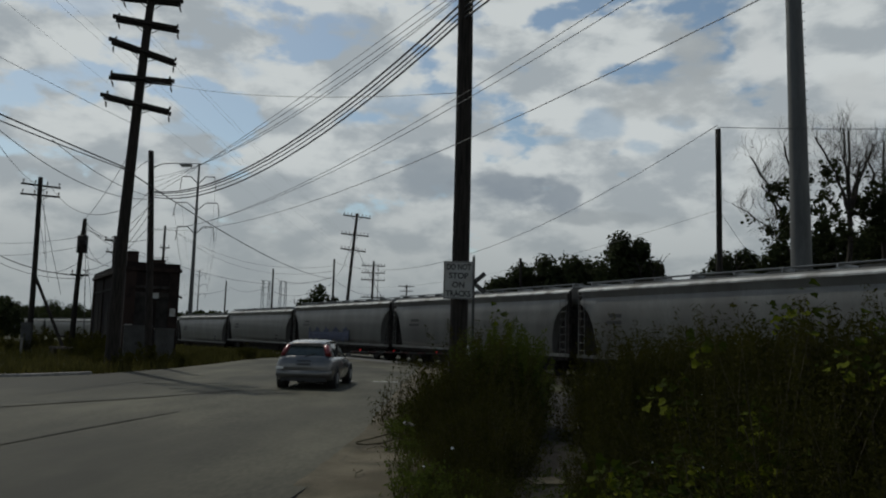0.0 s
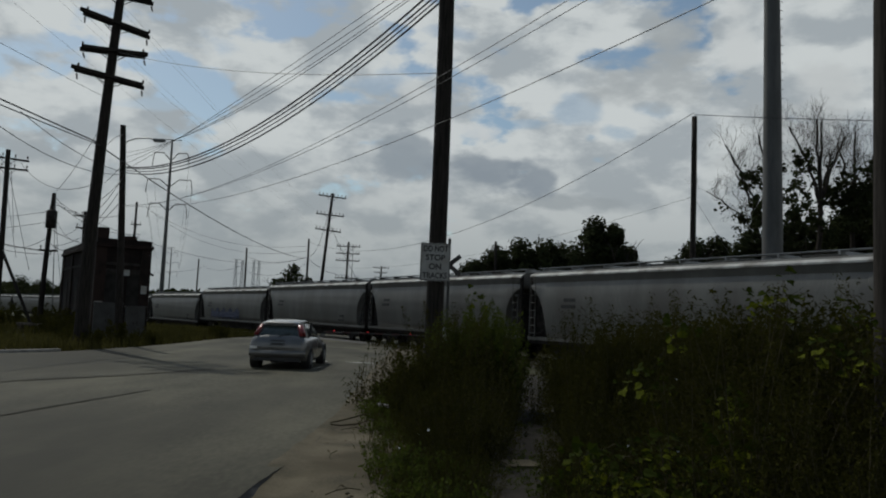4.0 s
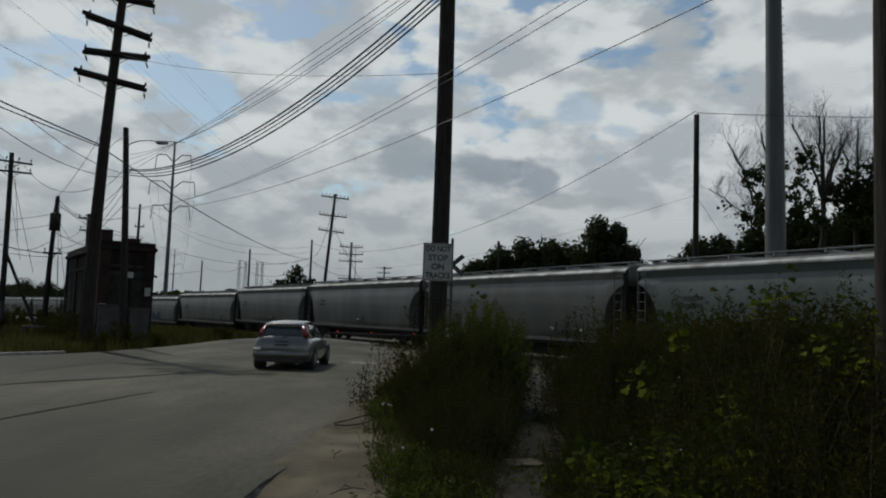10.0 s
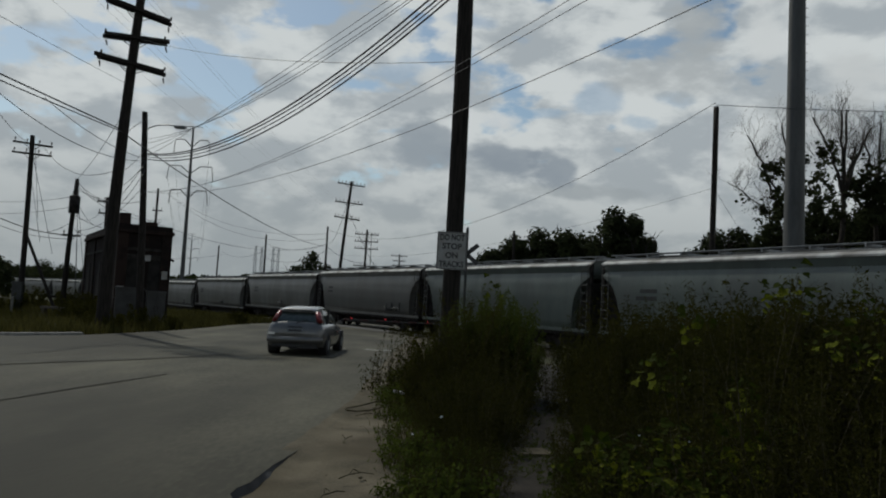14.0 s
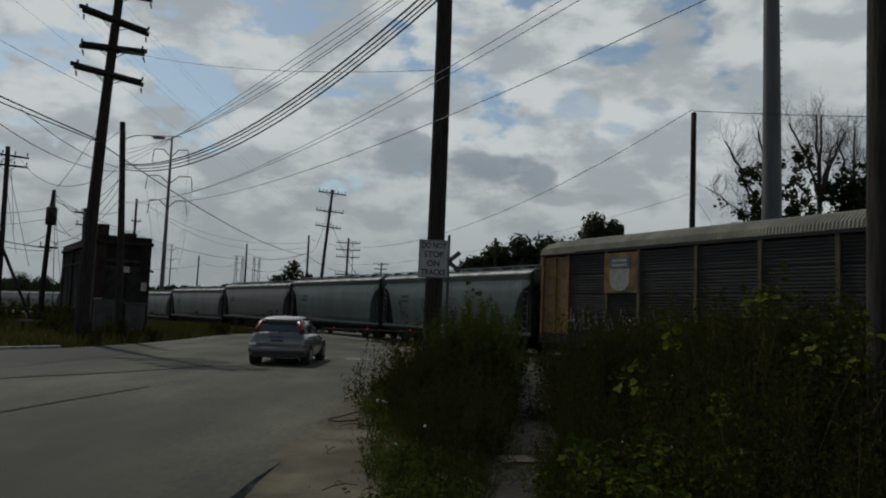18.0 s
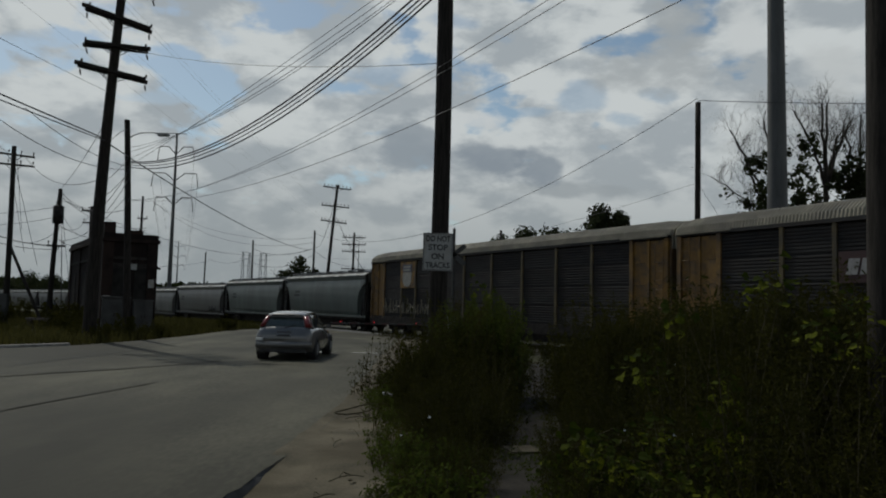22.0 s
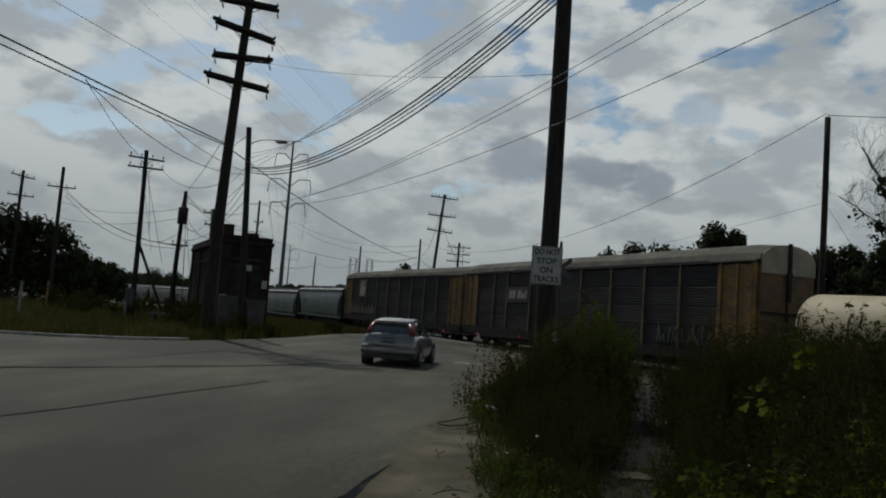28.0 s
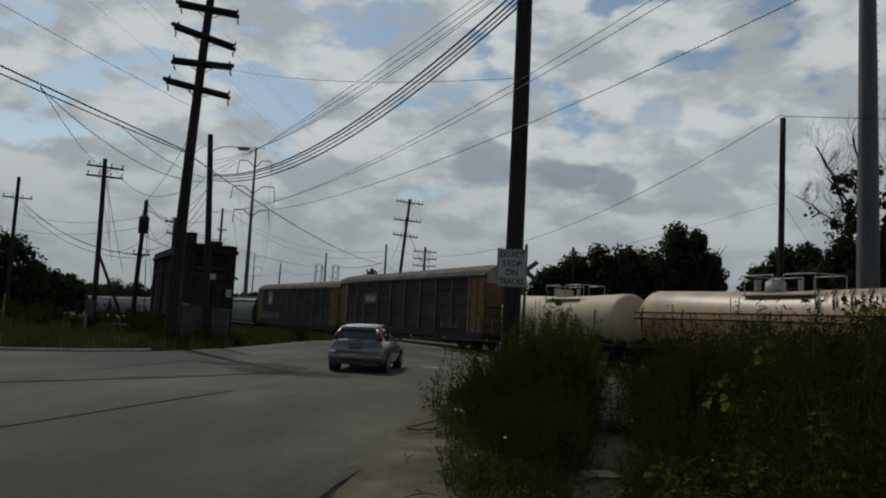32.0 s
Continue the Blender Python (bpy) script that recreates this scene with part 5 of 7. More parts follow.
def body_ring(y, w0, w1, w2, z0, z1, z2):
    """Cross-section of the lower body: sill, flank and shoulder."""
    half = [(w0, z0), (w0 + 0.02, z0 + 0.12), (w1, z1 - 0.1), (w1, z1), (w1 - 0.02, z1 + 0.4 * (z2 - z1)), (w1 - 0.35 * (w1 - w2), z1 + 0.72 * (z2 - z1)), (w2, z2 - 0.015), (w2 * 0.7, z2), (0, z2 + 0.005)]
    return [(x, y, z) for x, z in half] + [(-x, y, z) for x, z in reversed(half[:-1])]


part("body", loft([body_ring(*r) for r in (
    (0.0, 0.62, 0.66, 0.56, 0.36, 0.54, 0.67), (0.03, 0.68, 0.75, 0.58, 0.32, 0.56, 0.79), (0.07, 0.72, 0.79, 0.59, 0.29, 0.58, 0.9), (0.12, 0.74, 0.815, 0.6, 0.28, 0.6, 0.985), (0.24, 0.78, 0.84, 0.6, 0.26, 0.6, 1.03), (0.6, 0.8, 0.85, 0.66, 0.24, 0.6, 1.01),
    (1.6, 0.8, 0.85, 0.76, 0.2, 0.6, 0.95), (2.6, 0.8, 0.85, 0.76, 0.2, 0.58, 0.92), (3.3, 0.79, 0.845, 0.7, 0.22, 0.56, 0.86), (3.8, 0.74, 0.8, 0.6, 0.24, 0.5, 0.74), (4.12, 0.55, 0.62, 0.45, 0.28, 0.45, 0.6))]), CAR_SILVER, car, "", True)
# glasshouse as dark glass, roof skin and pillars over it
gh = [(0.14, 0.6, 0.95, 0.96), (0.28, 0.57, 0.95, 1.15), (0.44, 0.53, 0.95, 1.31), (0.66, 0.5, 0.95, 1.41), (1.4, 0.52, 0.93, 1.45), (2.1, 0.52, 0.92, 1.42), (2.6, 0.56, 0.9, 1.2), (3.05, 0.6, 0.88, 0.92)]


def gh_ring(y, wt, z0, zt, grow=0.0):
    wb = 0.64 + 0.075 * min(1.0, max(0.0, (y - 0.2) / 0.9))
    f = min(1.0, (zt - z0) / 0.5)
    wt2 = wb + (wt - wb) * f + grow
    half = [(wb + grow, z0), (wb + (wt2 - wb) * 0.5 + grow * 0.5, z0 + (zt - z0) * 0.5), (wt2, zt - 0.03 * f), (wt2 * 0.8, zt + grow), (0, zt + 0.012 * f + grow)]
    return [(x, y, z) for x, z in half] + [(-x, y, z) for x, z in reversed(half[:-1])]


part("glasshouse", loft([gh_ring(*g) for g in gh]), CAR_GLASS, car, "dark windows with a greenish reflection in their colour", True)
rf = []
for y, w, z in ((0.36, 0.5, 1.335), (0.5, 0.52, 1.395), (0.75, 0.535, 1.44), (1.5, 0.55, 1.472), (2.05, 0.55, 1.445), (2.15, 0.54, 1.41)):
    rf.append([(w, y, z - 0.045), (w * 0.9, y, z - 0.01), (w * 0.5, y, z + 0.008), (0, y, z + 0.012), (-w * 0.5, y, z + 0.008), (-w * 0.9, y, z - 0.01), (-w, y, z - 0.045), (0, y, z - 0.05)])
part("roof", loft(rf), CAR_SILVER, car, "", True)
part("rear_spoiler", box(-0.44, 0.44, 0.33, 0.5, 1.345, 1.378, 0.012), CAR_SILVER, car)
for s in (-1, 1):
    part("rear_pillar", loft([[(s * 0.73, 0.2, 0.96), (s * 0.56, 0.12, 0.96), (s * 0.56, 0.3, 0.96), (s * 0.735, 0.85, 0.96)], [(s * 0.655, 0.36, 1.18), (s * 0.5, 0.29, 1.18), (s * 0.5, 0.4, 1.18), (s * 0.65, 0.9, 1.18)], [(s * 0.57, 0.5, 1.37), (s * 0.45, 0.43, 1.37), (s * 0.45, 0.55, 1.37), (s * 0.57, 0.95, 1.4)]]), CAR_SILVER, car)
    part("tail_light", loft([[(s * 0.735, 0.21, 1.0), (s * 0.615, 0.12, 1.0), (s * 0.615, 0.3, 1.0), (s * 0.74, 0.42, 1.0)], [(s * 0.672, 0.33, 1.18), (s * 0.535, 0.255, 1.18), (s * 0.535, 0.35, 1.18), (s * 0.672, 0.5, 1.18)], [(s * 0.598, 0.44, 1.33), (s * 0.49, 0.375, 1.33), (s * 0.49, 0.45, 1.33), (s * 0.596, 0.58, 1.33)]]), LENS_RED, car, "tall red tail light beside the rear window", True)
    part("side_pillar", box(s * 0.69 - 0.03, s * 0.69 + 0.03, 1.42, 1.52, 0.93, 1.4, 0.01), CAR_BLACK, car)
    part("mirror", box(s * 0.9 - 0.08, s * 0.9 + 0.08, 2.45, 2.56, 0.92, 1.05, 0.03), CAR_SILVER, car)
    part("door_handle", box(s * 0.855 - 0.012, s * 0.855 + 0.012, 1.3, 1.5, 0.8, 0.83), CAR_BLACK, car)
    for y in (0.78, 3.38):
        part("wheel_arch", rod((s * 0.62, y, 0.33), (s * 0.862, y, 0.33), 0.37, seg=28), CAR_BLACK, car)
        wh = part("wheel", rod((s * 0.64, y, 0.31), (s * 0.845, y, 0.31), 0.2, seg=20), CAR_BLACK, car)
        part("tyre", rod((s * 0.66, y, 0.31), (s * 0.868, y, 0.31), 0.31, seg=28), TYRE, wh)
        part("rim", rod((s * 0.86, y, 0.31), (s * 0.876, y, 0.31), 0.19, 0.15, 20), GALV, wh)
part("bumper", box(-0.8, 0.8, -0.06, 0.25, 0.3, 0.64, 0.08), CAR_SILVER, car, "", True)
part("bumper_strip", box(-0.7, 0.7, -0.04, 0.02, 0.635, 0.66, 0.01), CAR_SILVER, car, "bright moulding on the bumper")
part("lower_valance", box(-0.66, 0.66, 0.0, 0.16, 0.24, 0.37, 0.02), CAR_BLACK, car)
# small white block painted as the sun's glint on the bumper
part("bumper_reflector", box(-0.76, -0.57, -0.08, -0.01, 0.61, 0.67), GLINT, car, "sun glint on the bumper, made as a small white block")
pl = part("number_plate", box(-0.22, 0.22, 0.0, 0.04, 0.7, 0.8, 0.003), PLATE, car)
part("plate_bars", box(-0.17, 0.17, -0.006, 0.0, 0.73, 0.77), CAR_BLACK, pl)
part("hatch_handle", box(-0.2, 0.2, 0.03, 0.08, 0.84, 0.865, 0.005), CAR_BLACK, car)
part("rear_wiper", rod((0.0, 0.1, 0.97), (0.3, 0.2, 1.08), 0.012, seg=6), CAR_BLACK, car)
part("exhaust", rod((-0.5, -0.02, 0.26), (-0.5, 0.3, 0.26), 0.03, seg=10), DARK_METAL, car)

# ---- cables ----
def cable(a, b, sag, r, label, name="power_cable", mat=None, n=18):
    pts = []
    for i in range(n + 1):
        u = i / n
        p = Vector(a).lerp(Vector(b), u)
        p.z -= 4 * sag * u * (1 - u)
        pts.append(p)
    cu = bpy.data.curves.new(name, "CURVE")
    cu.dimensions, cu.bevel_depth, cu.bevel_resolution = "3D", r, 1
    sp = cu.splines.new("POLY")
    sp.points.add(n)
    for q, p in zip(sp.points, pts):
        q.co = (*p, 1)
    cu.materials.append(mat or WIRE)
    tmp = bpy.data.objects.new(name, cu)
    scene.collection.objects.link(tmp)
    bpy.context.view_layer.update()
    me = bpy.data.meshes.new_from_object(tmp.evaluated_get(bpy.context.evaluated_depsgraph_get()))
    bpy.data.objects.remove(tmp)
    return tagged(new(name, me), label, "cable", "overhead cables")


THICK, THIN = "thick black overhead cable slung between poles", "thin overhead wire slung between poles"
LP, MP, NP, RP = (-13.2, 33.4), (0.305, 15.4), (4.25, 6.5), (13.25, 36)
# bundle from the lamp pole to the sign pole and on
for z0, z1, sag, r in ((7.75, 8.78, 1.2, 0.024), (7.7, 8.62, 1.2, 0.02), (7.5, 8.38, 1.25, 0.022), (7.6, 8.5, 1.22, 0.016)):
    cable((*LP, z0), (*MP, z1), sag, r, THICK)
    cable((*MP, z1), (NP[0], NP[1] - 0.1, z1 + 0.3), 0.25, r, THICK)
for z0, z1, sag in ((7.58, 9.28, 0.16), (7.9, 9.1, 0.35), (8.2, 9.0, 0.6), (8.4, 8.95, 0.75)):
    cable((*LP, z0), (*MP, z1), sag, 0.008, THIN, "overhead_wire", WIRE_THIN)
    cable((*MP, z1), (NP[0], NP[1] - 0.1, z1 + 0.3), 0.15, 0.008, THIN, "overhead_wire", WIRE_THIN)
cable((*LP, 5.98), (*NP, 6.69), 1.02, 0.006, THIN, "overhead_wire", WIRE_THIN)
cable((*LP, 6.05), (*NP, 6.5), 1.02, 0.006, THIN, "overhead_wire", WIRE_THIN)
cable((*LP, 6.05), (*NP, 5.53), 0.97, 0.0065, THIN, "overhead_wire", WIRE_THIN)
cable((-12.6, 30.3, 11.9), (*MP, 6.75), 0.35, 0.008, THIN, "overhead_wire", WIRE_THIN)
# behind the train
cable((*RP, 12.2), (-13.6, 92, 10.2), 3.37, 0.016, THIN, "overhead_wire")
cable((*RP, 12.1), (46, 33, 13.2), 0.5, 0.016, THIN, "overhead_wire")
cable((*RP, 8.0), (-13.6, 92, 7.4), 1.6, 0.008, THIN, "overhead_wire", WIRE_THIN)
cable((*RP, 8.0), (17.5, 38, 3.0), 0.0, 0.008, "thin guy wire bracing the pole", "guy_wire", WIRE_THIN)
# across the verge
cable((-14.5, 2, 7.7), (-13.2, 30.3, 8.15), 0.06, 0.026, THICK)
cable((-14.5, 2, 7.6), (-13.0, 30.3, 8.0), 0.2, 0.02, THICK)
cable((-13.25, 30.3, 8.12), (-14.0, 92, 8.15), 0.85, 0.026, THICK)
cable((-13.67, 20.9, 7.85), (*LP, 7.4), 0.75, 0.013, THIN, "overhead_wire")
cable((-13.5, 25.1, 7.95), (*LP, 7.5), 0.3, 0.012, THIN, "overhead_wire")
cable((-13.67, 20.9, 7.9), (-24.9, 45, 10.1), 0.3, 0.012, THIN, "overhead_wire")
cable((-14.5, 2, 9.2), (-13.0, 30.3, 10.0), 0.2, 0.008, THIN, "overhead_wire", WIRE_THIN)
cable((-24.0, 45, 9.95), (-13.3, 30.4, 6.4), 0.75, 0.014, THIN, "overhead_wire")
for dz in (0, 0.6):
    cable((-44.8, 123, 17.7), (-13.6, 92, 9.7 - dz), 2.2 + dz, 0.018, THIN, "overhead_wire")
cable((-21.7, 45, 7.43), (-13.6, 92, 8.4), 1.94, 0.016, THIN, "overhead_wire")
for dz, sag in ((0, 0.9), (0.25, 1.1), (-0.3, 1.2)):
    cable((-41.2, 62, 9.9 + dz), (-21.7, 45, 4.6 + dz * 0.4), sag, 0.02, THICK)
for a, b, sag in (((-21.7, 45, 7.8), (*LP, 5.6), 0.5), ((-21.7, 45, 7.6), (-15.5, 42, 5.6), 0.6), ((-21.7, 45, 5.9), (-15.5, 42, 5.5), 0.7), ((-21.7, 45, 5.7), (-24.6, 45, 5.0), 0.5), ((-21.7, 45, 7.9), (-20.6, 43.5, 0), 0.0), ((-21.7, 45, 7.4), (-21.0, 44.5, 0), 0.0), ((-24.6, 45, 9.4), (-22.9, 45, 3.5), 0.0), ((-21.7, 45, 5.0), (-13.2, 33.4, 6.3), 0.6)):
    cable(a, b, sag, 0.014, THIN, "overhead_wire")
for a, b, sag in (((-21.8, 45, 8.0), (-24.3, 55, 7.9), 0.4), ((-21.9, 45, 6.0), (-24.3, 55, 7.9), 0.8), ((-21.9, 45, 5.2), (-18.6, 41.5, 4.6), 0.3), ((-21.9, 45, 7.2), (-18.6, 41.5, 5.0), 0.5), ((-21.8, 45, 7.9), (-19.6, 42.8, 0.2), 0.0), ((-24.6, 45, 8.2), (-23.6, 44.8, 4.2), 0.0), ((-24.5, 45, 9.9), (-23.9, 44.9, 5.6), 0.0), ((-22.0, 45, 7.0), (-41.6, 62, 9.0), 0.6), ((-21.9, 45, 6.4), (-41.6, 62, 7.6), 0.5), ((-13.3, 33.4, 7.9), (-13.25, 30.4, 6.2), 0.15), ((-13.3, 33.4, 7.2), (-13.25, 30.4, 5.6), 0.15), ((-13.4, 33.4, 9.2), (-13.2, 30.4, 7.5), -0.2), ((-13.2, 30.4, 8.6), (-21.8, 45, 8.1), 0.2)):
    cable(a, b, sag, 0.013, THIN, "overhead_wire")
cable((*LP, 7.0), (-12.95, 30.4, 5.0), 0.1, 0.014, THIN, "overhead_wire")
cable((*LP, 7.4), (-12.95, 30.4, 5.4), 0.1, 0.014, THIN, "overhead_wire")
for xa, ya, za, xb, yb, zb, sag in ((-25.6, 112, 9.6, -13.6, 92, 8.4, 0.9), (-40, 140, 9.5, -25.6, 112, 8.5, 1.0), (-13.6, 92, 8.6, -8.8, 72, 11.5, 1.5), (-13.6, 92, 8.2, -9, 95, 6.5, 0.6), (-8.6, 72, 10, -5, 70, 4, 0.4), (-60, 150, 9, -40, 140, 9, 1.0), (-25.6, 112, 7.5, -13.6, 92, 7.6, 1.1)):
    cable((xa, ya, za), (xb, yb, zb), sag, 0.022, THIN, "overhead_wire")
# high conductors of the transmission line
for half, z in ((3.0, 26.0), (3.8, 21.5), (3.2, 17.6)):
    for s in (-1, 1):
        cable((-41.3 + s * half, 123, z), (-111 + s * half, 340, z), 5.0, 0.02, "thin high-voltage conductor hung from the mast", "conductor", WIRE_THIN, 14)
far_mast = transmission(-26.5, 300, 29.0, "very distant slender steel transmission mast", 0.6, ())
near_mast = transmission(-26.5, -60, 30.0, "slender steel transmission mast behind the road", 0.8, ())
far_mast.location.z = near_mast.location.z = 0
for xc, z in ((-30, 25.0), (-28.5, 27.5), (-27, 25.5), (-25, 28.0), (-23.5, 26.0)):
    for mast, zz in ((near_mast, z + 1), (far_mast, z)):
        part("crossarm", rod((0, 0, zz - 0.5), (xc + 26.5, 0, zz), 0.05, seg=6), STEEL_DULL, mast)
    cable((xc, 300, z), (xc, -60, z + 1), 3.0, 0.008, "thin high-voltage conductor high over the road", "conductor", WIRE_THIN, 40)

# ---- vegetation ----
rng = np.random.default_rng(5)


def leaf_cloud(name, centres, normals, size, mat, parent, kind="diamond", label="", aspect=0.45, jitter=0.5):
    """Many small leaves in one mesh: a folded diamond or a lobed blade at each centre."""
    n = len(centres)
    c = np.asarray(centres, float)
    nr = np.asarray(normals, float)
    nr /= np.linalg.norm(nr, axis=1, keepdims=True) + 1e-9
    up = rng.normal(size=(n, 3))
    t = np.cross(nr, up)
    t /= np.linalg.norm(t, axis=1, keepdims=True) + 1e-9
    b = np.cross(nr, t)
    sz = size * (1 - jitter + 2 * jitter * rng.random(n))[:, None]
    if kind == "diamond":
        pts = [(-0.5, 0, 0), (0, -aspect / 2, 0.08), (0.5, 0, 0), (0, aspect / 2, 0.08)]
        tri = [(0, 1, 2), (0, 2, 3)]
    else:
        pts = [(-0.45, 0, 0), (-0.4, -0.4, 0.05), (0.0, -0.5, 0.1), (0.12, -0.25, 0.04), (0.55, 0, -0.05), (0.12, 0.25, 0.04), (0.0, 0.5, 0.1), (-0.4, 0.4, 0.05)]
        tri = [(0, 1, 2, 3), (0, 3, 4, 5), (0, 5, 6, 7)]
    k = len(pts)
    v = np.stack([c + sz * (p[0] * t + p[1] * b + p[2] * nr) for p in pts], 1).reshape(-1, 3)
    faces = [tuple(i * k + q for q in f) for i in range(n) for f in tri]
    return mesh_part(name, v.tolist(), faces, mat, parent, label)


def stems_mesh(name, lines, r, mat, parent):
    """Thin three-sided stems along lines of points."""
    verts, faces = [], []
    for line in lines:
        base = len(verts)
        m = len(line)
        for i, p in enumerate(line):
            q = r * (1 - 0.75 * i / (m - 1))
            for a in (0, 2.1, 4.2):
                verts.append((p[0] + q * math.cos(a), p[1] + q * math.sin(a), p[2]))
        for i in range(m - 1):
            for k in range(3):
                a, b = base + i * 3 + k, base + i * 3 + (k + 1) % 3
                faces.append((a, b, b + 3, a + 3))
    return mesh_part(name, verts, faces, mat, parent)


def weed(height, spread, n_stems, leaf, mat, label, dense=70, wisp=0.0, kind="diamond", aspect=0.4):
    w = thing("weed_clump", Matrix.Identity(4), label, "weeds", "roadside weeds")
    lines, cs, ns = [], [], []
    for _ in range(n_stems):
        a, rr = rng.uniform(0, 2 * math.pi), spread * math.sqrt(rng.random())
        x0, y0 = rr * math.cos(a), rr * math.sin(a)
        h = height * rng.uniform(0.55, 1.0) * (1 - 0.3 * (rr / spread) ** 2)
        dx, dy = rng.normal(0, 0.16) * h + 0.22 * x0, rng.normal(0, 0.16) * h + 0.22 * y0
        line = [(x0 + dx * (u ** 1.6), y0 + dy * (u ** 1.6), h * u - 0.05) for u in (0, 0.25, 0.5, 0.75, 1.0)]
        lines.append(line)
        for _ in range(dense):
            u = rng.uniform(0.06, 1.0)
            reach = (0.2 * (1 - u) + 0.05 + wisp * u * (1 - u)) * rng.random()
            b = rng.uniform(0, 2 * math.pi)
            cs.append((x0 + dx * u ** 1.6 + reach * math.cos(b), y0 + dy * u ** 1.6 + reach * math.sin(b), h * u + rng.normal(0, 0.03)))
            ns.append((0.7 * math.cos(b) + rng.normal(0, 0.4), 0.7 * math.sin(b) + rng.normal(0, 0.4), 0.6 + rng.normal(0, 0.3)))
    tagged(stems_mesh("stalk", lines, 0.008, STEM, w), kind="stuff")
    tagged(leaf_cloud("leaves", cs, ns, leaf, mat, w, kind, "", aspect), kind="stuff")
    return w


def place(kinds, spots, group_seed):
    """Copies of the weed clumps at (x, y, scale); the first of a kind is used itself."""
    r = random.Random(group_seed)
    for x, y, s in spots:
        k = r.choice(kinds)
        m = Matrix.Translation((x, y, gz(x, y) - 0.1)) @ pose(0, 0, 0, r.uniform(-5, 5), r.uniform(-5, 5), r.uniform(0, 360))
        if not k.get("used"):
            k["used"] = True
            k["ob"].matrix_basis = m @ Matrix.Diagonal((s, s, s, 1))
        else:
            c = copy_thing(k["ob"], m)
            c.scale = (s, s, s * r.uniform(0.9, 1.1))


def field(kinds, spots, group_seed, label):
    """Many clumps that nobody could count, joined into one mesh."""
    r = random.Random(group_seed)
    verts, faces, slots, base = [], [], [], 0
    for x, y, s in spots:
        k = r.choice(kinds)["ob"]
        m = np.array(Matrix.Translation((x, y, gz(x, y) - 0.1)) @ pose(0, 0, 0, r.uniform(-5, 5), r.uniform(-5, 5), r.uniform(0, 360)))
        for ch in k.children:
            me = ch.data
            co = np.empty(len(me.vertices) * 3)
            me.vertices.foreach_get("co", co)
            verts.append(co.reshape(-1, 3) * s @ m[:3, :3].T + m[:3, 3])
            fs = np.empty(len(me.loops), dtype=np.int32)
            me.loops.foreach_get("vertex_index", fs)
            fs = fs.reshape(len(me.polygons), -1)
            faces += (fs + base).tolist()
            slots += [0 if ch.name.startswith("leaves") else 1] * len(fs)
            base += len(me.vertices)
    ob = mesh_part("scrub", np.concatenate(verts).tolist(), faces, LEAF_WEED, None, label)
    ob.data.materials.append(STEM)
    ob.data.polygons.foreach_set("material_index", slots)
    return tagged(ob, label, "scrub", "", "stuff")


DARK_W, TALL_W, LIGHT_W, LOW_W = [], [], [], []
for i in range(5):
    DARK_W.append({"ob": weed(1.6, 0.75, 60, 0.05, LEAF_WEED, "dense dark green roadside weeds with narrow leaves", 84, 0.09, "diamond", 0.34)})
for i in range(4):
    TALL_W.append({"ob": weed(2.1, 0.5, 18, 0.05, LEAF_WEED, "tall wispy dark weeds with feathery tops", 190, 0.16, "diamond", 0.26)})
for i in range(2):
    LIGHT_W.append({"ob": weed(2.2, 0.42, 16, 0.065, LEAF_LIGHT, "tall light green weeds with narrow leaves", 180, 0.12, "diamond", 0.28)})
for i in range(2):
    LOW_W.append({"ob": weed(0.5, 0.45, 40, 0.06, LEAF_LIGHT, "low green weeds on the dirt shoulder", 26)})


def left_bound(y):
    return -0.3 - 0.11 * max(0, min(5, y - 7.0)) + (0.1 if y > 16 else 0)


def path_left(y):
    return 0.6 + 0.145 * (y - 6.9)


def path_right(y):
    return 1.12 + 0.18 * (y - 6.5)


r5 = random.Random(11)
spots, low, tall, light = [], [], [], []
for y in [6.3 + 0.7 * i for i in range(17)]:
    grown = min(0.95, max(0.3, 0.3 + 0.2 * (y - 6.3)))
    a, b = left_bound(y) + 0.1 + 0.72 * grown, path_left(y) - 0.1 - 0.2 * grown
    k = max(1, round((b - a) / (0.75 if y > 8 else 0.45)))
    for j in range(k + 1):
        x = a + (b - a) * j / k
        edge = min(1.0, 0.6 + 0.55 * min(x - a + 0.05, b - x + 0.3))
        spots.append((x + r5.uniform(-0.1, 0.1), y + r5.uniform(-0.25, 0.25), grown * edge * r5.uniform(0.75, 1.12)))
    low.append((left_bound(y) + r5.uniform(0.2, 0.45), y + 0.3, r5.uniform(0.5, 1.0)))
    low.append((r5.uniform(left_bound(y) + 0.3, path_left(y) - 0.1), y, r5.uniform(0.5, 1.1) if y < 9 else 0.5))
    if r5.random() < 0.6 and y > 8.5:
        tall.append((a + r5.uniform(-0.1, 0.5), y + r5.uniform(-0.3, 0.3), r5.uniform(0.4, 0.62)))
for x, y, s in ((0.35, 12.2, 1.0), (0.7, 12.8, 1.05), (0.1, 13.4, 0.9), (0.9, 11.8, 0.95), (0.4, 10.6, 0.75), (0.0, 11.6, 0.8), (0.6, 11.3, 0.9), (0.85, 12.5, 1.1), (0.5, 13.4, 1.1)):
    tall.append((x, y, s))
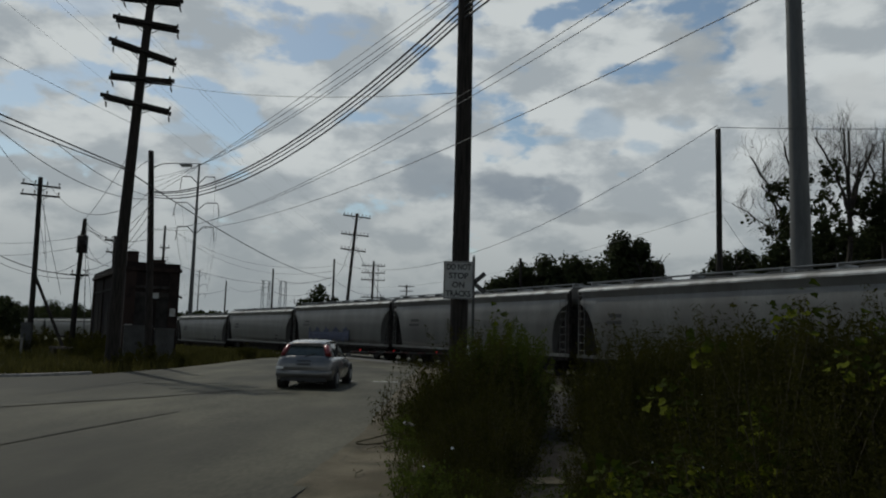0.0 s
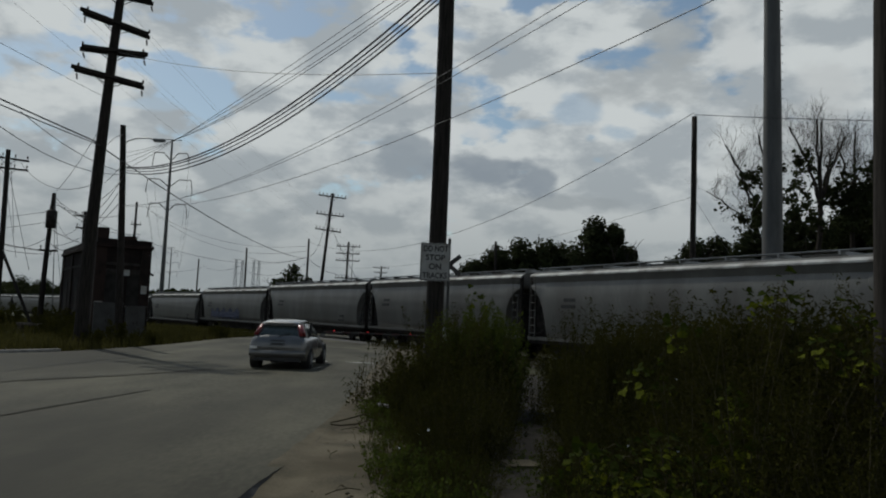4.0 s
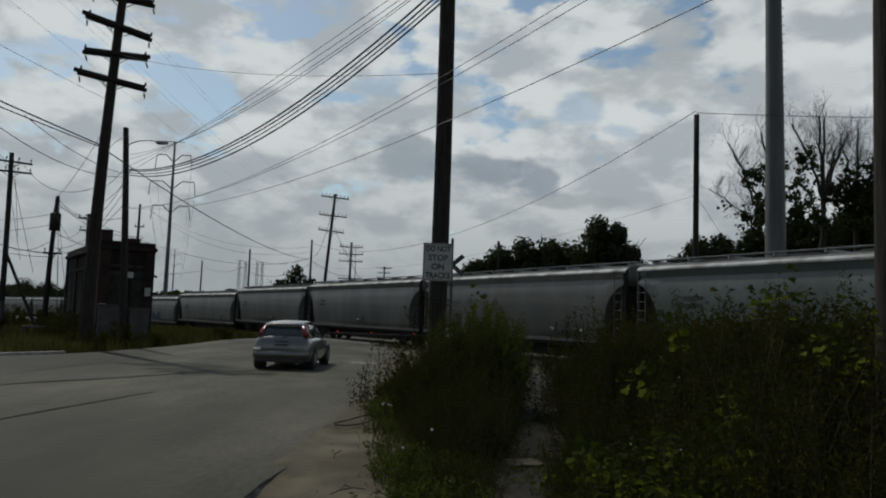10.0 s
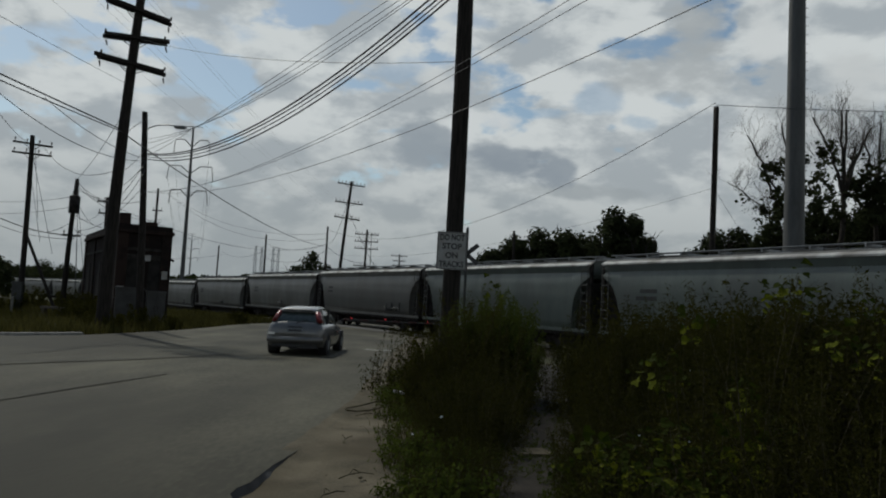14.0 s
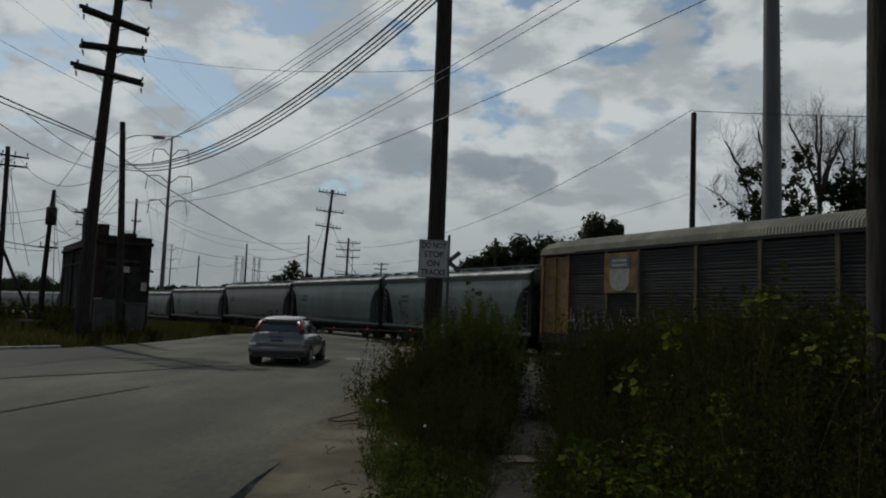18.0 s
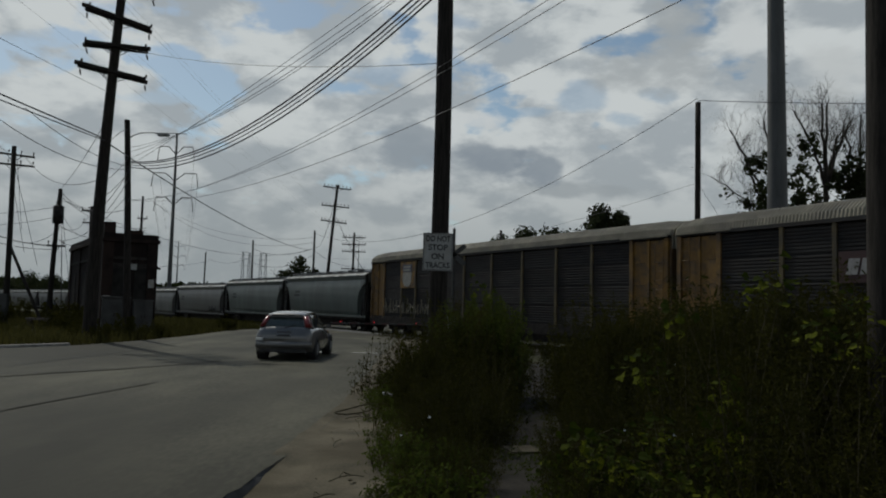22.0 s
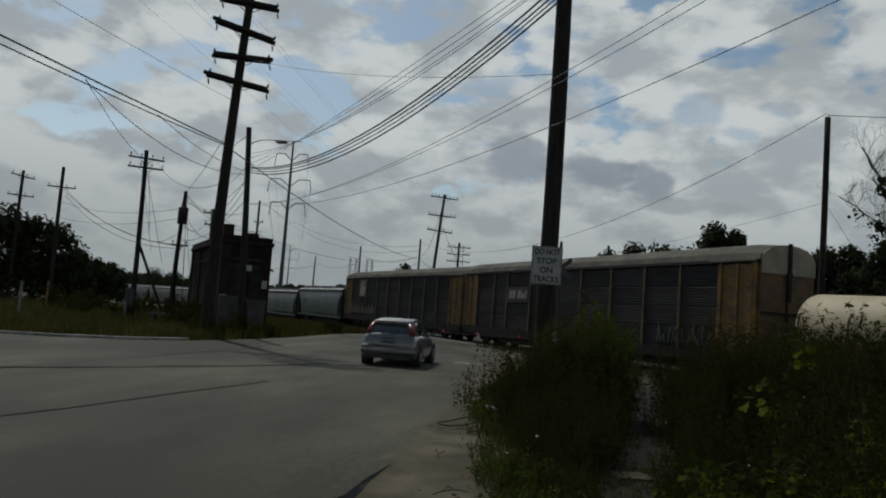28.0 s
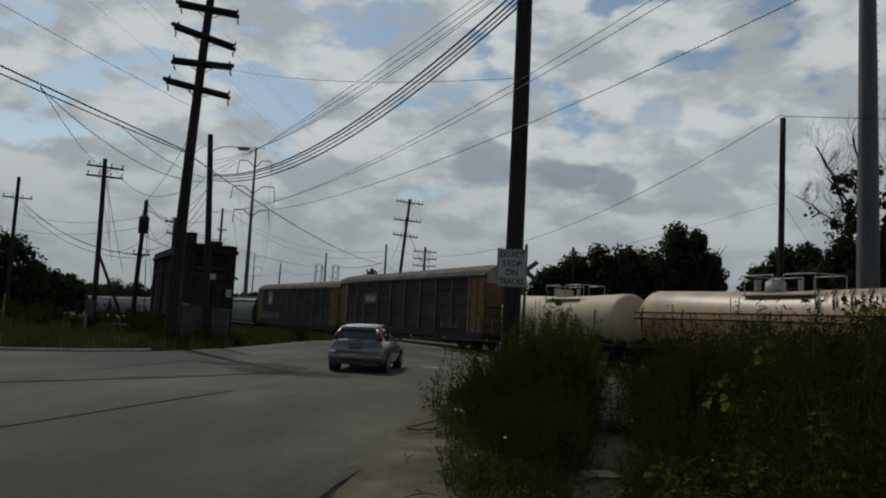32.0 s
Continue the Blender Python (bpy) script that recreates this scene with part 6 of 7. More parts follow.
for x, y, s in ((0.95, 13.2, 1.02), (1.3, 13.6, 1.12), (0.7, 13.6, 0.95), (1.55, 14.1, 1.05), (1.05, 14.5, 1.08), (0.6, 13.0, 0.9), (0.85, 12.8, 0.95), (1.1, 12.9, 1.0), (1.35, 13.1, 1.05), (1.15, 13.6, 1.06), (0.9, 14.0, 1.0), (1.4, 14.4, 1.06), (0.75, 13.3, 0.98)):
    light.append((x, y, s))
# the large bank to the side of the path
y = 4.4
while y < 22:
    x = path_right(y) + 0.42
    xmax = 3.2 + y * 0.68
    while x < xmax:
        d = x - path_right(y)
        s = min(1.0, 0.42 + 0.3 * d) * (1.0 + 0.42 * min(1, max(0, d - 1.4) / 2.0)) * min(1.0, 0.62 + 0.12 * max(0, y - 5.2))
        if (x - 4.25) ** 2 + (y - 6.55) ** 2 > 0.2 and to_track(x, y) > 3.2:
            spots.append((x + r5.uniform(-0.3, 0.3), y + r5.uniform(-0.3, 0.3), s * r5.uniform(0.8, 1.22)))
        if r5.random() < 0.34 and d > 0.9 and to_track(x, y) > 3.2:
            tall.append((x + r5.uniform(-0.3, 0.3), y, r5.uniform(0.8, 1.15)))
        x += 0.85 if y < 12 else 1.15
    y += 0.78 if y < 12 else 1.15
for x, y, s in ((2.75, 9.6, 1.15), (2.5, 10.0, 1.1), (3.15, 10.0, 1.18), (3.4, 9.3, 1.1), (2.3, 9.4, 0.9), (2.9, 10.4, 1.2), (3.6, 10.2, 1.15), (4.9, 9.2, 1.05), (5.4, 9.0, 1.1), (4.7, 8.4, 1.0), (5.1, 7.8, 1.05), (4.7, 7.4, 1.0), (5.7, 8.3, 1.12), (3.9, 9.0, 0.95), (2.5, 11.2, 1.08), (2.8, 11.3, 1.04), (3.0, 11.6, 1.1), (3.4, 11.4, 1.02), (3.6, 11.2, 1.05), (2.35, 12.4, 1.0), (3.2, 13.0, 1.05), (4.2, 12.4, 1.05), (4.8, 12.0, 1.0), (5.4, 12.6, 1.05), (4.4, 13.6, 1.0), (3.5, 7.7, 0.95), (3.8, 8.0, 1.0), (4.1, 8.3, 1.08), (4.4, 8.0, 1.1), (4.0, 7.5, 1.0), (4.7, 8.8, 1.15), (4.3, 9.2, 1.12), (5.0, 8.6, 1.2), (5.5, 9.6, 1.25), (4.8, 9.8, 1.18), (5.9, 9.4, 1.25), (6.2, 10.2, 1.25), (5.2, 10.4, 1.2), (6.6, 9.8, 1.25), (4.9, 7.2, 1.05), (5.3, 7.3, 1.1)):
    tall.append((x, y, s))
# scrub closing the end of the path before the track
for _ in range(70):
    y = r5.uniform(14.5, 30)
    x = r5.uniform(path_left(y) - 1.2, path_right(y) + 3.5)
    if to_track(x, y) > 4.4 and not path_left(y) - 0.15 < x < path_right(y) + 0.35:
        spots.append((x, y, r5.uniform(0.35, 0.62)))
place(DARK_W, [q for q in spots if q[1] < 11.5], 21)
FAR_W = [{"ob": weed(1.6, 0.75, 34, 0.085, LEAF_WEED, "dense dark weeds towards the track", 52, 0.09, "diamond", 0.34)} for _ in range(2)]
for q, x in zip(FAR_W, (3.4, 4.6)):
    q["ob"].matrix_basis = Matrix.Translation((x, 15.8, gz(x, 15.8) - 0.1))
field(FAR_W, [q for q in spots if q[1] >= 11.5], 22, "dark weeds and scrub between the path and the track")
place(TALL_W, tall, 22)
place(LIGHT_W, light, 23)
place(LOW_W, low + [(path_left(yy) + 0.3 + 0.12 * math.sin(yy * 5), yy, 0.4 + 0.15 * math.sin(yy * 7)) for yy in (7.0, 7.6, 8.3, 9.1, 9.9, 10.8, 11.8)] + [(path_right(yy) - 0.02 + 0.1 * math.sin(yy * 4), yy, 0.5 + 0.15 * math.sin(yy * 6)) for yy in (9.2, 10.0, 11.0, 12.2)] + [(path_right(yy) + 0.1 + 0.1 * math.sin(yy * 3), yy, 0.6) for yy in (5.6, 6.1, 6.6, 7.1, 7.7, 8.3)], 24)

# vine over the weeds nearest the path
def vine(label, n, size, height, spread):
    v = thing("vine", Matrix.Identity(4), label, "vine", "vines over the weeds")
    cs, ns, lines = [], [], []
    for k in range(max(2, n // 20)):
        a, rr = rng.uniform(0, 6.28), spread * math.sqrt(rng.random())
        x, yv, z = rr * math.cos(a), rr * math.sin(a), height * rng.uniform(0.4, 1.0)
        line = [(x, yv, max(0, z - 0.5))]
        for j in range(20):
            x, yv, z = x + rng.normal(0.02, 0.06), yv + rng.normal(-0.03, 0.06), max(0.08, z + rng.normal(-0.015, 0.05))
            line.append((x, yv, z))
            cs.append((x + rng.normal(0, 0.05), yv + rng.normal(0, 0.05), z + rng.normal(0.02, 0.03)))
            ns.append((rng.normal(0, 0.45), -0.5 + rng.normal(0, 0.4), 0.9))
        lines.append(line)
    stems_mesh("runner", lines, 0.006, STEM, v)
    leaf_cloud("leaves", cs, ns, size, LEAF_VINE, v, "lobed", "yellow-green lobed vine leaves")
    return v


VINE = [{"ob": vine("yellow-green vine sprawling over dark weeds", 200, 0.08, 0.8, 0.6)} for _ in range(3)]
vspots = [(1.45, 6.9, 0.8), (1.3, 6.2, 0.6), (1.7, 6.3, 0.75), (2.3, 6.3, 0.85), (1.7, 7.3, 0.7), (1.9, 5.7, 0.7), (2.2, 7.6, 0.9), (3.3, 7.1, 1.0)]
place(VINE, vspots, 31)
SPRAY = []
for _ in range(3):
    sp_ = thing("vine_spray", Matrix.Identity(4), "bright yellow-green vine spray hanging on the weeds", "vine", "vines over the weeds")
    cs = [tuple(rng.normal(0, 0.1, 3)) for _ in range(15)]
    stems_mesh("runner", [[(0, 0.05, -0.5), (0.05, 0, -0.2), (0, 0, 0), (0.1, -0.05, 0.12)]], 0.006, STEM, sp_)
    leaf_cloud("leaves", cs, [(rng.normal(0, 0.4), -0.6 + rng.normal(0, 0.3), 0.7) for _ in cs], 0.085, LEAF_VINE, sp_, "lobed", "yellow-green lobed vine leaves")
    SPRAY.append(sp_)
sprays = [(2.22, 8.0, 1.01), (2.49, 8.0, 0.93), (2.93, 9.0, 1.49), (3.29, 7.5, 1.85), (3.52, 7.5, 1.9), (3.42, 8.0, 1.85), (3.48, 7.0, 1.41), (3.74, 7.0, 1.36), (3.84, 6.8, 1.33), (1.99, 6.5, 0.6), (2.07, 6.3, 0.55), (2.36, 6.2, 0.62), (1.45, 7.0, 0.4), (1.5, 6.7, 0.36), (1.63, 6.4, 0.36), (1.77, 6.0, 0.4), (2.06, 5.7, 0.42), (2.72, 6.8, 0.85), (2.74, 7.0, 0.95), (1.02, 13.0, 1.9), (4.12, 7.0, 1.8), (4.1, 6.8, 1.59), (3.96, 7.2, 1.69)]
for i, (x, y, z) in enumerate(sprays):
    m = Matrix.Translation((x - 0.02, y - 0.4, z + 0.06)) @ pose(0, 0, 0, r5.uniform(-25, 25), r5.uniform(-25, 25), r5.uniform(-40, 40))
    if i < 3:
        SPRAY[i].matrix_basis = m
    else:
        copy_thing(SPRAY[i % 3], m).scale = (r5.uniform(0.6, 1.1),) * 3
fl = thing("wild_flowers", Matrix.Identity(4), "scattered small white wild flowers among the weeds", "flowers")
tagged(fl, kind="stuff")
fc = [(2.7 + r5.uniform(-0.9, 2.3), 6.9 + r5.uniform(-0.8, 2.2), r5.uniform(0.35, 1.3)) for _ in range(9)] + [(r5.uniform(-0.3, 0.2), r5.uniform(7, 9), r5.uniform(0.3, 0.6)) for _ in range(3)]
leaf_cloud("petals", fc, [(0, -1, 0.6)] * len(fc), 0.024, FLOWER, fl, "lobed")

# tall stalks at the corner of the weeds beside the road
stalk = {"ob": weed(1.35, 0.28, 9, 0.06, LEAF_WEED, "thin bare-stemmed weeds leaning over the road edge", 24, 0.02, "diamond", 0.5)}
place([stalk], [(-0.95, 14.6, 1.0), (-1.0, 13.9, 0.8), (-0.75, 15.2, 0.9)], 41)

# grass on the verge
def grass(name, n, region, h0, h1, label, width=0.02):
    verts, faces = [], []
    k = 0
    while k < n:
        x, y, ok = region()
        if not ok:
            continue
        k += 1
        h, a = rng.uniform(h0, h1), rng.uniform(0, 6.28)
        dx, dy = rng.normal(0, 0.25) * h, rng.normal(0, 0.25) * h
        z, b = gz(x, y) - 0.1, len(verts)
        wx, wy = width * math.cos(a), width * math.sin(a)
        verts += [(x - wx, y - wy, z), (x + wx, y + wy, z), (x + dx * 0.4 + wx * 0.6, y + dy * 0.4 + wy * 0.6, z + h * 0.6), (x + dx * 0.4 - wx * 0.6, y + dy * 0.4 - wy * 0.6, z + h * 0.6), (x + dx, y + dy, z + h)]
        faces += [(b, b + 1, b + 2, b + 3), (b + 3, b + 2, b + 4)]
    return tagged(mesh_part(name, verts, faces, GRASS, None, label), label, "grass", "", "stuff")


def verge():
    y = 22.2 + 48 * rng.random() ** 1.5
    x = left_edge(y) - 0.15 - rng.random() ** 1.2 * 48
    clump = noise.noise((x * 0.5, y * 0.5, 9)) + 0.35 * noise.noise((x * 2, y * 2, 4))
    return x, y, clump > rng.uniform(-0.7, 0.3) and to_track(x, y) > 5.5


def strip():
    y = rng.uniform(34, 60)
    x = -10.9 - rng.random() * 6
    return x, y, to_track(x, y) > 5.0


grass("grass", 42000, verge, 0.2, 0.6, "long unmown grass on the verge", 0.025)
grass("grass", 6000, strip, 0.12, 0.35, "thin grass between road and track", 0.025)


def shoulder_tufts():
    y = rng.uniform(5, 16)
    x = left_bound(y) + rng.normal(0.3, 0.14)
    return x, y, True


grass("grass", 3500, shoulder_tufts, 0.06, 0.28, "tufts of grass along the dirt shoulder", 0.006)
VW = [{"ob": weed(0.9, 0.5, 22, 0.11, LEAF_WEED, "dark scrub growing in the verge grass", 40)} for _ in range(2)]
place(VW, [(-17.3, 38.6, 1.5), (-18.4, 40.2, 1.7), (-19.4, 41.9, 1.8), (-20.5, 43.6, 1.8), (-12.6, 30.0, 1.0), (-13.6, 30.6, 0.9), (-12.3, 32.6, 0.9), (-13.0, 33.2, 1.3), (-12.0, 33.9, 0.9), (-13.9, 31.6, 0.8), (-15.6, 34.6, 0.9), (-11.6, 34.3, 0.7), (-16.5, 36.2, 1.2), (-18.5, 38.5, 1.1), (-21.6, 44.6, 1.2), (-24.6, 44.0, 1.3), (-11.2, 43.4, 1.1), (-11.9, 45.8, 0.9), (-26, 42, 1.2), (-29, 46, 1.6), (-22.5, 46.5, 1.5), (-31, 52, 1.8), (-34, 55, 2.0), (-27.5, 52, 1.6), (-24.5, 54, 1.6), (-37, 56, 2.0), (-29, 60, 1.9), (-40, 52, 1.8), (-33, 62, 2.2), (-25.5, 62, 1.7)], 43)


# ---- trees ----
def branches(base, direction, length, radius, depth, out, spread=0.55, tips=None, up=0.12, thin=0.55):
    d = Vector(direction).normalized()
    p = Vector(base)
    line = [p.copy()]
    n = 4
    for i in range(n):
        d = (d + Vector((rng.normal(0, 0.17), rng.normal(0, 0.17), up * rng.random()))).normalized()
        p = p + d * length / n
        line.append(p.copy())
    out.append((line, radius))
    if depth == 0:
        if tips is not None:
            tips.append(p)
        return
    k = 3
    for i in range(k):
        j = 2 + i % 3
        a = rng.uniform(0, 6.28)
        side = d.orthogonal().normalized()
        side = Matrix.Rotation(a, 3, d) @ side
        nd = (d + side * spread * rng.uniform(0.7, 1.5)).normalized()
        branches(line[min(j, n)], nd, length * rng.uniform(0.55, 0.82), radius * thin, depth - 1, out, spread, tips, up, thin)


def limbs_mesh(name, segs, mat, parent):
    verts, faces = [], []
    for line, r in segs:
        base, m, sides = len(verts), len(line), 5 if r > 0.05 else 3
        for i, p in enumerate(line):
            q = r * (1 - 0.5 * i / (m - 1))
            for k in range(sides):
                a = 2 * math.pi * k / sides
                verts.append((p.x + q * math.cos(a), p.y + q * math.sin(a), p.z + 0.3 * q * math.sin(a)))
        for i in range(m - 1):
            for k in range(sides):
                a, b = base + i * sides + k, base + i * sides + (k + 1) % sides
                faces.append((a, b, b + sides, a + sides))
    return mesh_part(name, verts, faces, mat, parent)


def leafy_tree(x, y, height, width, label, n=2600, leaf=0.42, low=0.15, blobs=20):
    t = thing("tree", Matrix.Translation((x, y, gz(x, y) - 0.2)), label, "tree")
    segs, tips = [], []
    branches((0, 0, 0), (0, 0, 1), height * 0.4, height * 0.025, 3, segs, 0.6, tips)
    limbs_mesh("trunk", segs[:1], BARK, t)
    limbs_mesh("limb_work", segs[1:], BARK, t)
    cs, ns = [], []
    for b in range(blobs):
        u = (b + 0.5) / blobs
        br = min(width, height) * rng.uniform(0.19, 0.29) * (1.1 - 0.35 * u)
        zc = height * low + br * 0.6 + (height - br * 0.95 - height * low - br * 0.6) * u
        a = b * 2.4 + rng.uniform(-0.6, 0.6)
        ring = max(0.0, width / 2 * math.sqrt(max(0.0, 1 - max(0, (u - 0.35) / 0.65) ** 2)) - br * 0.7) * rng.uniform(0.5, 1.05)
        c = np.array((ring * math.cos(a), ring * math.sin(a), zc))
        m = n // blobs
        v = rng.normal(size=(m, 3))
        v /= np.linalg.norm(v, axis=1, keepdims=True)
        rad = br * (0.3 + 0.75 * rng.random(m) ** 0.7)
        q = c + v * rad[:, None] * np.array((1, 1, 0.85))
        cs += q.tolist()
        ns += (v + rng.normal(0, 0.5, size=(m, 3)) + np.array((0, 0, 0.4))).tolist()
    leaf_cloud("crown", cs, ns, leaf, LEAF_TREE, t, "diamond", "", 0.7)
    return t


def at_az(az, d):
    return d * math.tan(radians(az)), d


def limb_tree(x, y, fork, limbs, clumps, label, radius=0.3):
    """A trunk that forks into crooked limbs with fine bare twigs and a few leafy clumps."""
    t = thing("half_bare_tree", Matrix.Translation((x, y, gz(x, y) - 0.2)), label, "tree")
    trunk, work = [], []
    p = [Vector((0.25 * math.sin(k * 1.3 + x), 0, fork * k / 5)) for k in range(6)]
    trunk.append((p, radius))
    for dx, dy, z in limbs:
        a, b = p[-1 if z > fork + 1 else -2], Vector((dx, dy, z))
        line, n = [], 9
        for k in range(n + 1):
            u = k / n
            q = a.lerp(b, u) + Vector((0, 0, 0.12 * (b - a).length * math.sin(math.pi * u) * (0.7 if z > fork + 2 else 0.25)))
            q += 0.06 * (b - a).length * math.sin(math.pi * u) * Vector((noise.noise((k * 0.7, dx, 1)), noise.noise((k * 0.7, z, 5)), noise.noise((k * 0.7, dx, 9))))
            line.append(q)
        work.append((line, radius * 0.42))
        for k in range(3, n + 1):
            for _ in range(2):
                d = (b - a).normalized() + Vector((rng.normal(0, 0.75), rng.normal(0, 0.75), rng.normal(0.25, 0.5)))
                branches(line[k], d, rng.uniform(0.8, 1.5) * (1.25 - 0.05 * k), 0.04 - 0.002 * k, 3, work, 0.7, None, 0.05, 0.6)
    limbs_mesh("trunk", trunk, BARK, t)
    limbs_mesh("branch_work", work, BARK, t)
    cs, ns = [], []
    for dx, dz, r in clumps:
        for _ in range(int(13 * r)):
            c = np.array((dx, 0, dz)) + rng.normal(0, 0.55, 3) * r
            v = rng.normal(size=(22, 3))
            cs += (c + v * 0.2 * r ** 0.5).tolist()
            ns += (v + np.array((0, 0, 0.4))).tolist()
    leaf_cloud("crown", cs, ns, 0.3, LEAF_TREE, t, "diamond", "dark leafy clumps", 0.7)
    return t


# half-bare and leafy trees behind the train
HALF_BARE = "half-bare tree with fine twigs and dark leafy clumps"
limb_tree(24.3, 50, 7.0, [(-5.0, 0, 11.4), (-3.5, 0.5, 14.8), (-1.6, -0.5, 15.3), (-2.6, 0.8, 12.8)], [(-1.8, 12.3, 1.0), (-2.0, 10.2, 1.1), (-1.0, 9.0, 1.2), (0.4, 9.0, 1.2)], HALF_BARE)
limb_tree(27.0, 50, 10.8, [(-1.7, 0.5, 16.3), (-0.3, -0.5, 16.6), (0.6, 0.5, 16.8), (2.0, 0, 15.6), (1.2, 0.3, 14.5)], [(-1.4, 13.4, 1.0), (-1.6, 11.4, 0.9), (-0.9, 9.6, 1.0), (1.3, 11.6, 1.4), (1.4, 9.6, 1.5), (2.4, 11.0, 1.4)], HALF_BARE)
limb_tree(30.2, 51, 9.5, [(-1.2, 0, 15.4), (0.4, 0.5, 16.4), (1.6, 0, 15.0)], [(-0.4, 12.2, 1.4), (0.8, 11.5, 1.5), (-1.2, 10.2, 1.4), (1.5, 13.2, 1.3)], HALF_BARE)
limb_tree(34.0, 52, 9.5, [(-1.6, 0, 15.4), (0.4, 0.5, 17.0), (1.8, 0, 15.6)], [(-0.4, 12.2, 1.4), (0.8, 11.5, 1.5), (-1.2, 10.2, 1.4)], HALF_BARE)
for az, d, h, w in ((24.0, 54, 9.6, 4.6), (25.7, 53, 10.0, 4.4), (26.9, 56, 10.8, 5.0), (28.4, 55, 10.6, 5.0), (29.9, 54, 11.6, 5.4), (31.8, 53, 14.2, 7.0), (33, 56, 14.5, 9), (34.5, 54, 15.4, 8), (30.3, 57, 10.8, 8.0), (24.6, 58, 9.2, 7.0), (27.4, 58, 9.8, 8.0), (37.5, 55, 15, 8), (22.4, 60, 8.3, 5.0)):
    leafy_tree(*at_az(az, d), h, w, "dark leafy tree beyond the train", 4200, 0.34)
# tree line in the middle distance
for az, d, h, w in ((4.0, 66, 7.7, 5.5), (5.8, 66, 9.0, 6), (7.6, 67, 9.9, 7), (9.6, 67, 10.0, 7), (11.4, 69, 10.0, 7), (13.2, 66, 12.0, 5.6), (14.6, 66, 11.4, 4.6), (15.7, 68, 9.6, 4.0), (18.8, 70, 9.0, 5), (20.4, 67, 10.6, 5.5), (21.9, 67, 10.8, 5.5), (12.5, 76, 10.0, 10), (9, 78, 9.8, 10), (5.0, 80, 8.2, 9), (7, 74, 9, 9), (19.6, 76, 8.6, 8)):
    leafy_tree(*at_az(az, d), h, w, "dark rounded tree beyond the train", 5600, 0.36, 0.0, 26)
for az, d, h, w in ((-9.4, 112, 10.2, 6.0), (-10.5, 114, 8.2, 5), (-8.4, 115, 8.4, 5), (-17.6, 130, 6.4, 6), (-16.9, 150, 6.5, 6)):
    leafy_tree(*at_az(az, d), h, w, "small dark tree beside the far poles", 1500, 0.5, 0.05)
# scrub along the far side of the track
SCRUB = [{"ob": weed(1.5, 1.6, 40, 0.2, LEAF_WEED, "dark scrub along the far side of the track", 45)} for _ in range(2)]
field(FAR_W, [(*on_track(s + r5.uniform(-0.4, 0.4), 3.7 + r5.uniform(-0.4, 0.4), 0)[:2], r5.uniform(0.3, 0.5)) for s in [-12 + 1.3 * k for k in range(110)] if not 43 < s < 69], 52, "low dark weeds along the near side of the track")
field(SCRUB, [(*on_track(s, -6.5 + r5.uniform(-0.6, 0.6), 0)[:2], r5.uniform(0.85, 1.3)) for s in range(-30, 120, 2) if not 44 < s < 70], 51, "dark scrub along the far side of the track")
for q in SCRUB:
    q["ob"].matrix_basis = Matrix.Translation((*on_track(-34, -7, 0)[:2], -0.2))
# trees at the far side of the verge
for az, d, h, w in ((-38.5, 64, 10.8, 9), (-36.6, 66, 9.6, 7), (-35.0, 68, 9.0, 7), (-33.6, 70, 8.3, 6), (-32.6, 74, 6.0, 5), (-41, 62, 12, 10), (-44, 60, 12, 10), (-31.2, 84, 5.6, 6), (-30.2, 88, 5.4, 5.5), (-27.3, 190, 8, 10), (-26, 200, 9.5, 11), (-24.6, 210, 9, 10), (-28.6, 190, 7, 9), (-27.4, 235, 11.5, 12), (-28.8, 235, 10, 10), (-26, 240, 10.5, 11), (-24.4, 245, 11, 12)):
    leafy_tree(*at_az(az, d), h, w, "dark leafy tree at the edge of the verge", 2400, 0.45, 0.03)

# far woods along the horizon
fw_c, fw_n = [], []
for i in range(9000):
    a = rng.uniform(-math.pi, math.pi)
    R_ = rng.uniform(330, 380)
    top = 7.0 + 4.5 * noise.noise((math.cos(a) * 9, math.sin(a) * 9, 2)) + 2.0 * noise.noise((math.cos(a) * 40, math.sin(a) * 40, 2))
    fw_c.append((R_ * math.sin(a), R_ * math.cos(a), max(1, top) * math.sqrt(rng.random()) - 0.5))
    fw_n.append((rng.normal(), rng.normal(), 0.5))
fw = leaf_cloud("far_woods", fw_c, fw_n, 5.0, LEAF_TREE, None, "lobed", "low dark woods along the horizon")
tagged(fw, "low dark woods along the horizon", "woods", "", "stuff")

# ---- litter, twigs and stones ----
lit = thing("litter", Matrix.Translation((-0.5, 12.6, 0.16)) @ pose(0, 0, 0, 20, 10, 15), "crumpled white paper litter caught in the weeds", "litter")
part("paper", box(-0.1, 0.1, -0.04, 0.04, 0, 0.035, 0.012), LETTER_WHITE, lit)
for i, (x, y) in enumerate(((-0.85, 10.9), (-0.62, 7.15), (-0.75, 6.4), (-0.9, 9.0))):
    tw = thing("twig", Matrix.Translation((x, y, gz(x, y) - 0.0)) @ pose(0, 0, 0, 0, 0, 25 * i) @ Matrix.Scale(0.6, 4), "thin dead twig lying on the dirt shoulder", "twig", "dead twigs")
    p = [(-0.3, 0, 0.02), (-0.12, 0.05, 0.06), (0.08, 0.01, 0.09), (0.3, 0.07, 0.04)]
    part("stick", bm_pipe(bmesh.new(), p, 0.009, 5), STEM, tw)
    part("side_shoot", bm_pipe(bmesh.new(), [p[1], (-0.02, 0.14, 0.12), (0.12, 0.2, 0.05)], 0.006, 4), STEM, tw)
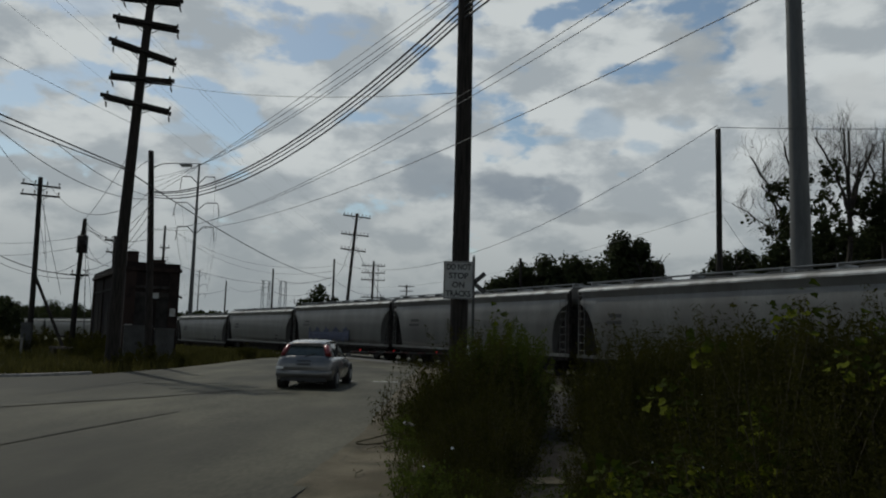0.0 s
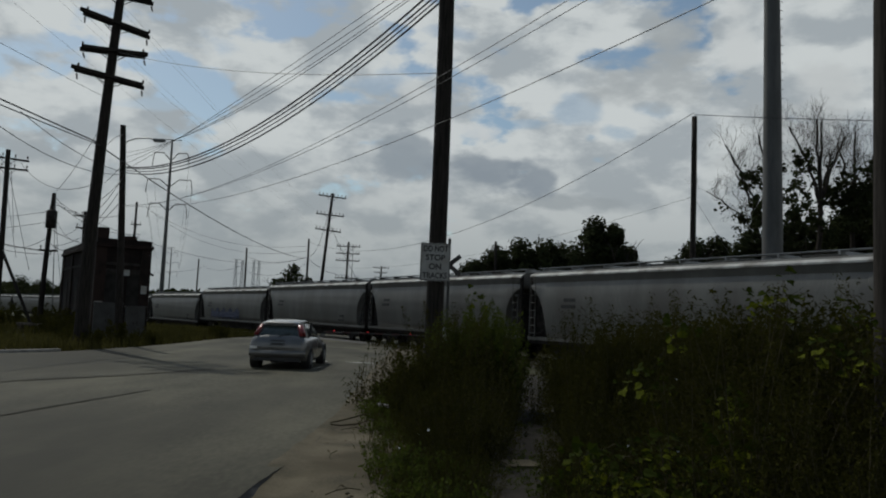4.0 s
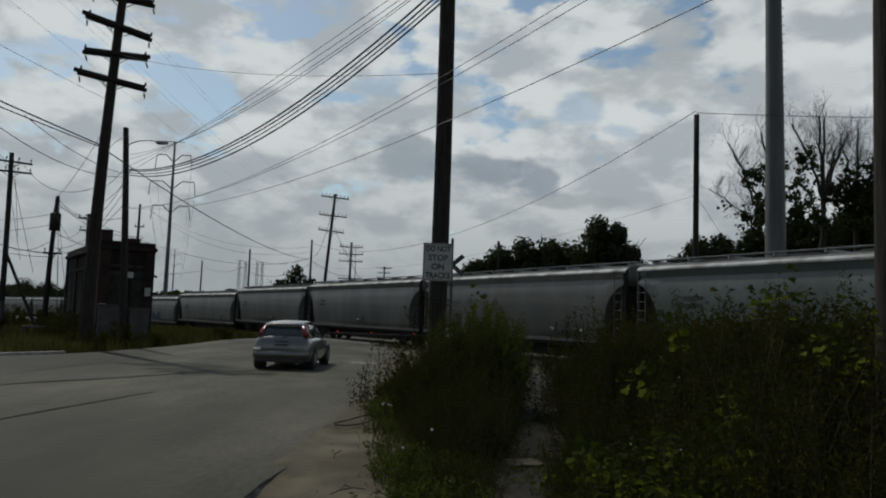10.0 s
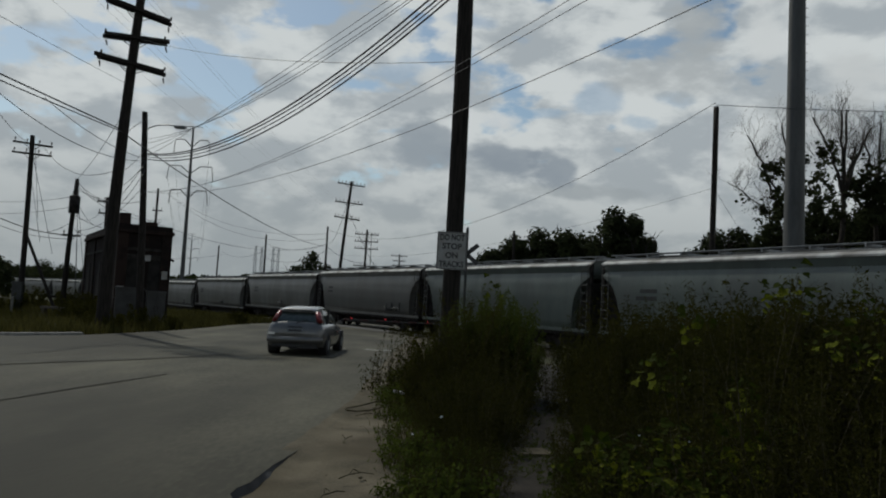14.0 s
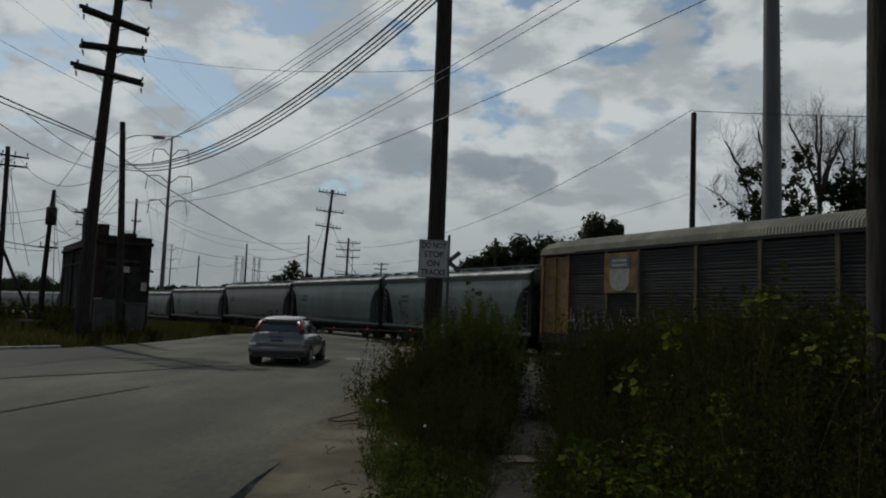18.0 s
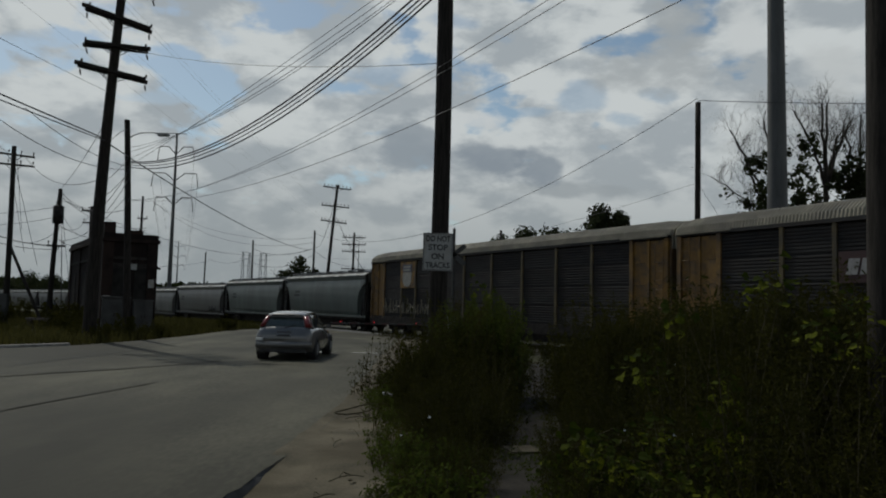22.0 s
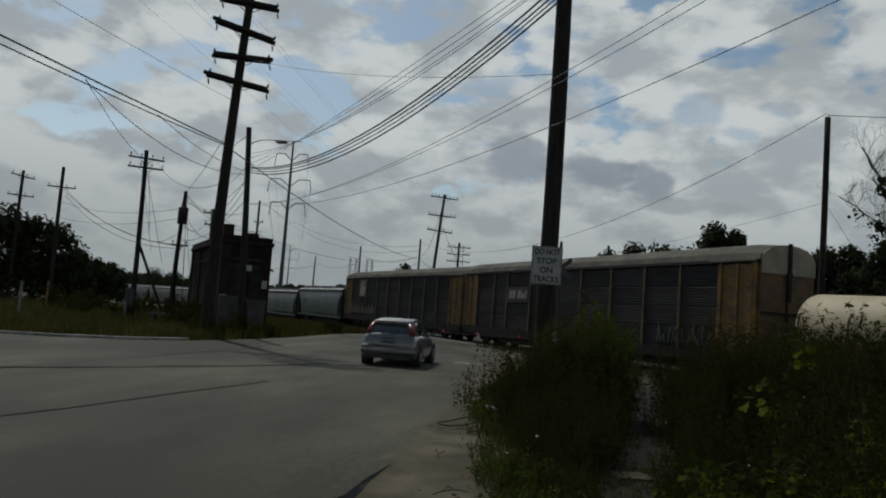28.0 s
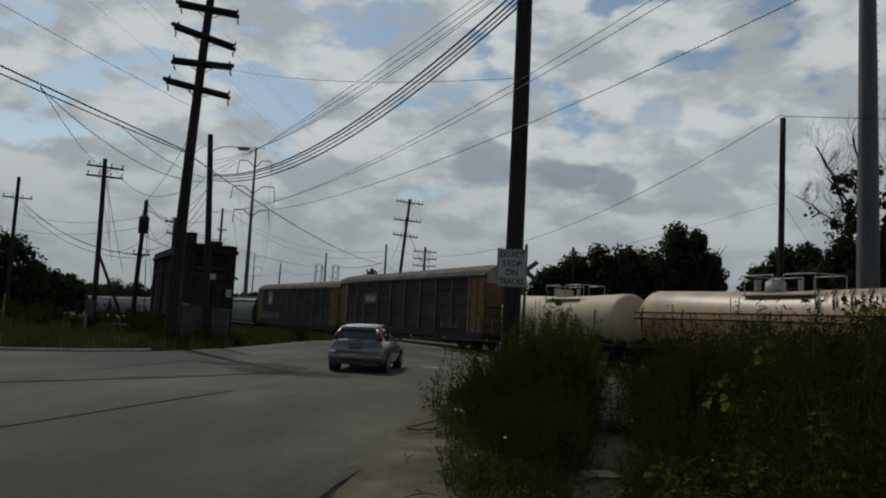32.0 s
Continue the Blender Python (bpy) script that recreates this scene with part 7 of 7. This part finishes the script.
loop = thing("bent_rod", Matrix.Translation((-1.0, 11.3, gz(-1, 11.3) + 0.03)) @ pose(0, 0, 0, 0, 0, 50), "dark bent rod lying in a hairpin on the dirt", "rod")
part("hairpin", bm_pipe(bmesh.new(), [(0.5, -0.1, 0.05), (0.1, -0.13, 0.02), (-0.2, -0.12, 0.02), (-0.3, -0.02, 0.03), (-0.22, 0.1, 0.03), (0.15, 0.14, 0.05), (0.55, 0.12, 0.1)], 0.011, 6), STEM, loop)
st = bmesh.new()
bmesh.ops.create_icosphere(st, subdivisions=1, radius=1.0)
for v in st.verts:
    v.co = Vector((v.co.x * 1.2, v.co.y, v.co.z * 0.55)) * (1 + 0.25 * noise.noise(v.co * 1.7))
stone0 = None
for i in range(150):
    if i >= 60:
        y = r5.uniform(16, 27)
        x = r5.uniform(path_left(y) - 0.1, path_right(y) + 0.2)
        s = r5.uniform(0.04, 0.11)
    elif i < 40:
        y = r5.uniform(5, 16)
        x = r5.uniform(edge_x(y) + 0.1, left_bound(y) + 0.2)
        s = r5.uniform(0.008, 0.03)
    else:
        y = r5.uniform(6, 13)
        x = r5.uniform(path_left(y), path_right(y))
        s = r5.uniform(0.015, 0.06)
    m = Matrix.Translation((x, y, gz(x, y) - 0.015)) @ pose(0, 0, 0, 0, 0, r5.uniform(0, 360)) @ Matrix.Diagonal((s, s, s, 1))
    if stone0 is None:
        stone0 = part("stone", st, DIRT, None, "", False, m)
        tagged(stone0, "small pale stone lying on the dirt", "stone", "stones on the dirt")
    else:
        o = new("stone", stone0.data)
        o.matrix_basis = m
        tagged(o, "small pale stone lying on the dirt", "stone", "stones on the dirt")
slab = thing("broken_slab", Matrix.Translation((1.22, 8.6, gz(1.2, 8.6) + 0.02)) @ pose(0, 0, 0, 3, 2, 20), "pale broken concrete slab in the path", "slab")
part("slab_piece", box(-0.22, 0.2, -0.16, 0.18, -0.04, 0.05, 0.02), DIRT, slab)

# ---- what moves ----
def motions():
    for car_ob, mid in TRAIN:
        rows = []
        for t in range(0, 33, 2):
            q = FRONT + SPEED * t + mid
            rows.append((t, Matrix.Translation(on_track(q)) @ pose(0, 0, 0, 0, 0, track_yaw(q))))
        walk(car_ob, rows)
        # the wheels of the cars that pass near roll along
        if mid < 110:
            for wheel in [o for o in car_ob.children_recursive if o.name.startswith("wheelset")]:
                seat = wheel.matrix_basis.copy()
                walk(wheel, [(i * 0.125, seat @ pose(0, 0, 0, 0, math.degrees(SPEED * i * 0.125 / 0.46), 0)) for i in range(257)])


motions()
